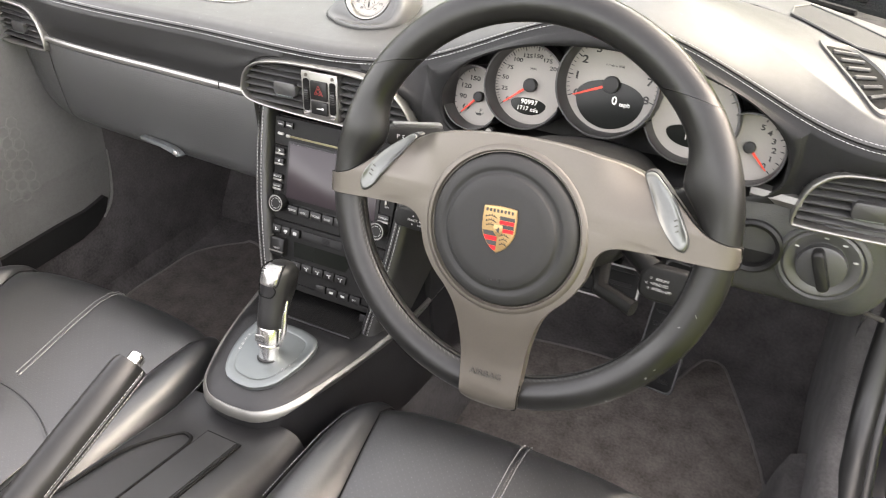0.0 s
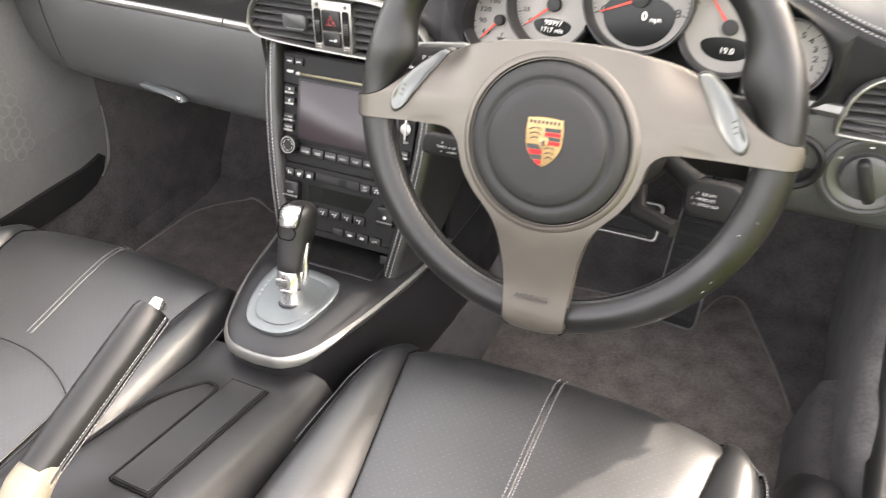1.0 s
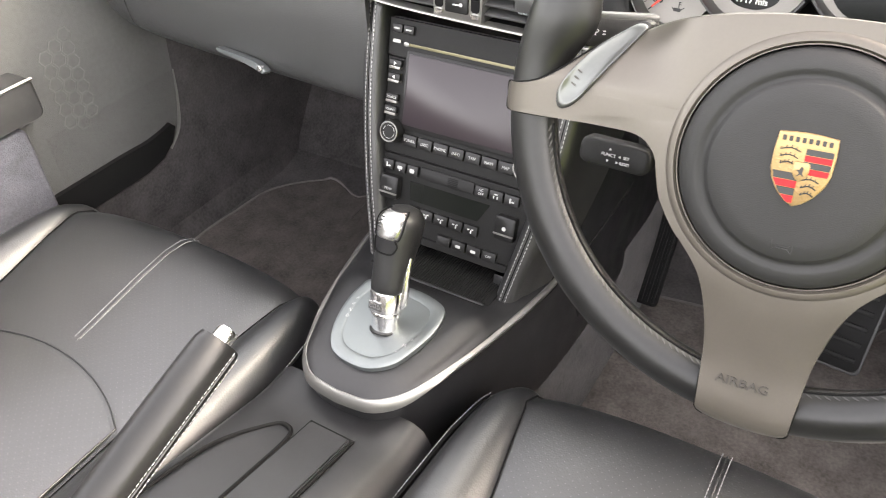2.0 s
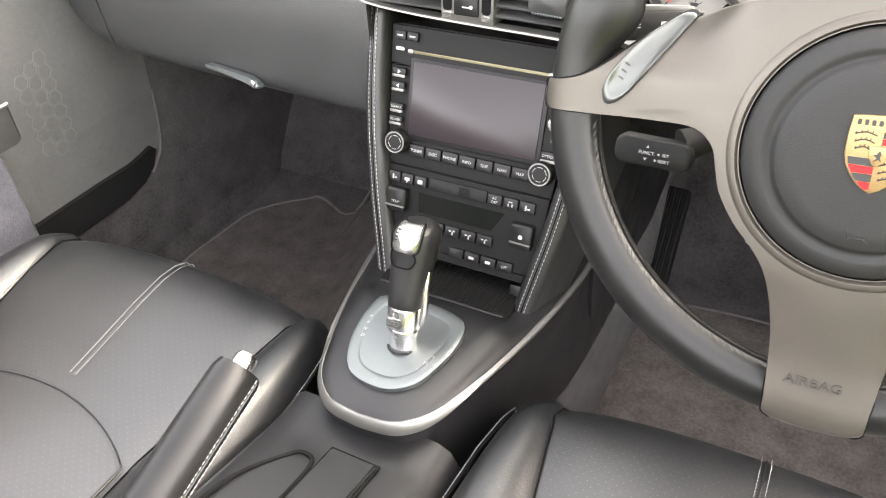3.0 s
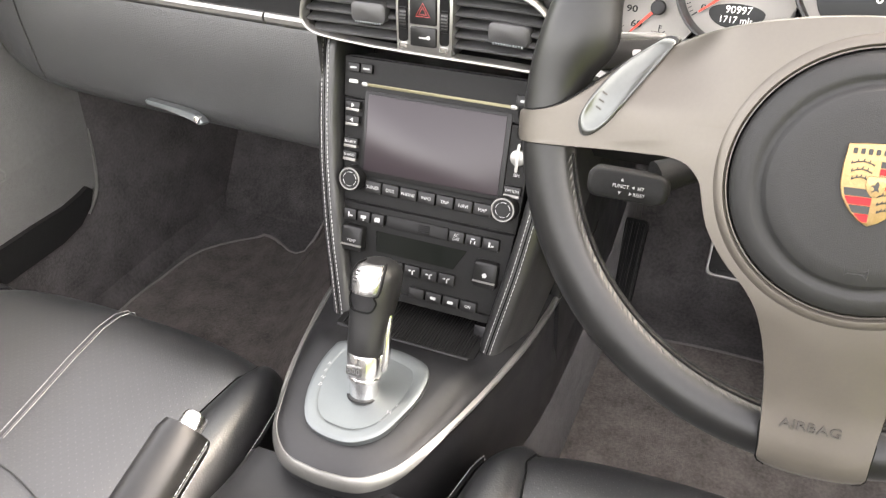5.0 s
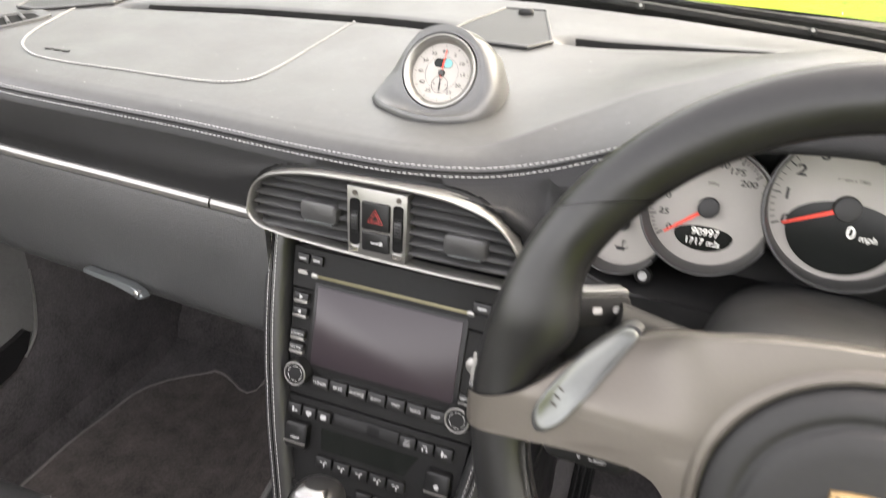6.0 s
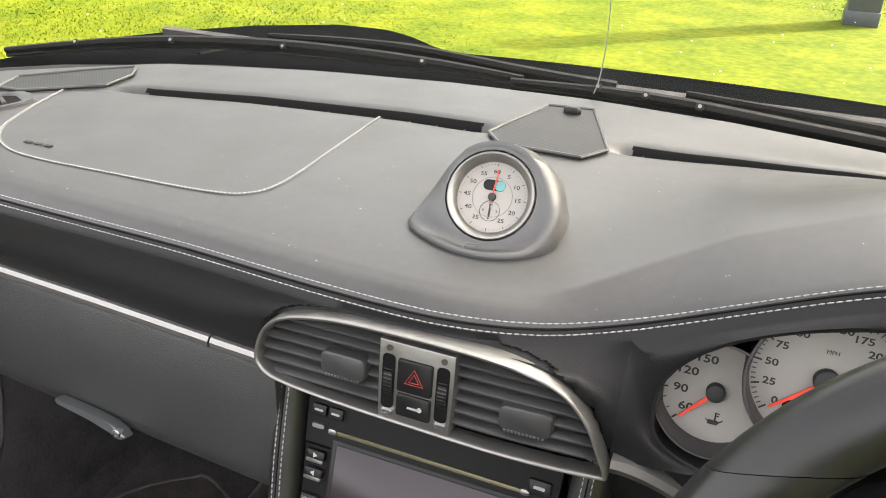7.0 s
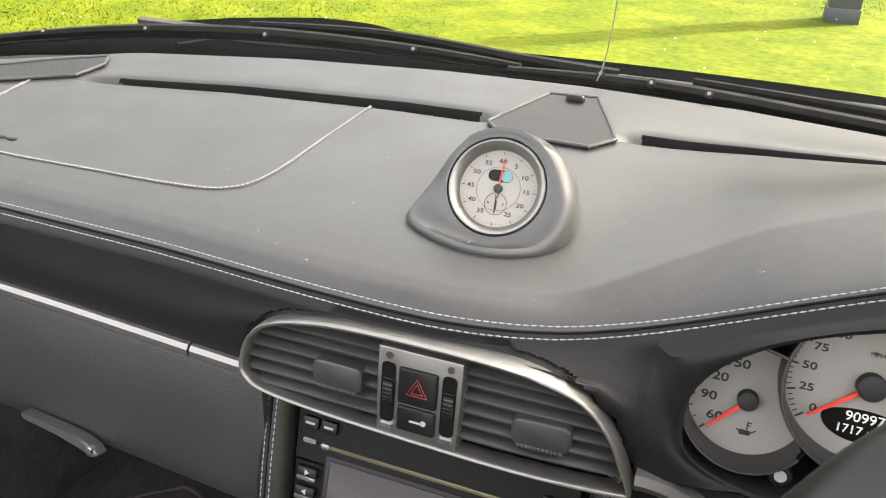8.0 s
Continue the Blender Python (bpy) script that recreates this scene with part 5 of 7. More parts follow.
def pedal(name, label, at, w, hgt, tilt, turn=0.0):
    p = thing(name, at, label, "pedal", group="pedals")
    m = pose(*at, 90 - tilt, 0, turn)
    part("pad", moved(slab(rrect(w, hgt, min(w, hgt) * 0.15, 3), -0.006, 0.006, 0.003), m), RUBBER, p, "ribbed black rubber pad")
    for i in range(max(3, int(hgt / 0.022))):
        part("rib", moved(boxm(w * 0.78, 0.006, 0.004, 0.001), m @ pose(0, -hgt * 0.42 + i * hgt * 0.84 / max(2, int(hgt / 0.022) - 1), 0.007)), PLASTIC, p)
    part("frame", moved(frame_plate(rrect(w + 0.006, hgt + 0.006, 0.008, 3), rrect(w - 0.002, hgt - 0.002, 0.006, 3), -0.004, 0.005, 0.001), m), GRILLE if hgt > 0.1 else SILVER, p, "thin pad frame")
    part("arm", tube([m @ Vector((0, hgt * 0.3, -0.005)), m @ Vector((0, hgt * 0.8, -0.03)), m @ Vector((0, hgt * 0.8 + 0.2, -0.10))], 0.009, 8), PLASTIC, p)


pedal("accelerator_pedal", "tall black accelerator pedal", (0.408, 0.315, 0.345), 0.066, 0.21, 32, -5)
pedal("brake_pedal", "wide brake pedal with rubber pad", (0.302, 0.30, 0.415), 0.10, 0.055, 40)
fr = thing("foot_rest", (0.125, 0.33, 0.22), "black ribbed foot rest beside the tunnel", "foot rest")
fm = basis((0.126, 0.345, 0.300), (1, 0, 0), (0.10, 0.62, 0.78))
part("pad", moved(slab(rrect(0.056, 0.19, 0.006, 3), -0.012, 0.004, 0.003), fm), RUBBER, fr, "black rubber pad")
for k in range(6):
    part("rib", moved(boxm(0.0045, 0.18, 0.004, 0.0012), fm @ pose(-0.0225 + 0.009 * k, 0, 0.005)), RUBBER, fr)


# ---- door on the passenger's side ----
door = thing("passenger_door", (-0.69, -0.4, 0.35), "closed passenger door with black trim and speaker mesh", "car door")
pts = [(-1.15, 0.36), (0.06, 0.36), (0.115, 0.372), (0.148, 0.40), (0.163, 0.45), (0.172, 0.54), (0.185, 0.64), (0.20, 0.74), (0.20, 0.86), (-1.15, 0.86)]
o = [(p.x, p.y) for p in spline([(y, z, 0) for y, z in pts[1:9]], 4)]
o = [(-1.15, 0.36)] + o + [(-1.15, 0.86)]
m = Matrix(((0, 0, 1, -0.70), (1, 0, 0, 0), (0, 1, 0, 0), (0, 0, 0, 1)))
part("trim_panel", moved(slab(o, 0.0, 0.035, 0.012, 3), m), DOORTRIM, door, "dark grey door trim panel")
low = [(-1.1, 0.362), (0.055, 0.362), (0.095, 0.370), (0.122, 0.388), (0.135, 0.412), (0.128, 0.420), (0.110, 0.416), (0.08, 0.412), (0.02, 0.414), (-1.1, 0.420)]
part("kick_strip", moved(slab(low, 0.03, 0.044, 0.003), m), PLASTIC, door, "black plastic lower strip")
part("edge_bead", moved(tube(spline([(0.118, 0.376, 0.036), (0.146, 0.402, 0.036), (0.161, 0.45, 0.036), (0.168, 0.50, 0.036)], 6), lambda t: 0.004 * (1 - 0.7 * t), 8), m), SILVER, door, "bright door edge bead")
part("door_pocket", moved(slab(rrect(0.9, 0.15, 0.012, 4, -0.568, 0.475), 0.03, 0.072, 0.006, 3), m), POCKET, door, "blue-grey carpeted door pocket")
part("arm_rest", moved(slab(rrect(0.95, 0.055, 0.008, 4, -0.562, 0.585), 0.03, 0.080, 0.006, 3), m), DASH, door, "black leather arm rest")
part("arm_rest_trim", moved(tube([(-1.0, 0.612, 0.081), (-0.089, 0.612, 0.081)], 0.003, 6), m), SILVER, door, "thin silver arm rest line")
for i in range(5):
    for j in range(9):
        y, z = 0.025 - 0.0195 * i, 0.49 + 0.0225 * (j * 0.5) * 1.0 * 2 / 1.0 * 0.5 + (0.0112 if i % 2 else 0)
        z = 0.475 + 0.0225 * j * 0.9 + (0.0101 if i % 2 else 0)
        if ((y + 0.012) / 0.036) ** 2 + ((z - 0.562) / 0.075) ** 2 < 1:
            hx = lambda r: [(y + r * math.cos(radians(60 * k)), z + r * math.sin(radians(60 * k))) for k in range(6)]
            part("speaker_cell", moved(frame_plate(hx(0.0118), hx(0.0100), 0.0335, 0.0360), m), CELL, door)

# ---- the driver's side opening: seal, sill and body ----
seal = thing("door_seal", (0.685, 0.1, 0.4), "black rubber door seal round the open door", "door seal")
sp = seal_line
part("bulb", tube(sp, 0.0155, 14), SEALRUBBER, seal)
part("lip", tube([p + Vector((0.018, 0.008, 0.0)) for p in sp], 0.0085, 10), SEALRUBBER, seal)

# the driver's door stands open
dd = thing("driver_door", (0.86, 0.22, 0.25), "open black driver's door with dark inner trim", "car door")
DM = Matrix.Translation((0.87, 0.215, 0.0)) @ Matrix.Rotation(radians(60), 4, "Z") @ Matrix(((0, 0, 1, 0), (-1, 0, 0, 0), (0, 1, 0, 0), (0, 0, 0, 1)))
shape = [(p.x, p.y) for p in spline([(0.0, 0.20, 0), (0.10, 0.14, 0), (0.6, 0.13, 0), (1.0, 0.18, 0), (1.14, 0.45, 0), (1.18, 0.70, 0), (1.14, 0.86, 0), (0.6, 0.88, 0), (0.05, 0.87, 0), (-0.01, 0.6, 0)], 4, closed=True)]
part("outer_skin", moved(slab(shape, 0.075, 0.13, 0.03, 3), DM), PAINT, dd, "glossy black door skin")
part("inner_shell", moved(slab(shape, 0.02, 0.078), DM), PAINT, dd, "glossy black door shell")
part("trim_panel", moved(slab([(0.55 + (x - 0.55) * 0.93, 0.55 + (y - 0.55) * 0.93) for x, y in shape], 0.0, 0.021), DM), DASHLOW, dd, "black inner door trim")
part("arm_rest", moved(slab(rrect(0.8, 0.07, 0.025, 5, 0.58, 0.60), -0.05, 0.002), DM), DASH, dd, "black leather arm rest")
part("door_seal_strip", moved(tube([(x, y, 0.018) for x, y in shape], 0.009, 8, closed=True), DM), RUBBER, dd, "black rubber door seal")


# ---- dashboard top details ----
def on_top(x, y, up=0.0006):
    return Vector((x, y, top_z(x, y) + up))


def dense(line, n=6):
    return [(p.x, p.y) for p in spline([(x, y, 0) for x, y in line], n)]


cover = dense([(-0.526, 0.250), (-0.510, 0.17), (-0.489, 0.118), (-0.450, 0.090), (-0.40, 0.082), (-0.318, 0.083), (-0.235, 0.085), (-0.195, 0.094), (-0.178, 0.125), (-0.174, 0.21), (-0.171, 0.285)])
part("airbag_seam", tube([on_top(x, y, 0.0002) for x, y in cover], 0.0013, 6), GAUGEGREY, dash, "grey airbag cover seam")
tagged(part("airbag_stitching", stitches([on_top(x, y - 0.0012, 0.0011) for x, y in cover], 0.0040, 0.0032, 0.0007), THREAD, dash), kind="stuff")
for i in range(3):
    part("embossed_mark", moved(boxm(0.008, 0.004, 0.0006), Matrix.Translation(on_top(-0.44 + i * 0.012, 0.105))), DASHLOW, dash)
for sx in (-1, 1):
    for i in range(13):
        x = sx * (0.085 + 0.35 * i / 12)
        y0, y1 = edge_y(x), screen_y(x)
        y = y0 + (y1 - y0) * 0.684
        part("demister_rib", boxm(0.0016, 0.009, 0.012, 0.0004, (x, y, top_z(x, y) - 0.0095)), PLASTIC, dash)
HEXM = perforated(material("speaker_mesh_top", (0.022, 0.022, 0.022), 0.5, spec=0.3, spot=0.1, scale=60), 0.0030, 0.00115, (0.0015, 0.0015, 0.0015))


def top_plate(name, label, category, pts, mat, rise=0.0025, rim=True):
    t = thing(name, on_top(*pts[0]), label, category)
    cx, cy = sum(p[0] for p in pts) / len(pts), sum(p[1] for p in pts) / len(pts)
    P = []
    for i in range(len(pts)):
        a, b = Vector(pts[i]), Vector(pts[(i + 1) % len(pts)])
        P += [tuple(a.lerp(b, k / 5)) for k in range(5)]
    rows = [[on_top(cx + (x - cx) * f, cy + (y - cy) * f, h) for x, y in P] for f, h in ((1, -0.002), (1, rise), (0.95, rise), (0.6, rise), (0.05, rise))]
    part("mesh", loft(rows, ring=True, cap=True), mat, t)
    if rim:
        part("rim", tube([on_top(x, y, rise) for x, y in P], 0.0017, 6, closed=True), GRILLE, t, "thin raised rim")
    return t


top_plate("speaker_grille", "hexagonal black mesh speaker grille on the dashboard", "speaker grille", [(-0.057, 0.285), (-0.026, 0.380), (0.020, 0.386), (0.055, 0.287), (0.037, 0.262), (-0.038, 0.262)], HEXM)
sensor = thing("light_sensor", on_top(0.002, 0.368), "small black sensor dome on the speaker grille", "sensor")
part("dome", moved(slab(rrect(0.018, 0.010, 0.005, 5), 0.001, 0.008, 0.004, 3), Matrix.Translation(on_top(0.002, 0.368))), BUTTON, sensor)
for sx in (-1, 1):
    top_plate("speaker_grille", "narrow mesh speaker grille at the dashboard end", "speaker grille", [(sx * 0.485, 0.252), (sx * 0.483, 0.290), (sx * 0.500, 0.315), (sx * 0.545, 0.285), (sx * 0.600, 0.240), (sx * 0.592, 0.205), (sx * 0.560, 0.205)], HEXM)
    v = thing("side_window_vent", on_top(sx * 0.57, 0.138), "black slatted side window vent in the dashboard", "air vent")
    o = [(sx * 0.527, 0.176), (sx * 0.538, 0.194), (sx * 0.560, 0.196), (sx * 0.592, 0.155), (sx * 0.604, 0.115), (sx * 0.602, 0.082), (sx * 0.592, 0.072), (sx * 0.574, 0.095)]
    o = [(p.x, p.y) for p in spline([(x, y, 0) for x, y in o], 3, closed=True)]
    c = Vector((sx * 0.571, 0.138))
    part("frame", loft([[on_top(c.x + (x - c.x) * f, c.y + (y - c.y) * f, h) for x, y in o] for f, h in ((1.08, -0.001), (1.06, 0.003), (0.95, 0.0035), (0.88, 0.001))], ring=True), GRILLE, v, "grey vent frame")
    part("recess", loft([[on_top(c.x + (x - c.x) * f, c.y + (y - c.y) * f, 0.0012) for x, y in o] for f in (0.9, 0.5, 0.05)], ring=True, cap=True), DEEP, v)
    for i in range(6):
        f = (i + 0.7) / 6.4
        p, q = Vector((sx * 0.533, 0.178)).lerp(Vector((sx * 0.588, 0.080)), f), Vector((sx * 0.558, 0.192)).lerp(Vector((sx * 0.602, 0.098)), f)
        part("slat", tube([on_top(p.x, p.y, 0.0025), on_top(q.x, q.y, 0.0025)], 0.0022, 6), GRILLE, v)

# ---- dashboard clock ----
clock = thing("dashboard_clock", (0.0, 0.12, 0.865), "round silver stopwatch in a black dashboard pod", "clock")
CK = basis((0.006, 0.110, 0.8945), (1, 0.06, 0), (0, math.sin(radians(33)), math.cos(radians(33)))) @ Matrix.Scale(0.965, 4)
rows = []
for k in range(64):
    a = k * math.tau / 64
    deg = 360 * k / 64
    ca, sa = math.cos(a), math.sin(a)
    tip = math.exp(-((deg - 205) / 26.0) ** 2)
    bx = 0.004 + (0.050 if ca < 0 else 0.053) * ca - 0.010 * tip
    by = 0.118 + (0.080 if sa > 0 else 0.046) * math.copysign(abs(sa) ** 0.9, sa)
    base = on_top(bx, by, -0.002)
    lift = on_top(bx, by, 0.0055)
    grow = tab(deg, [0, 45, 90, 135, 165, 190, 220, 300, 360], [0.0024, 0.0024, 0.003, 0.003, 0.006, 0.012, 0.014, 0.005, 0.0024])
    crown_p = CK @ Vector(((0.0365 + grow) * ca, (0.0365 + grow) * sa, 0.0045))
    w = tab(deg, [0, 25, 60, 130, 160, 185, 210, 310, 335, 360], [0.08, 0.02, 0.0, 0.0, 0.22, 0.66, 1.0, 0.9, 0.36, 0.08])
    ridge = crown_p.lerp(lift.lerp(crown_p, 0.06), w)
    ring = CK @ Vector((0.0362 * ca, 0.0362 * sa, 0.003))
    bulge = Vector((0.5 * ca, 0.45 * sa, 0.75)) * (tab(deg, [0, 60, 120, 180, 210, 300, 360], [0.011, 0.010, 0.006, 0.003, 0.0, 0.002, 0.011]) * (1 - w))
    inner = ridge.lerp(ring, 0.45) + Vector((0, 0, -0.0025 * (0.3 + w)))
    rows.append([base, lift.lerp(base, 0.4) + Vector((0.002 * ca, 0.002 * sa, 0)), lift.lerp(ridge, 0.4) + bulge, lift.lerp(ridge, 0.75) + bulge * 0.9, ridge + bulge * 0.25, ridge.lerp(ring, 0.12), inner, ring, CK @ Vector((0.0345 * ca, 0.0345 * sa, 0.0035)), CK @ Vector((0.0335 * ca, 0.0335 * sa, -0.012))])
part("pod", loft(rows, loop=True), PODM, clock, "smooth black teardrop pod", smooth=80)
part("pod_joint", tube([on_top(0.0, 0.0715, 0.001), on_top(0.0, 0.0725, 0.006), on_top(0.0, 0.0765, 0.0068), CK @ Vector((-0.001, -0.0372, 0.0028))], 0.0004, 5), GAUGEGREY, clock)
ringp = [(0.0338, -0.012), (0.0338, 0.0028), (0.0328, 0.0045), (0.0315, 0.0048), (0.0298, 0.0036), (0.0284, 0.0012), (0.0274, -0.0004), (0.0270, -0.0045)]
part("bezel", loft([[CK @ Vector((r * math.cos(k * math.tau / 56), r * math.sin(k * math.tau / 56), z)) for k in range(56)] for r, z in ringp], ring=True), SILVER, clock, "satin silver clock bezel")
CK = CK @ Matrix.Diagonal((0.95, 0.95, 1, 1))
face = part("dial", moved(slab(disc(0.0285, 48), -0.008, -0.004), CK), DIAL, clock, "pale silver dial")
for i, t in enumerate(("60", "5", "10", "15", "20", "25", "30", "35", "40", "45", "50", "55")):
    a = radians(90 - 30 * i)
    if t != "30":
        lettering(t, 0.0046, CK @ pose(0.0205 * math.cos(a), 0.0205 * math.sin(a), -0.0037) @ Matrix.Diagonal((1.25, 1, 1, 1)), PRINT, face, "numeral", depth=0.0001, bold=0.005)
for i in range(60):
    a = radians(6 * i)
    part("tick", moved(boxm(0.0008 if i % 5 else 0.0022, 0.0002 if i % 5 else 0.0005, 0.0002), CK @ pose(0.0262 * math.cos(a), 0.0262 * math.sin(a), -0.0038, 0, 0, 6 * i)), PRINT, face)
part("printed_circle", moved(frame_plate(disc(0.0162, 48), disc(0.0159, 48), -0.004, -0.0037), CK), GAUGEGREY, face)
part("window", moved(slab(rrect(0.018, 0.0085, 0.004, 5, 0, 0.0095), -0.004, -0.0037), CK), LCD, face, "dark lcd window")
# a painted reflection: teal plate over the right half of the lcd
part("window_glint", moved(slab(rrect(0.0085, 0.008, 0.0036, 5, 0.0046, 0.0095), -0.0037, -0.0035), CK), TEAL, face, "teal glint painted over half the window")
part("small_dial", moved(frame_plate(disc(0.0082, 32, 0, -0.0112), disc(0.0079, 32, 0, -0.0112), -0.004, -0.0036), CK), PRINT, face)
for t, x, y in (("12", 0, -0.0055), ("3", 0.0055, -0.0112), ("6", 0, -0.0168), ("9", -0.0055, -0.0112)):
    lettering(t, 0.0034, CK @ pose(x, y, -0.0036), PRINT, face, "numeral", depth=0.0001)
part("hour_needle", moved(boxm(0.0010, 0.007, 0.0005), CK @ pose(0.0004, -0.0125, -0.003)), PRINT, face)
part("minute_needle", moved(boxm(0.0008, 0.0095, 0.0005), CK @ pose(-0.0001, -0.0105, -0.0026)), PRINT, face)
part("second_needle", moved(slab([(-0.0006, -0.004), (0.0006, -0.004), (0.0003, 0.022), (-0.0003, 0.022)], -0.003, -0.0024), CK @ pose(0, 0, 0, 0, 0, -4)), NEEDLE, face, "orange-red stop hand")
part("boss", moved(slab(disc(0.0032, 20), -0.004, -0.0012, 0.001), CK), PRINT, face)

# ---- instruments ----
cluster = thing("instrument_cluster", (WX, 0.07, 0.80), "five round white-faced gauges with red needles", "instruments")


def gauge(label, x, y, z, R, nums, ticks, needle, lcd=None, texts=(), cut=None, nr=0.66):
    m = basis((x, y, z), (1, 0, 0), (0, math.sin(radians(19)), math.cos(radians(19))))
    def trimmed(bm):
        """Leaves out what lies behind the larger neighbour."""
        if cut:
            bmesh.ops.delete(bm, geom=[f for f in bm.faces if (f.calc_center_median().x - cut[0]) ** 2 + (f.calc_center_median().z - cut[1]) ** 2 < cut[2] ** 2], context="FACES")
        return bm

    g = part("gauge", trimmed(loft([[m @ Vector((r * math.cos(k * math.tau / 112), r * math.sin(k * math.tau / 112), h)) for k in range(112)] for r, h in ((R * 0.97, -0.020), (R, 0.017), (R * 0.985, 0.0205), (R * 0.955, 0.0205), (R * 0.93, 0.017), (R * 0.905, -0.006))], ring=True)), GAUGERING, cluster, label)
    part("dial", trimmed(loft([[m @ Vector((r * math.cos(k * math.tau / 112), r * math.sin(k * math.tau / 112), -0.005)) for k in range(112)] for r in [R * 0.905 * (1 - j / 14) + 0.0003 for j in range(15)]], ring=True)), DIAL, g, "pale silver dial face")
    for t, a, s in nums:
        lettering(t, s * 0.92, m @ pose(R * nr * math.cos(radians(a)), R * nr * math.sin(radians(a)), -0.0047) @ Matrix.Diagonal((1.3, 1, 1, 1)), PRINT, g, "numeral", depth=0.0001, bold=0.022)
    for a, big in ticks:
        part("tick", moved(boxm(R * (0.10 if big else 0.06), 0.0011 if big else 0.0006, 0.0003), m @ pose(R * (0.84 if big else 0.86) * math.cos(radians(a)), R * (0.84 if big else 0.86) * math.sin(radians(a)), -0.0047, 0, 0, a)), PRINT, g)
    if lcd:
        w, h, cy = lcd
        pts = [(w * math.cos(t), cy + (h * 0.55 if math.sin(t) > 0 else h) * math.sin(t)) for t in [k * math.tau / 40 for k in range(40)]]
        part("lcd_window", moved(slab(pts, -0.006, -0.0044), m), LCD, g, "black lcd window")
    part("needle", moved(slab([(-R * 0.12, -0.0016), (R * 0.76, -0.0007), (R * 0.76, 0.0007), (-R * 0.12, 0.0016)], -0.0012, 0.0002), m @ pose(0, 0, 0, 0, 0, needle)), NEEDLE, g, "red needle")
    part("hub", moved(slab(disc(R * 0.16, 28), -0.006, 0.0028, 0.0015), m), PRINT, g, "black needle hub")
    for t, s, px, py, mt in texts:
        lettering(t, s, m @ pose(px, py, -0.0040), mt, g, "digits", depth=0.0001)
    return g


GAUGERING = material("gauge_bezel", (0.040, 0.040, 0.039), 0.42, metal=0.35, spot=0.05, scale=60)
gauge("oil temperature gauge", 0.181, 0.060, 0.810, 0.0375, [("60", 222, 0.0080), ("90", 188, 0.0080), ("120", 154, 0.0080), ("150", 115, 0.0080)], [(226 - 115 * k / 9, k % 3 == 0) for k in range(10)], 227, cut=(0.242, 0.832, 0.0475), nr=0.58)
gauge("speedometer", 0.242, 0.068, 0.832, 0.0490, [(str(25 * k), 217 - 22 * k, 0.0068) for k in range(9)], [(218 - 22 * k / 5, k % 5 == 0) for k in range(41)], 219, (0.0215, 0.0125, -0.0215), [("90997", 0.0082, 0.001, -0.0195, DIGIT), ("1717 mls", 0.0072, 0.000, -0.0272, DIGIT), ("MPH", 0.0038, 0, 0.018, PRINT)], cut=(0.334, 0.847, 0.056), nr=0.67)
gauge("rev counter", 0.334, 0.0735, 0.847, 0.0575, [(str(k), 202 - 27.2 * k, 0.0125) for k in range(9)], [(202 - 27.2 * k / 5, k % 5 == 0) for k in range(41)], 203, (0.038, 0.034, -0.0145), [("0", 0.0125, 0.006, -0.017, DIGIT), ("mph", 0.0068, 0.018, -0.0195, DIGIT), ("1 / min x 1000", 0.0036, 0, 0.020, PRINT)], nr=0.71)
gauge("fuel and coolant gauge", 0.427, 0.068, 0.830, 0.0490, [], [(150 - 12 * k, k % 3 == 0) for k in range(5)] + [(30 + 12 * k, k % 3 == 0) for k in range(5)], 130, (0.026, 0.015, -0.018), [("19.0", 0.0085, 0.001, -0.023, DIGIT)], cut=(0.334, 0.847, 0.056))
gauge("oil pressure gauge", 0.488, 0.060, 0.811, 0.0375, [("5", 70, 0.0085), ("4", 48, 0.0085), ("3", 25, 0.0085), ("2", 2, 0.0085), ("1", -21, 0.0085), ("0", -44, 0.0085)], [(70 - 114 * k / 10, k % 2 == 0) for k in range(11)], -45, cut=(0.427, 0.830, 0.0475), nr=0.62)
om = basis((0.181, 0.060, 0.810), (1, 0, 0), (0, math.sin(radians(19)), math.cos(radians(19)))) @ pose(0.002, -0.0205, -0.0046)
part("oil_symbol", moved(join(slab(rrect(0.0062, 0.0030, 0.0005, 2), 0, 0.0002), tube([(0.003, 0.0, 0.0001), (0.006, 0.0024, 0.0001)], 0.0004, 5), tube([(-0.003, 0.0, 0.0001), (-0.0047, 0.0016, 0.0001)], 0.0004, 5), tube([(0.001, 0.002, 0.0001), (0.001, 0.0068, 0.0001)], 0.00045, 5), tube([(0.001, 0.0063, 0.0001), (0.0034, 0.0063, 0.0001)], 0.0003, 5), tube([(0.001, 0.0046, 0.0001), (0.003, 0.0046, 0.0001)], 0.0003, 5)), om), PRINT, cluster, "small oil can symbol")
for x in (0.205, 0.455):
    part("trip_button", moved(slab(disc(0.0065, 18), 0, 0.008, 0.002), basis((x, 0.045, 0.778), (1, 0, 0), (0, 0.3, 1))), BUTTON, cluster, "small round cluster button")
    part("button_mark", moved(slab(disc(0.0035, 12), 0.0078, 0.0084), basis((x, 0.045, 0.778), (1, 0, 0), (0, 0.3, 1))), WHITE, cluster)


# ---- air vents ----
SLAT = material("vent_slat", (0.030, 0.030, 0.030), 0.42, spot=0.15, scale=60, rvar=0.05)


def bent(bm):
    for v in bm.verts:
        v.co = bend(v.co)
    return bm


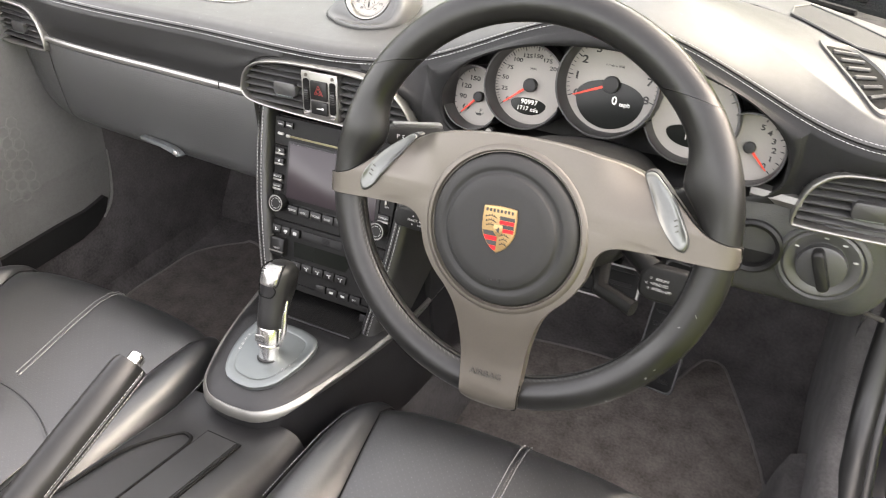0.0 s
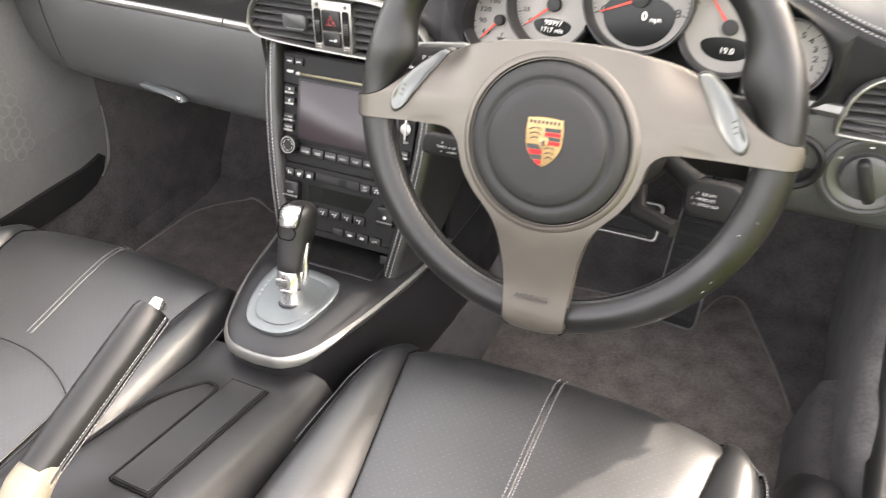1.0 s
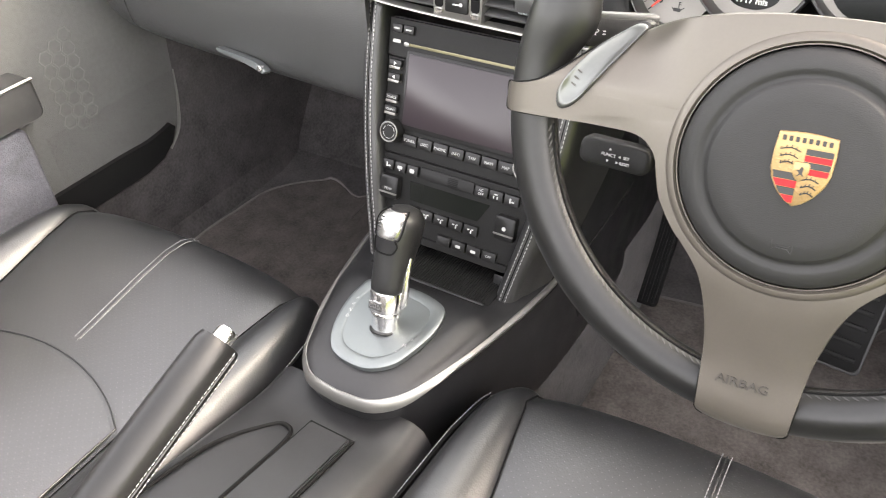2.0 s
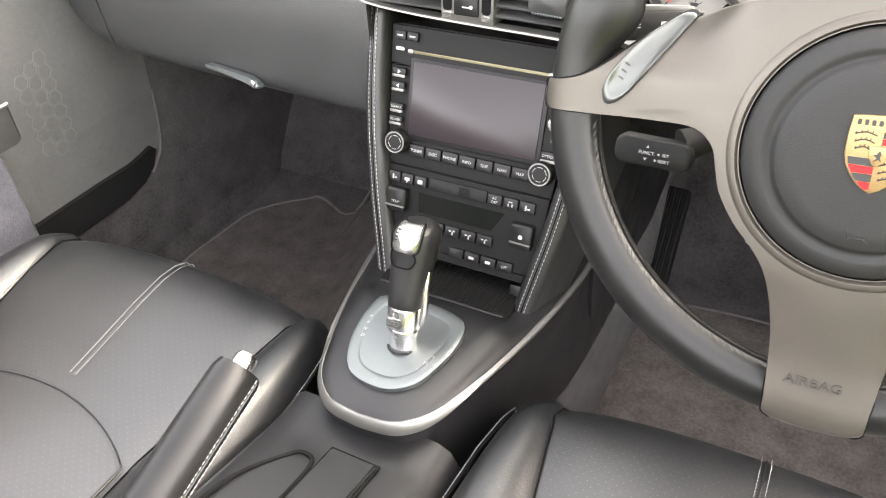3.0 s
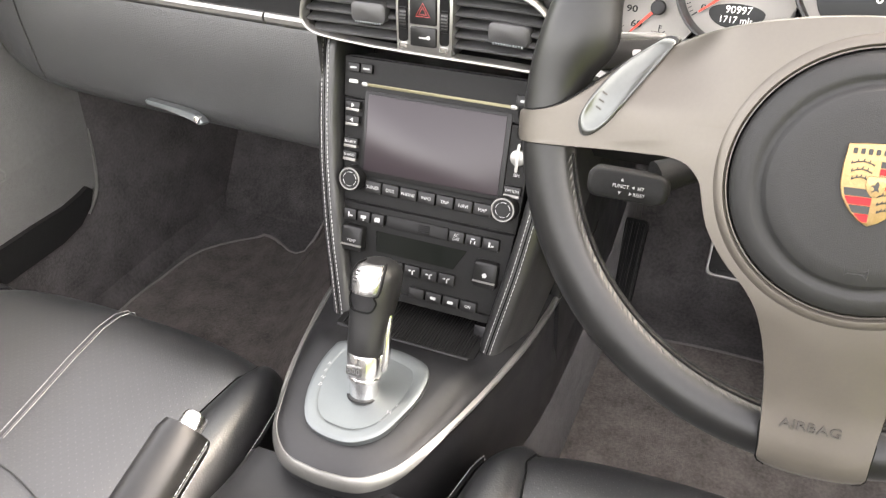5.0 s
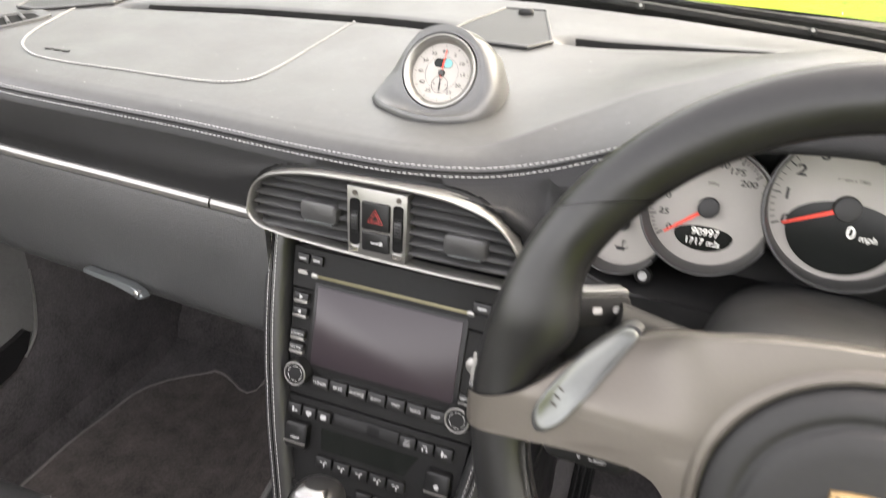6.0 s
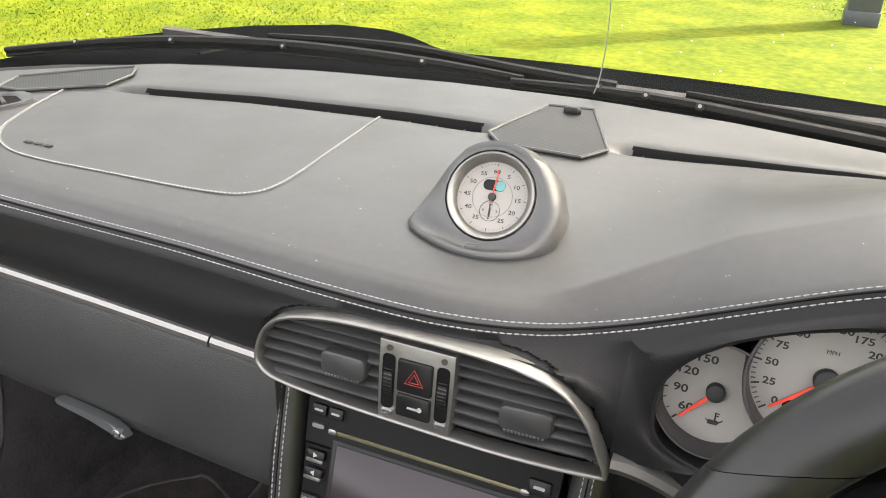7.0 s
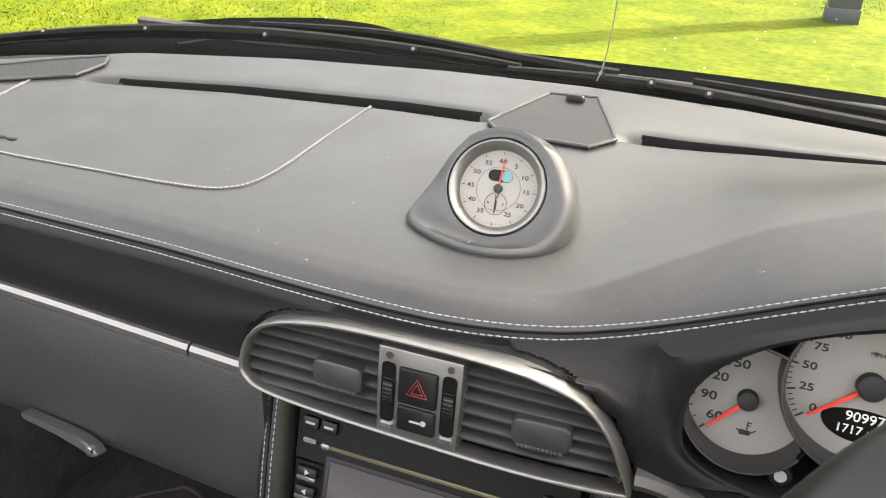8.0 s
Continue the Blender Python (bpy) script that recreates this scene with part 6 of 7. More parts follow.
def vent_box(name, label, m, outer, slat_x, slat_v, levers, inset_by=0.0038):
    v = thing(name, m.translation, label, "air vent", group="air vents")
    o = [(p.x, p.y) for p in spline([(x, y, 0) for x, y in outer], 4, closed=True)]
    area = sum(a[0] * b[1] - b[0] * a[1] for a, b in zip(o, o[1:] + o[:1]))
    i = inset(o, inset_by if area > 0 else -inset_by)
    part("bezel", bent(moved(frame_plate(o, i, -0.010, 0.0065, 0.0035), m)), SILVER, v, "satin silver vent bezel", smooth=60)
    cx, cy = sum(p[0] for p in o) / len(o), sum(p[1] for p in o) / len(o)
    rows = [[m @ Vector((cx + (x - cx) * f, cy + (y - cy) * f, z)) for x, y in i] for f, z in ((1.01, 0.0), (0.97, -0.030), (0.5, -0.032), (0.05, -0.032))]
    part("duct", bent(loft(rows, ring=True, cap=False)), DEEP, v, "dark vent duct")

    def span(y, a, b):
        """Where the line at height y lies inside the opening."""
        xs_ = [p[0] + (q[0] - p[0]) * (y - p[1]) / (q[1] - p[1]) for p, q in zip(i, i[1:] + i[:1]) if (p[1] - y) * (q[1] - y) < 0]
        return (max(a, min(xs_)), min(b, max(xs_))) if len(xs_) > 1 else (a, b)

    for a, b in slat_x:
        for y in slat_v:
            p, q = span(y, a, b)
            rows = []
            for j in range(7):
                x = p - 0.002 + (q - p + 0.004) * j / 6
                rows.append([m @ (Vector((x, y, -0.008)) + Vector((0, math.cos(0.31) * u - math.sin(0.31) * w, math.sin(0.31) * u + math.cos(0.31) * w))) for u, w in ((-0.0014, -0.008), (-0.0014, 0.007), (-0.0008, 0.008), (0.0008, 0.008), (0.0014, 0.007), (0.0014, -0.008))])
            part("slat", bent(loft(rows, ring=True, cap=True)), SLAT, v)
    for x, y in levers:
        lv = part("lever", moved(slab(rrect(0.034, 0.0175, 0.005, 4), -0.004, 0.005, 0.002), m @ pose(x, y, 0.0)) if x < 0.04 or x > 0.14 else bent(moved(slab(rrect(0.034, 0.0175, 0.005, 4), -0.004, 0.005, 0.002), m @ pose(x, y, 0.0))), SLAT, v, "dark grey direction lever")
        for k in range(11):
            part("knurl", bent(moved(boxm(0.0017, 0.0022, 0.003, 0.0004), m @ pose(x - 0.0120 + 0.0024 * k, y - 0.0086, 0.0036))), PLATE, lv)
    return v


cv = vent_box("air_vent", "silver framed centre air vents with black slats", VM, vo, ((-0.118, -0.026), (0.026, 0.123)), (-0.0215, -0.0125, -0.0035, 0.0055, 0.0145, 0.022), ((-0.054, -0.002), (0.074, -0.006)), 0.0032)
part("centre_block", moved(slab([(-0.0255, -0.0325), (0.0255, -0.0335), (0.0265, 0.0), (0.0265, 0.0275), (-0.0265, 0.0275), (-0.0265, 0.0)], -0.02, 0.0055, 0.001), VM), SILVER, cv, "silver block between the vents")
for x in (-0.0192, 0.0192):
    part("wheel_slot", moved(slab(rrect(0.0088, 0.040, 0.003, 3, x, -0.002), 0.0, 0.0062), VM), DEEP, cv)
    tw = part("thumb_wheel", moved(tube([(x - 0.003, -0.002, -0.012), (x + 0.003, -0.002, -0.012)], 0.0195, 28), VM), GRILLE, cv, "ribbed thumb wheel")
    for k in range(14):
        a = radians(-50 + 100 * k / 13)
        part("rib", moved(boxm(0.006, 0.0012, 0.0015), VM @ pose(x, -0.002 + 0.0197 * math.sin(a), -0.012 + 0.0197 * math.cos(a), -math.degrees(a), 0, 0)), PLASTIC, tw)
    part("screw", moved(slab(disc(0.0022, 14, x, 0.0225), 0.005, 0.0064), VM), SPOKE, cv)
    part("bright_block", moved(slab(rrect(0.008, 0.004, 0.001, 2, x, -0.0255), 0.004, 0.007), VM), CHROME, cv)
hz = part("hazard_button", moved(slab(rrect(0.0245, 0.0235, 0.0015, 3, 0, 0.0055), 0.0, 0.0078, 0.0012), VM), BUTTON, cv, "black hazard light button with red triangle")
for s in (0.0075, 0.0042):
    pts = [(s * math.cos(radians(90 + 120 * k)), 0.0045 + s * math.sin(radians(90 + 120 * k))) for k in range(3)]
    part("triangle", tube([VM @ Vector((x, y, 0.0079)) for x, y in pts], 0.0005, 5, closed=True), REDPRINT, hz)
lk = part("lock_button", moved(slab(rrect(0.0245, 0.0165, 0.0015, 3, 0, -0.0165), 0.0, 0.0074, 0.0012), VM), BUTTON, cv, "black door lock button")
part("key_mark", moved(slab(rrect(0.0085, 0.0013, 0.0004, 2, 0.0005, -0.017), 0.0073, 0.0078), VM), WHITE, lk)
part("key_mark", moved(slab(disc(0.0018, 12, 0.005, -0.0165), 0.0073, 0.0078), VM), WHITE, lk)
rv = vent_box("air_vent", "silver framed side air vent with black slats", RV, ro, ((-0.06, 0.06),), (-0.021, -0.012, -0.003, 0.006, 0.015, 0.022), ((0.0, -0.003),))
vent_box("air_vent", "silver framed passenger side air vent with black slats", LV, lo, ((-0.06, 0.06),), (-0.021, -0.012, -0.003, 0.006, 0.015, 0.022), ((0.0, -0.003),))

part("wheel_slot", bent(moved(slab(rrect(0.0085, 0.040, 0.003, 3, 0.0560, -0.003), -0.004, 0.0030), RV)), DEEP, rv)
tw = part("thumb_wheel", bent(moved(tube([(0.0532, -0.003, -0.0145), (0.0588, -0.003, -0.0145)], 0.0195, 28), RV)), GRILLE, rv, "ribbed thumb wheel")
for k in range(14):
    a = radians(-50 + 100 * k / 13)
    part("rib", bent(moved(boxm(0.0056, 0.0012, 0.0015), RV @ pose(0.0560, -0.003 + 0.0197 * math.sin(a), -0.0145 + 0.0197 * math.cos(a), -math.degrees(a), 0, 0))), PLASTIC, tw)

# ---- light switch and ignition ----
ls = thing("light_switch", (0.582, 0.03, 0.709), "round black rotary light switch", "switch")
LM = basis((0.583, 0.033, 0.714), (1, 0, 0), (0, 0.06, 1))
for nm, prof, mt in (("ring", [(0.0455, -0.006), (0.0455, 0.003), (0.0435, 0.005), (0.041, 0.0055), (0.0388, 0.0035), (0.0386, 0.0)], GLOVE), ("dial", [(0.0385, 0.001), (0.0385, 0.004), (0.036, 0.0055), (0.026, 0.004), (0.025, 0.003), (0.0005, 0.003)], PODM), ("knob", [(0.024, 0.003), (0.0235, 0.011), (0.021, 0.0125), (0.0005, 0.0125)], GLOVE)):
    part(nm, loft([[LM @ Vector((r * math.cos(k * math.tau / 48), r * math.sin(k * math.tau / 48), z)) for k in range(48)] for r, z in prof], ring=True, cap=(nm != "ring")), mt, ls)
part("grip", moved(slab(rrect(0.012, 0.046, 0.005, 4), 0.008, 0.024, 0.004, 3), LM @ pose(0, 0, 0, 0, 0, 20)), BUTTON, ls, "black turning grip")
for a in (95, 60, 20, 150):
    part("mark", moved(slab(rrect(0.0045, 0.0016, 0.0006, 2), 0.0048, 0.0056), LM @ pose(0.031 * math.cos(radians(a)), 0.031 * math.sin(radians(a)), 0)), WHITE, ls)
ig = thing("ignition_lock", (0.525, 0.03, 0.716), "round black ignition lock surround", "ignition lock")
IM = basis((0.514, 0.031, 0.716), (1, 0, 0), (0, 0.06, 1))
part("ring", loft([[IM @ Vector((r * math.cos(k * math.tau / 40), r * math.sin(k * math.tau / 40), z)) for k in range(40)] for r, z in ((0.031, -0.004), (0.031, 0.004), (0.028, 0.006), (0.024, 0.004), (0.022, -0.010), (0.0005, -0.012))], ring=True, cap=True), BUTTON, ig)

# ---- centre stack ----
FM = basis((0, -0.012, 0.65), (1, 0, 0), (0, math.sin(radians(20)), math.cos(radians(20))))
SLOTLIP = material("disc_slot_lip", (0.16, 0.145, 0.085), 0.4, metal=0.5, spot=0.1, scale=80)
stack = thing("infotainment_unit", FM.translation, "black infotainment unit with screen and button rows", "infotainment")
part("housing", moved(slab([(-0.083, -0.128), (0.083, -0.128), (0.0985, 0.104), (-0.0985, 0.104)], -0.10, -0.004), FM), PLASTIC, stack)
part("fascia", moved(slab([(-0.0915, -0.036), (0.0915, -0.036), (0.0975, 0.064), (-0.0975, 0.064)], -0.006, 0.0, 0.0015), FM), PLASTIC, stack, "matt black fascia")
part("top_fascia", moved(slab([(-0.0975, 0.066), (0.0975, 0.066), (0.099, 0.103), (-0.099, 0.103)], -0.006, 0.0015, 0.0015), FM), PLASTIC, stack)
part("screen_frame", moved(slab(rrect(0.149, 0.0815, 0.002, 2, 0, 0.0325), -0.004, 0.0022, 0.001), FM), BUTTON, stack, "black screen surround")
part("screen", moved(slab(rrect(0.140, 0.0735, 0.001, 2, 0, 0.0335), 0.0, 0.0030, 0.0004), FM), SCREEN, stack, "dark switched-off screen")
part("disc_slot", moved(slab(rrect(0.146, 0.0026, 0.001, 2, 0, 0.079), 0.0, 0.0026, 0.0006), FM), SLOTLIP, stack, "pale disc slot lip")
for x in (-0.075, 0.075):
    part("slot_end", moved(slab(rrect(0.007, 0.0045, 0.002, 3, x, 0.079), 0.0, 0.0034, 0.0008), FM), SILVER, stack)


def key(parent, x, y, w, h, text="", size=0.0042, bar=False, mark=None, z=0.0045):
    b = part("button", moved(slab(rrect(w - 0.0012, h - 0.0012, 0.0012, 2, x, y), 0.0, z, 0.0010), FM), BUTTON, parent)
    if text:
        lettering(text, size, FM @ pose(x, y, z + 0.0001), WHITE, b, depth=0.0001)
    if bar:
        part("silver_bar", moved(slab(rrect(w - 0.002, 0.0028, 0.001, 2, x, y - h * 0.5), 0.0, z + 0.0005, 0.0006), FM), SILVER, b)
    for mx, my, mw, mh in mark or ():
        part("symbol", moved(slab(rrect(mw, mh, min(mw, mh) * 0.3, 2, x + mx, y + my), z - 0.0005, z + 0.0003), FM), WHITE, b)
    return b


key(stack, -0.0875, 0.0935, 0.0135, 0.010, mark=((0, 0, 0.007, 0.0016),))
key(stack, -0.0735, 0.0935, 0.0135, 0.010, mark=((0, 0, 0.007, 0.0016),))
part("eject_bar", moved(slab(rrect(0.010, 0.0034, 0.0012, 2, -0.087, 0.0805), 0.0, 0.0032), FM), SILVER, stack)
key(stack, 0.0845, 0.0855, 0.0175, 0.0115, mark=((0, 0, 0.008, 0.0022),))
for y, t in ((0.058, ""), (0.044, ""), (0.0225, "SOURCE"), (0.0095, "SOUND")):
    k = key(stack, -0.0855, y, 0.0165, 0.0085, t, 0.0033, bar=True)
    if not t:
        sg = 1 if y > 0.05 else -1
        part("arrow", moved(slab([(-0.0013 * sg, 0.0022), (-0.0013 * sg, -0.0022), (0.002 * sg, 0)][::sg], 0.0040, 0.0048), FM @ pose(-0.0855, y, 0)), WHITE, k)
part("sim_cover", moved(slab(disc(0.0075, 24, 0.0845, 0.035), 0, 0.0035, 0.001), FM), SILVER, stack, "round pale card slot cover")
part("sim_tab", moved(slab(rrect(0.0028, 0.026, 0.001, 2, 0.0845, 0.035), 0, 0.0042), FM), SILVER, stack)
lettering("SIM", 0.0042, FM @ pose(0.0845, 0.0185, 0.0003), WHITE, stack, depth=0.0002)
key(stack, 0.0835, 0.0045, 0.0175, 0.0095, "OPTION", 0.0036, bar=True)
for x in (-0.0795, 0.0795):
    kb = part("rotary_knob", loft([[FM @ Vector((x + r * math.cos(k * math.tau / 36), -0.0125 + r * math.sin(k * math.tau / 36), z)) for k in range(36)] for r, z in ((0.0125, -0.002), (0.0122, 0.010), (0.0115, 0.012), (0.0098, 0.0125), (0.0096, 0.0118), (0.0005, 0.0118))], ring=True, cap=True), BUTTON, stack, "round black rotary knob")
    part("knob_ring", moved(frame_plate(disc(0.0112, 36, x, -0.0125), disc(0.0097, 36, x, -0.0125), 0.0110, 0.0130, 0.0005), FM), SILVER, kb, "thin satin ring")
    for k in range(6):
        arc_k = [radians(60 * k + 8 + 44 * j / 4) for j in range(5)]
        part("knob_mark", tube([FM @ Vector((x + 0.0070 * math.cos(q), -0.0125 + 0.0070 * math.sin(q), 0.0119)) for q in arc_k], 0.00032, 4), WHITE, kb)
for i, t in enumerate(("TUNER", "DISC", "PHONE", "INFO", "TRIP", "NAVI", "MAP")):
    key(stack, -0.0575 + 0.0192 * i, -0.0185, 0.0190, 0.0130, t, 0.0044, mark=None)

climate = thing("climate_panel", FM @ Vector((0, -0.08, 0)), "black climate control panel with white symbols", "climate control")
part("panel", moved(slab([(-0.083, -0.128), (0.083, -0.128), (0.0905, -0.038), (-0.0905, -0.038)], -0.008, 0.0, 0.0015), FM), PLASTIC, climate)
sym = {"heat": ((-0.001, 0, 0.0018, 0.005), (0.002, -0.001, 0.003, 0.0016)), "screen": ((0, 0, 0.006, 0.0034), (0, -0.003, 0.0016, 0.0016)), "rear": ((0, 0, 0.006, 0.0045),), "loop": ((0, 0.002, 0.004, 0.0012), (-0.002, -0.0012, 0.0012, 0.003), (0.002, -0.0012, 0.0012, 0.003)), "man": ((-0.002, 0.001, 0.0026, 0.0014), (0.001, -0.001, 0.0014, 0.004), (0.0026, 0.0016, 0.0022, 0.0012))}
for x, s in ((-0.0805, "heat"), (-0.0650, "screen"), (-0.0495, "rear")):
    key(climate, x, -0.050, 0.0153, 0.0125, mark=sym[s])
key(climate, 0.0350, -0.050, 0.0168, 0.0125, "AC\nOFF", 0.0040)
key(climate, 0.0522, -0.050, 0.0168, 0.0125, mark=sym["loop"])
key(climate, 0.0698, -0.050, 0.0178, 0.0125, mark=sym["heat"])
part("strip", moved(slab(rrect(0.066, 0.0125, 0.001, 2, -0.0075, -0.050), 0, 0.0022, 0.0006), FM), PLASTIC, climate)
for i in range(5):
    part("mic_slit", moved(slab(rrect(0.0125, 0.0009, 0.0003, 1, 0.0005, -0.0462 - 0.0019 * i), 0.0015, 0.0026), FM), DEEP, climate)
part("display", moved(slab([(-0.052, -0.0625), (0.046, -0.0625), (0.034, -0.0835), (-0.050, -0.0835)][::-1], -0.002, 0.0012, 0.0005), FM), LCD, climate, "black climate display")
for x, t in ((-0.0745, "TEMP"), (0.0690, "")):
    y = -0.0735 if x < 0 else -0.0795
    rk = part("rocker", moved(slab(rrect(0.0235, 0.026, 0.003, 3, x, y), 0, 0.009, 0.003), FM), BUTTON, climate, "black rocker switch")
    if t:
        lettering(t, 0.0042, FM @ pose(x, y - 0.002, 0.0091), WHITE, rk, depth=0.0001)
    else:
        part("fan_mark", moved(slab(disc(0.0025, 6, x, y), 0.0085, 0.0093), FM), WHITE, rk)
    part("silver_line", moved(slab(rrect(0.0225, 0.0018, 0.0006, 2, x, y - 0.0065), 0.006, 0.0098), FM), SILVER, rk)
for i in range(5):
    key(climate, -0.0445 + 0.0185 * i, -0.0945, 0.0180, 0.0125, mark=sym["man"])
for i in range(4):
    key(climate, -0.0005 + 0.0185 * i, -0.1165, 0.0180, 0.0120, "OFF" if i == 3 else "", 0.0040, mark=None if i == 3 else (((0, 0, 0.006, 0.0030),) if i else ()))

# padded pillars either side of the stack
pil_x = lambda v: softtab(v, [-0.17, -0.135, -0.07, 0.0, 0.05, 0.11, 0.13], [0.0795, 0.0865, 0.1000, 0.1105, 0.1145, 0.1165, 0.1165], 0.012)
for sx in (-1, 1):
    pil = thing("console_pillar", (sx * 0.10, -0.02, 0.49), "black stitched leather pillar beside the centre stack", "console pillar", group="console pillars")
    rows = []
    for i in range(37):
        f = i / 36
        v = 0.126 - 0.299 * f
        e = min(1.0, (f + 0.004) / 0.05, (1.004 - f) / 0.07)
        e = math.sqrt(1 - (1 - e) ** 2)
        dd_ = 1 - 0.86 * f
        prof = ((-0.0125, -0.05 * dd_), (-0.0122, 0.001), (-0.0105, 0.0075), (-0.0065, 0.0118), (-0.001, 0.0136), (0.004, 0.0128), (0.0085, 0.0095), (0.0118, 0.0035), (0.0140, -0.006), (0.0165, -0.022 * (0.3 + 0.7 * dd_)), (0.0205, -0.06 * dd_ - 0.01), (0.026, -0.13 * dd_ - 0.012))
        rows.append([FM @ Vector((sx * (pil_x(v) - (0.003 if sx < 0 else 0.0) + q * (0.55 + 0.45 * e)), v, h if h < 0 else h * e)) for q, h in prof])
    part("padding", loft(rows, ring=True, cap=True), PILLAR, pil, smooth=60)
    for o, h in ((-0.0032, 0.0133), (0.0032, 0.0133)):
        line = [FM @ Vector((sx * (pil_x(v) - (0.003 if sx < 0 else 0.0) + o), v, h + 0.0003 - 0.004 * max(0.0, (-0.15 - v) / 0.018) ** 2)) for v in [0.120 - 0.286 * k / 90 for k in range(91)]]
        tagged(part("pillar_stitching", stitches(line, 0.0046, 0.0034, 0.00055), THREAD, pil, "light grey stitching"), kind="stuff")
    line = [FM @ Vector((sx * (pil_x(v) - (0.003 if sx < 0 else 0.0)), v, 0.0134 - 0.004 * max(0.0, (-0.15 - v) / 0.018) ** 2)) for v in [0.122 - 0.290 * k / 60 for k in range(61)]]
    part("seam", tube(line, 0.0006, 5), DEEP, pil)
nook = thing("storage_nook", (0, -0.05, 0.50), "open storage tray with ribbed rubber floor", "storage tray")
for sx in (-1, 1):
    part("cheek", moved(slab([(sx * 0.062, -0.135), (sx * 0.079, -0.135), (sx * 0.081, -0.160), (sx * 0.062, -0.160)][::sx], -0.09, -0.002, 0.001), FM), PLASTICSOFT, nook)
part("hood", moved(slab([(-0.076, -0.1285), (0.076, -0.1285), (0.078, -0.1205), (-0.078, -0.1205)], -0.05, 0.004, 0.002), FM), PLASTIC, nook)
part("tray_floor", boxm(0.150, 0.090, 0.003, 0.001, (0.0, -0.050, 0.5100)), DEEP, nook)
part("back_wall", boxm(0.15, 0.004, 0.05, 0.001, (0.0, -0.006, 0.530)), DEEP, nook)
part("front_lip", boxm(0.142, 0.004, 0.004, 0.0015, (0.0, -0.0955, 0.5125)), PLASTICSOFT, nook)
for i in range(46):
    part("rib", boxm(0.0013, 0.082, 0.0014, 0, (-0.0675 + 0.0030 * i, -0.052, 0.5121)), RUBBER, nook)

# far-off: frame top of the windscreen, hairline in the glass
def on_glass(x, f):
    return Vector((x * (1 - 0.26 * f), (screen_y(x) + 0.012) * (1 - f) + (0.03 - 0.06 * (x / 0.7) ** 2) * f + 0.02 * math.sin(math.pi * f), 0.878 + (1.215 - 0.04 * (x / 0.7) ** 2 - 0.878) * f))


crack = thing("glass_crack", on_glass(0.01, 0.1), "pale hairline crack in the windscreen", "crack")
part("line", tube([on_glass(0.012 + 0.045 * f ** 0.8, 0.05 + 0.5 * f) - Vector((0, 0.002, 0)) for f in [k / 12 for k in range(13)]], 0.0006, 5), WHITE, crack)

# settled dust and small flecks on the dashboard
drng = random.Random(23)
bm = bmesh.new()
for i in range(260):
    x = drng.uniform(-0.58, 0.45)
    y0, y1 = edge_y(x), screen_y(x)
    y = y0 + (y1 - y0) * drng.uniform(0.02, 0.64)
    if (x / 0.07) ** 2 + ((y - 0.125) / 0.1) ** 2 < 1:
        continue
    c = on_top(x, y, 0.0004)
    r = 0.00025 + 0.0005 * drng.random() ** 3
    q = drng.random() * math.tau
    ring = [bm.verts.new(c + Vector((r * drng.uniform(0.5, 1.4) * math.cos(q + k * math.tau / 5), r * math.sin(q + k * math.tau / 5), 0))) for k in range(5)]
    top = bm.verts.new(c + Vector((0, 0, r * 0.4)))
    for k in range(5):
        bm.faces.new((ring[k], ring[(k + 1) % 5], top))
tagged(part("dust", bm, THREAD, smooth=0), "pale dust flecks lying on the dashboard", "dust", kind="stuff")


# ---- car body outside ----
TREES = material("far_trees", (0.035, 0.055, 0.018), 0.95, spot=0.6, scale=0.5, bump=0.8, bscale=3)
BARK = material("tree_bark", (0.10, 0.075, 0.055), 0.9, spot=0.4, scale=8, bump=0.8, bscale=40)
LEAF = material("tree_leaf", (0.045, 0.085, 0.015), 0.5, spot=0.4, scale=2)
body = thing("black_car", (0, 1.0, 0.2), "black car body with bonnet and raised front wings", "car body")


def body_z(x, y):
    b = tab(y, [0.3, 0.46, 0.60, 0.9, 1.15, 1.4, 1.65, 1.85, 2.0, 2.08], [0.875, 0.868, 0.852, 0.800, 0.748, 0.685, 0.60, 0.50, 0.36, 0.2])
    wing = math.exp(-((abs(x) - 0.72) / 0.12) ** 2) * tab(y, [0.4, 0.7, 1.2, 1.5, 1.8, 2.0], [0.0, 0.02, 0.045, 0.055, 0.03, 0.0])
    fall = max(0.0, abs(x) - 0.76)
    return b + wing - 0.02 * (x / 0.7) ** 2 - 2.4 * fall * fall - (3.0 * max(0, abs(x) - 0.84))


bx = [-0.90 + 1.8 * i / 48 for i in range(49)]
by = [0.46 + 1.62 * i / 30 for i in range(31)]
def skin_row(x):
    s0 = screen_y(max(-0.74, min(0.74, x))) + 0.055
    return [Vector((x, y, body_z(x, y))) for y in [s0 + (2.08 - s0) * k / 30 for k in range(31)]]


part("front_skin", loft([skin_row(x) for x in bx]), BONNET, body, "glossy black bonnet and wings", smooth=60)
for sx in (-1, 1):
    part("bonnet_gap", tube([(sx * (0.56 + 0.03 * (y - 0.5)), y, body_z(sx * (0.56 + 0.03 * (y - 0.5)), y) + 0.0005) for y in [0.5 + 1.4 * i / 20 for i in range(21)]], 0.003, 6), DEEP, body)
    part("side_skin", thick(loft([[Vector((sx * 0.86, y, z)) for z in (0.12, 0.5 * h + 0.06, h)] for y, h in (((-1.3 if sx < 0 else 0.30), 0.62), (0.8, 0.60), (1.2, 0.55), (1.5, 0.48), (1.75, 0.38), (1.95, 0.2))]), 0.01), PAINT, body)
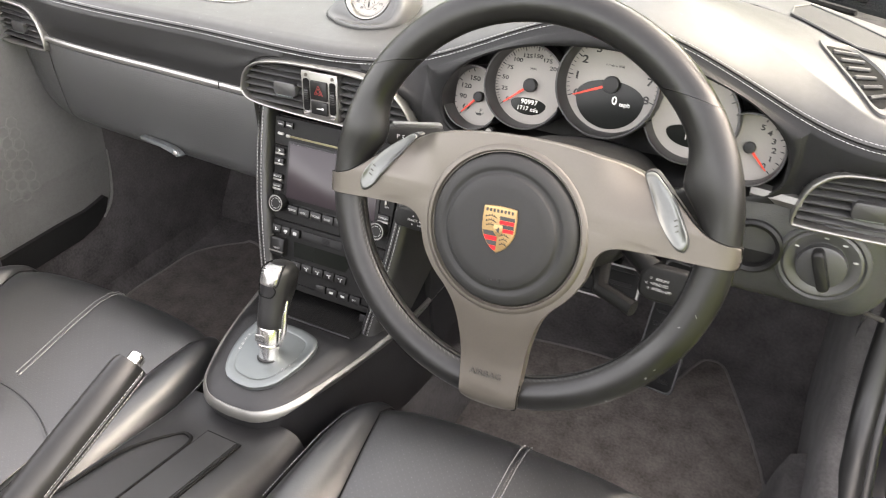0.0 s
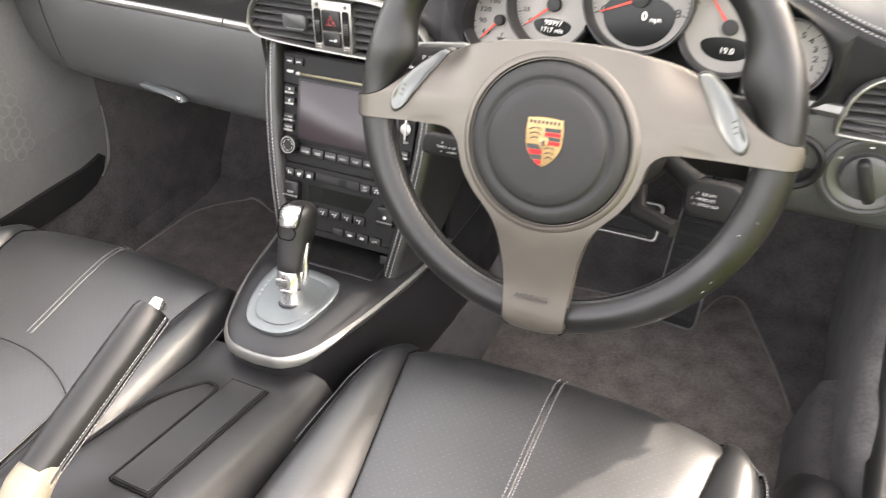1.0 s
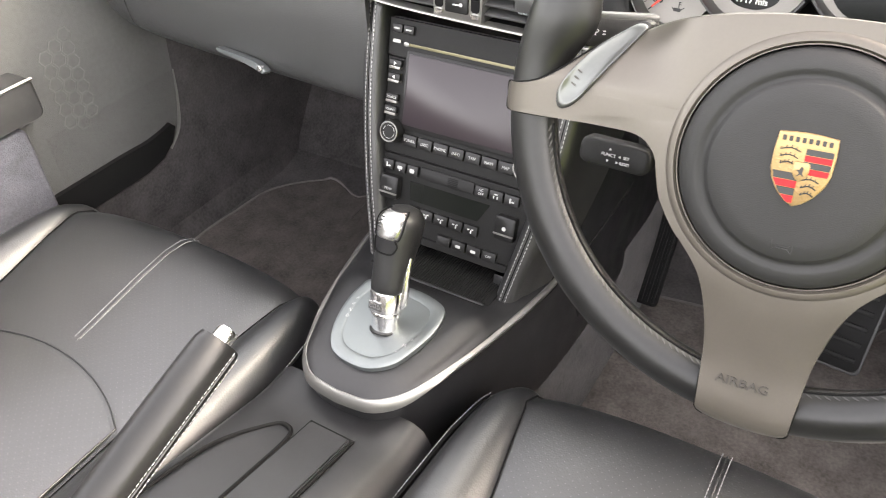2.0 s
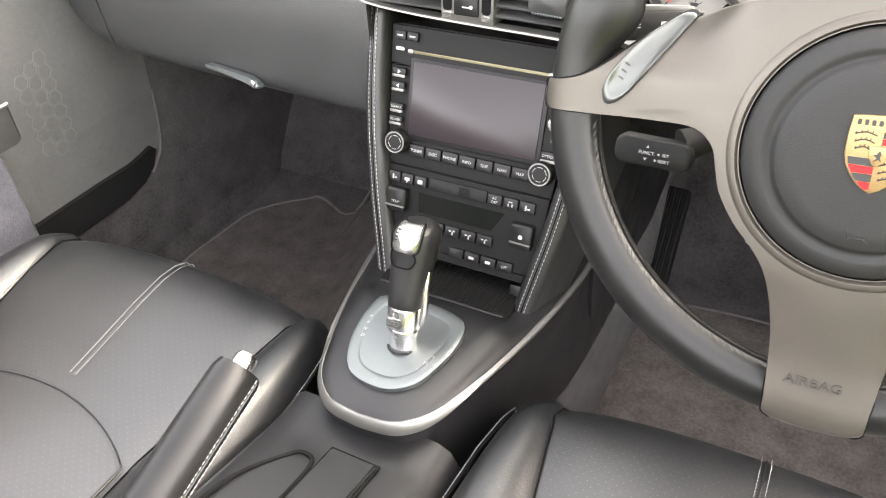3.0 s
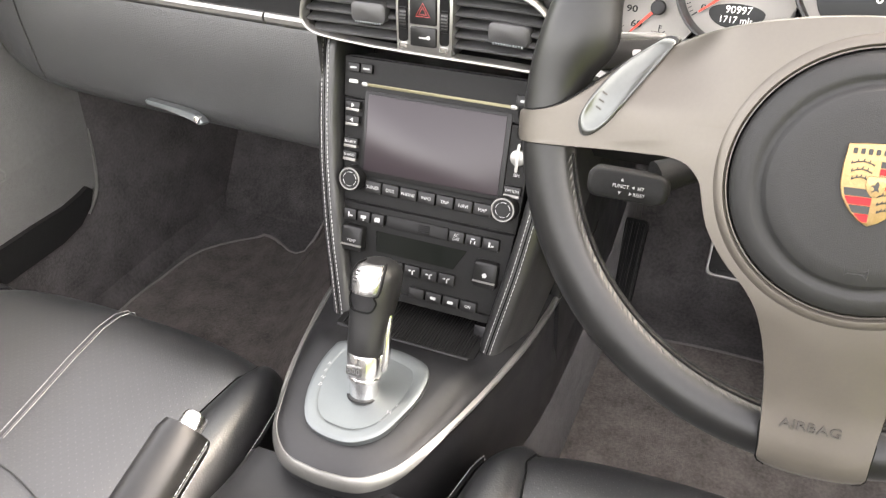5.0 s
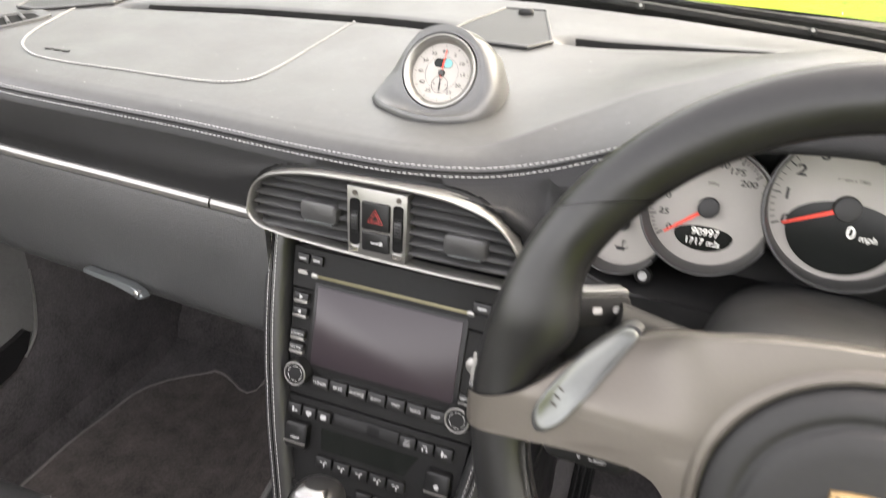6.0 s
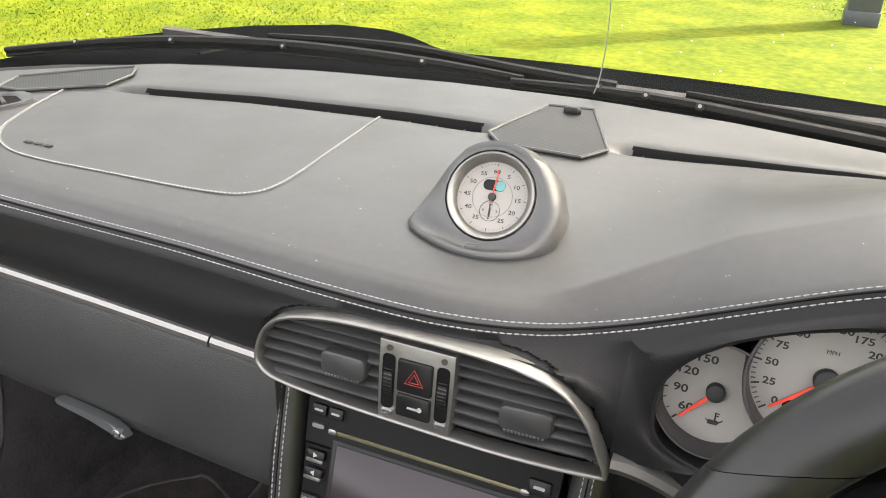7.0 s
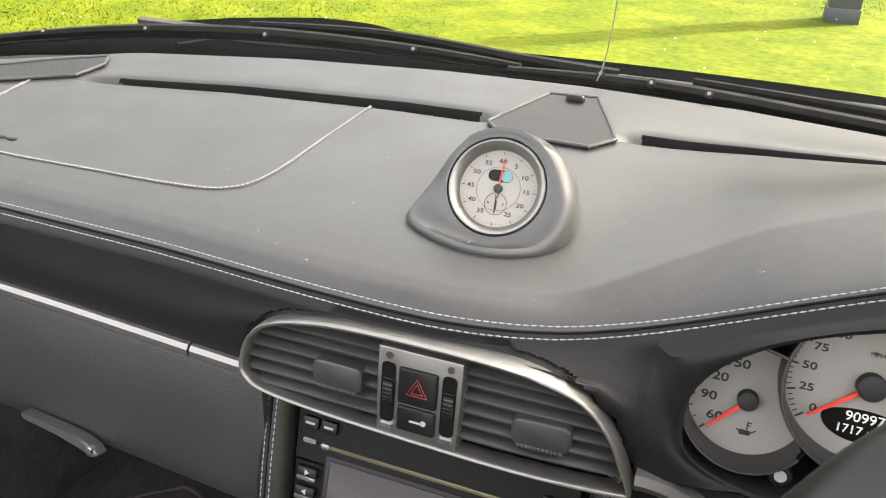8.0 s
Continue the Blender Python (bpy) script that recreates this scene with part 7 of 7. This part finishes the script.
part("rocker", loft([[Vector((q, y, z)) for q, z in ((0.70, 0.365), (0.735, 0.36), (0.79, 0.30), (0.84, 0.20), (0.84, 0.06))] for y in (-1.2, 0.0, 0.25)]), PAINT, body, "glossy black sill panel")
part("hinge_pillar", loft([[Vector((q, y, z)) for z in (0.06, 0.40, 0.60, 0.85)] for q, y in ((0.650, 0.178), (0.70, 0.178), (0.735, 0.20), (0.80, 0.25), (0.86, 0.30))]), PAINT, body, "glossy black door pillar")
cowl = thing("windscreen_cowl", (0, 0.46, 0.87), "black plastic cowl under the windscreen", "cowl")
part("panel", loft([[Vector((x, screen_y(x) + d, z)) for d, z in ((-0.004, 0.872), (0.012, 0.868), (0.03, 0.866), (0.05, 0.866), (0.085, 0.862))] for x in [-0.80 + 1.60 * i / 40 for i in range(41)]]), RUBBER, cowl)


def wiper(label, pts, arm, bolts):
    w = thing("windscreen_wiper", pts[0], label, "wiper", group="wipers")
    P = spline(pts, 8)
    part("blade", tube([p + Vector((0, 0, -0.006)) for p in P], 0.0028, 6), RUBBER, w, "thin rubber blade")
    part("carrier", tube(P, lambda t: 0.0055 + 0.0045 * math.sin(math.pi * t), 8, flat=0.7), RUBBER, w, "black wiper carrier")
    part("arm", tube(spline(arm, 8), lambda t: 0.006 + 0.007 * t, 8, flat=0.6), RUBBER, w, "black wiper arm")
    for x, y, z in bolts:
        b = part("bolt", moved(slab(disc(0.0045, 10), 0, 0.004, 0.001), pose(x, y, z, 50, 0, 0)), RUBBER, w)
        part("bolt_head", moved(slab(disc(0.002, 8), 0.0035, 0.005), pose(x, y, z, 50, 0, 0)), SILVER, b)


wiper("black windscreen wiper with a long curved blade", [(-0.76, 0.36, 0.862), (-0.58, 0.41, 0.884), (-0.40, 0.445, 0.893), (-0.22, 0.462, 0.892), (-0.08, 0.468, 0.886)], [(-0.42, 0.47, 0.897), (-0.25, 0.485, 0.900), (-0.08, 0.49, 0.888), (0.02, 0.50, 0.880)], [(-0.66, 0.385, 0.878), (-0.53, 0.415, 0.889), (-0.38, 0.44, 0.893), (-0.20, 0.456, 0.893), (0.012, 0.435, 0.896)])
wiper("black windscreen wiper lying along the cowl", [(-0.09, 0.455, 0.885), (0.06, 0.450, 0.888), (0.22, 0.435, 0.882), (0.40, 0.405, 0.876), (0.55, 0.36, 0.868)], [(0.10, 0.47, 0.892), (0.3, 0.455, 0.885), (0.48, 0.45, 0.872), (0.56, 0.45, 0.866)], [(0.062, 0.440, 0.892), (0.118, 0.432, 0.890), (0.30, 0.415, 0.885)])

# ---- lawn, post and daisies ----
rng = random.Random(5)
gr = [0, 1.5, 3, 5, 8, 12, 18, 30, 60, 150, 400]
bm = loft([[Vector((r * math.cos(a), r * math.sin(a), 0.03 * noise.noise(Vector((r * math.cos(a) * 0.3, r * math.sin(a) * 0.3, 0))) if 3 < r < 60 else 0.0)) for a in [k * math.tau / 72 for k in range(72)]] for r in [max(q, 0.01) for q in gr]], ring=True, cap=False)
tagged(part("ground", bm, GRASSLAND), "sunlit green lawn", "lawn", kind="structure")
verts, faces = [], []
for i in range(110000):
    y = 2.0 + 7.5 * rng.random() ** 1.2
    x = (rng.random() - 0.66) * (y + 1.8) * 1.9
    h = 0.005 + 0.009 * rng.random()
    a = rng.random() * math.tau
    w = 0.0025 + 0.003 * rng.random()
    dx, dy = math.cos(a) * w, math.sin(a) * w
    L = 0.008 + 0.018 * rng.random()
    lx, ly = -math.sin(a) * L, math.cos(a) * L
    n0 = len(verts)
    verts += [(x - dx, y - dy, 0.0), (x + dx, y + dy, 0.0), (x + lx * 0.6 + dx * 0.7, y + ly * 0.6 + dy * 0.7, h), (x + lx, y + ly, h * 0.8), (x + lx * 0.6 - dx * 0.7, y + ly * 0.6 - dy * 0.7, h)]
    faces += [(n0, n0 + 1, n0 + 2, n0 + 4), (n0 + 4, n0 + 2, n0 + 3)]
me = bpy.data.meshes.new("grass")
me.from_pydata(verts, [], faces)
me.materials.append(BLADE)
tagged(new("grass", me), "short green lawn grass", "grass", kind="stuff")
bm = bmesh.new()
for i in range(130):
    y = 2.6 + 7.0 * rng.random()
    x = (rng.random() - 0.62) * (y + 0.8) * 1.5
    r = 0.0045 + 0.004 * rng.random()
    z = 0.05 + 0.02 * rng.random()
    c = bm.verts.new((x, y - 0.002, z + 0.003))
    ring = [bm.verts.new((x + r * math.cos(k * math.tau / 10) * (1 if k % 2 else 0.7), y + r * math.sin(k * math.tau / 10) * (1 if k % 2 else 0.7), z + 0.3 * r * math.sin(k * math.tau / 10))) for k in range(10)]
    for k in range(10):
        bm.faces.new((c, ring[k], ring[(k + 1) % 10]))
tagged(part("daisies", bm, PETAL, smooth=0), "small white daisies scattered in the lawn", "daisies", kind="stuff")
post = thing("post", (0.83, 6.72, 0), "dark grey square metal post standing in the lawn", "post")
part("shaft", boxm(0.235, 0.235, 2.4, 0.012, (0.83, 6.72, 1.2)), POST, post)
part("base_sleeve", boxm(0.250, 0.250, 0.12, 0.008, (0.83, 6.72, 0.06)), POST, post, "dark base sleeve")

# unseen tree added to shade the cabin; more trees stand round the lawn
tree = thing("tree", (6.85, 6.85, 0), "unseen leafy tree added to shade the parked car", "tree")
part("trunk", tube(spline([(6.85, 6.85, -0.1), (6.90, 6.80, 2.0), (6.95, 6.85, 4.5), (6.85, 6.90, 7.5), (6.90, 6.85, 9.0)], 5), lambda t: 0.24 - 0.18 * t, 10), BARK, tree)
trng = random.Random(11)
for k in range(9):
    q, h0 = k * 2.4, 4.6 + 0.4 * k
    part("limb", tube(spline([(6.9, 6.85, h0), (6.9 + 0.8 * math.cos(q), 6.85 + 0.8 * math.sin(q), h0 + 0.9), (6.9 + 1.7 * math.cos(q), 6.85 + 1.7 * math.sin(q), h0 + 1.4)], 4), lambda t: 0.08 - 0.06 * t, 7), BARK, tree)
verts, faces = [], []
while len(faces) < 9500:
    v = Vector((trng.uniform(-1, 1), trng.uniform(-1, 1), trng.uniform(-1, 1)))
    if not 0.15 < v.length < 1.0 + 0.25 * noise.noise(v * 2.2):
        continue
    c = Vector((6.9, 6.85, 7.9)) + Vector((v.x * 2.5, v.y * 2.5, v.z * 2.7))
    foot = c - _s * ((c.z - 0.47) / _s.z)
    clear = math.hypot(foot.x - 0.50, foot.y + 0.27) - 0.155 + 0.015 * noise.noise(c * 3)
    if clear < 0:
        continue                                # a gap lets one patch of sun through
    small = min(1.0, 0.12 + clear / 0.25)
    ax = Vector((trng.gauss(0, 1), trng.gauss(0, 1), trng.gauss(0, 1))).normalized()
    bx_ = ax.orthogonal().normalized() * (trng.uniform(0.10, 0.2) * small)
    cx_v = ax.cross(bx_).normalized() * (trng.uniform(0.06, 0.12) * small)
    n0 = len(verts)
    verts += [c - bx_, c + cx_v, c + bx_, c - cx_v]
    faces.append((n0, n0 + 1, n0 + 2, n0 + 3))
me = bpy.data.meshes.new("crown")
me.from_pydata([tuple(p) for p in verts], [], faces)
me.materials.append(LEAF)
crown = new("crown", me)
crown.parent = tree
crown.matrix_parent_inverse = tree.matrix_world.inverted()
tagged(crown, kind="stuff")
rows = []
for k in range(361):
    a = k * math.tau / 360
    r = 34 + 2.5 * math.sin(a * 7) + 1.5 * math.sin(a * 17)
    ahead = max(0.0, math.sin(a)) ** 0.6
    h = 5.0 + 8.5 * ahead + (0.6 + 0.8 * ahead) * (math.sin(a * 5 + 1) + math.sin(a * 23) + 0.7 * math.sin(a * 41) + 0.6 * math.sin(a * 97))
    rows.append([Vector(((r - q) * math.cos(a), (r - q) * math.sin(a), h * f)) for q, f in ((0.0, 0.0), (0.9, 0.2), (1.4, 0.45), (1.1, 0.7), (0.5, 0.9), (-0.3, 1.0))])
tagged(part("backdrop", loft(rows), TREES), "dark green trees round the lawn", "trees", kind="structure")
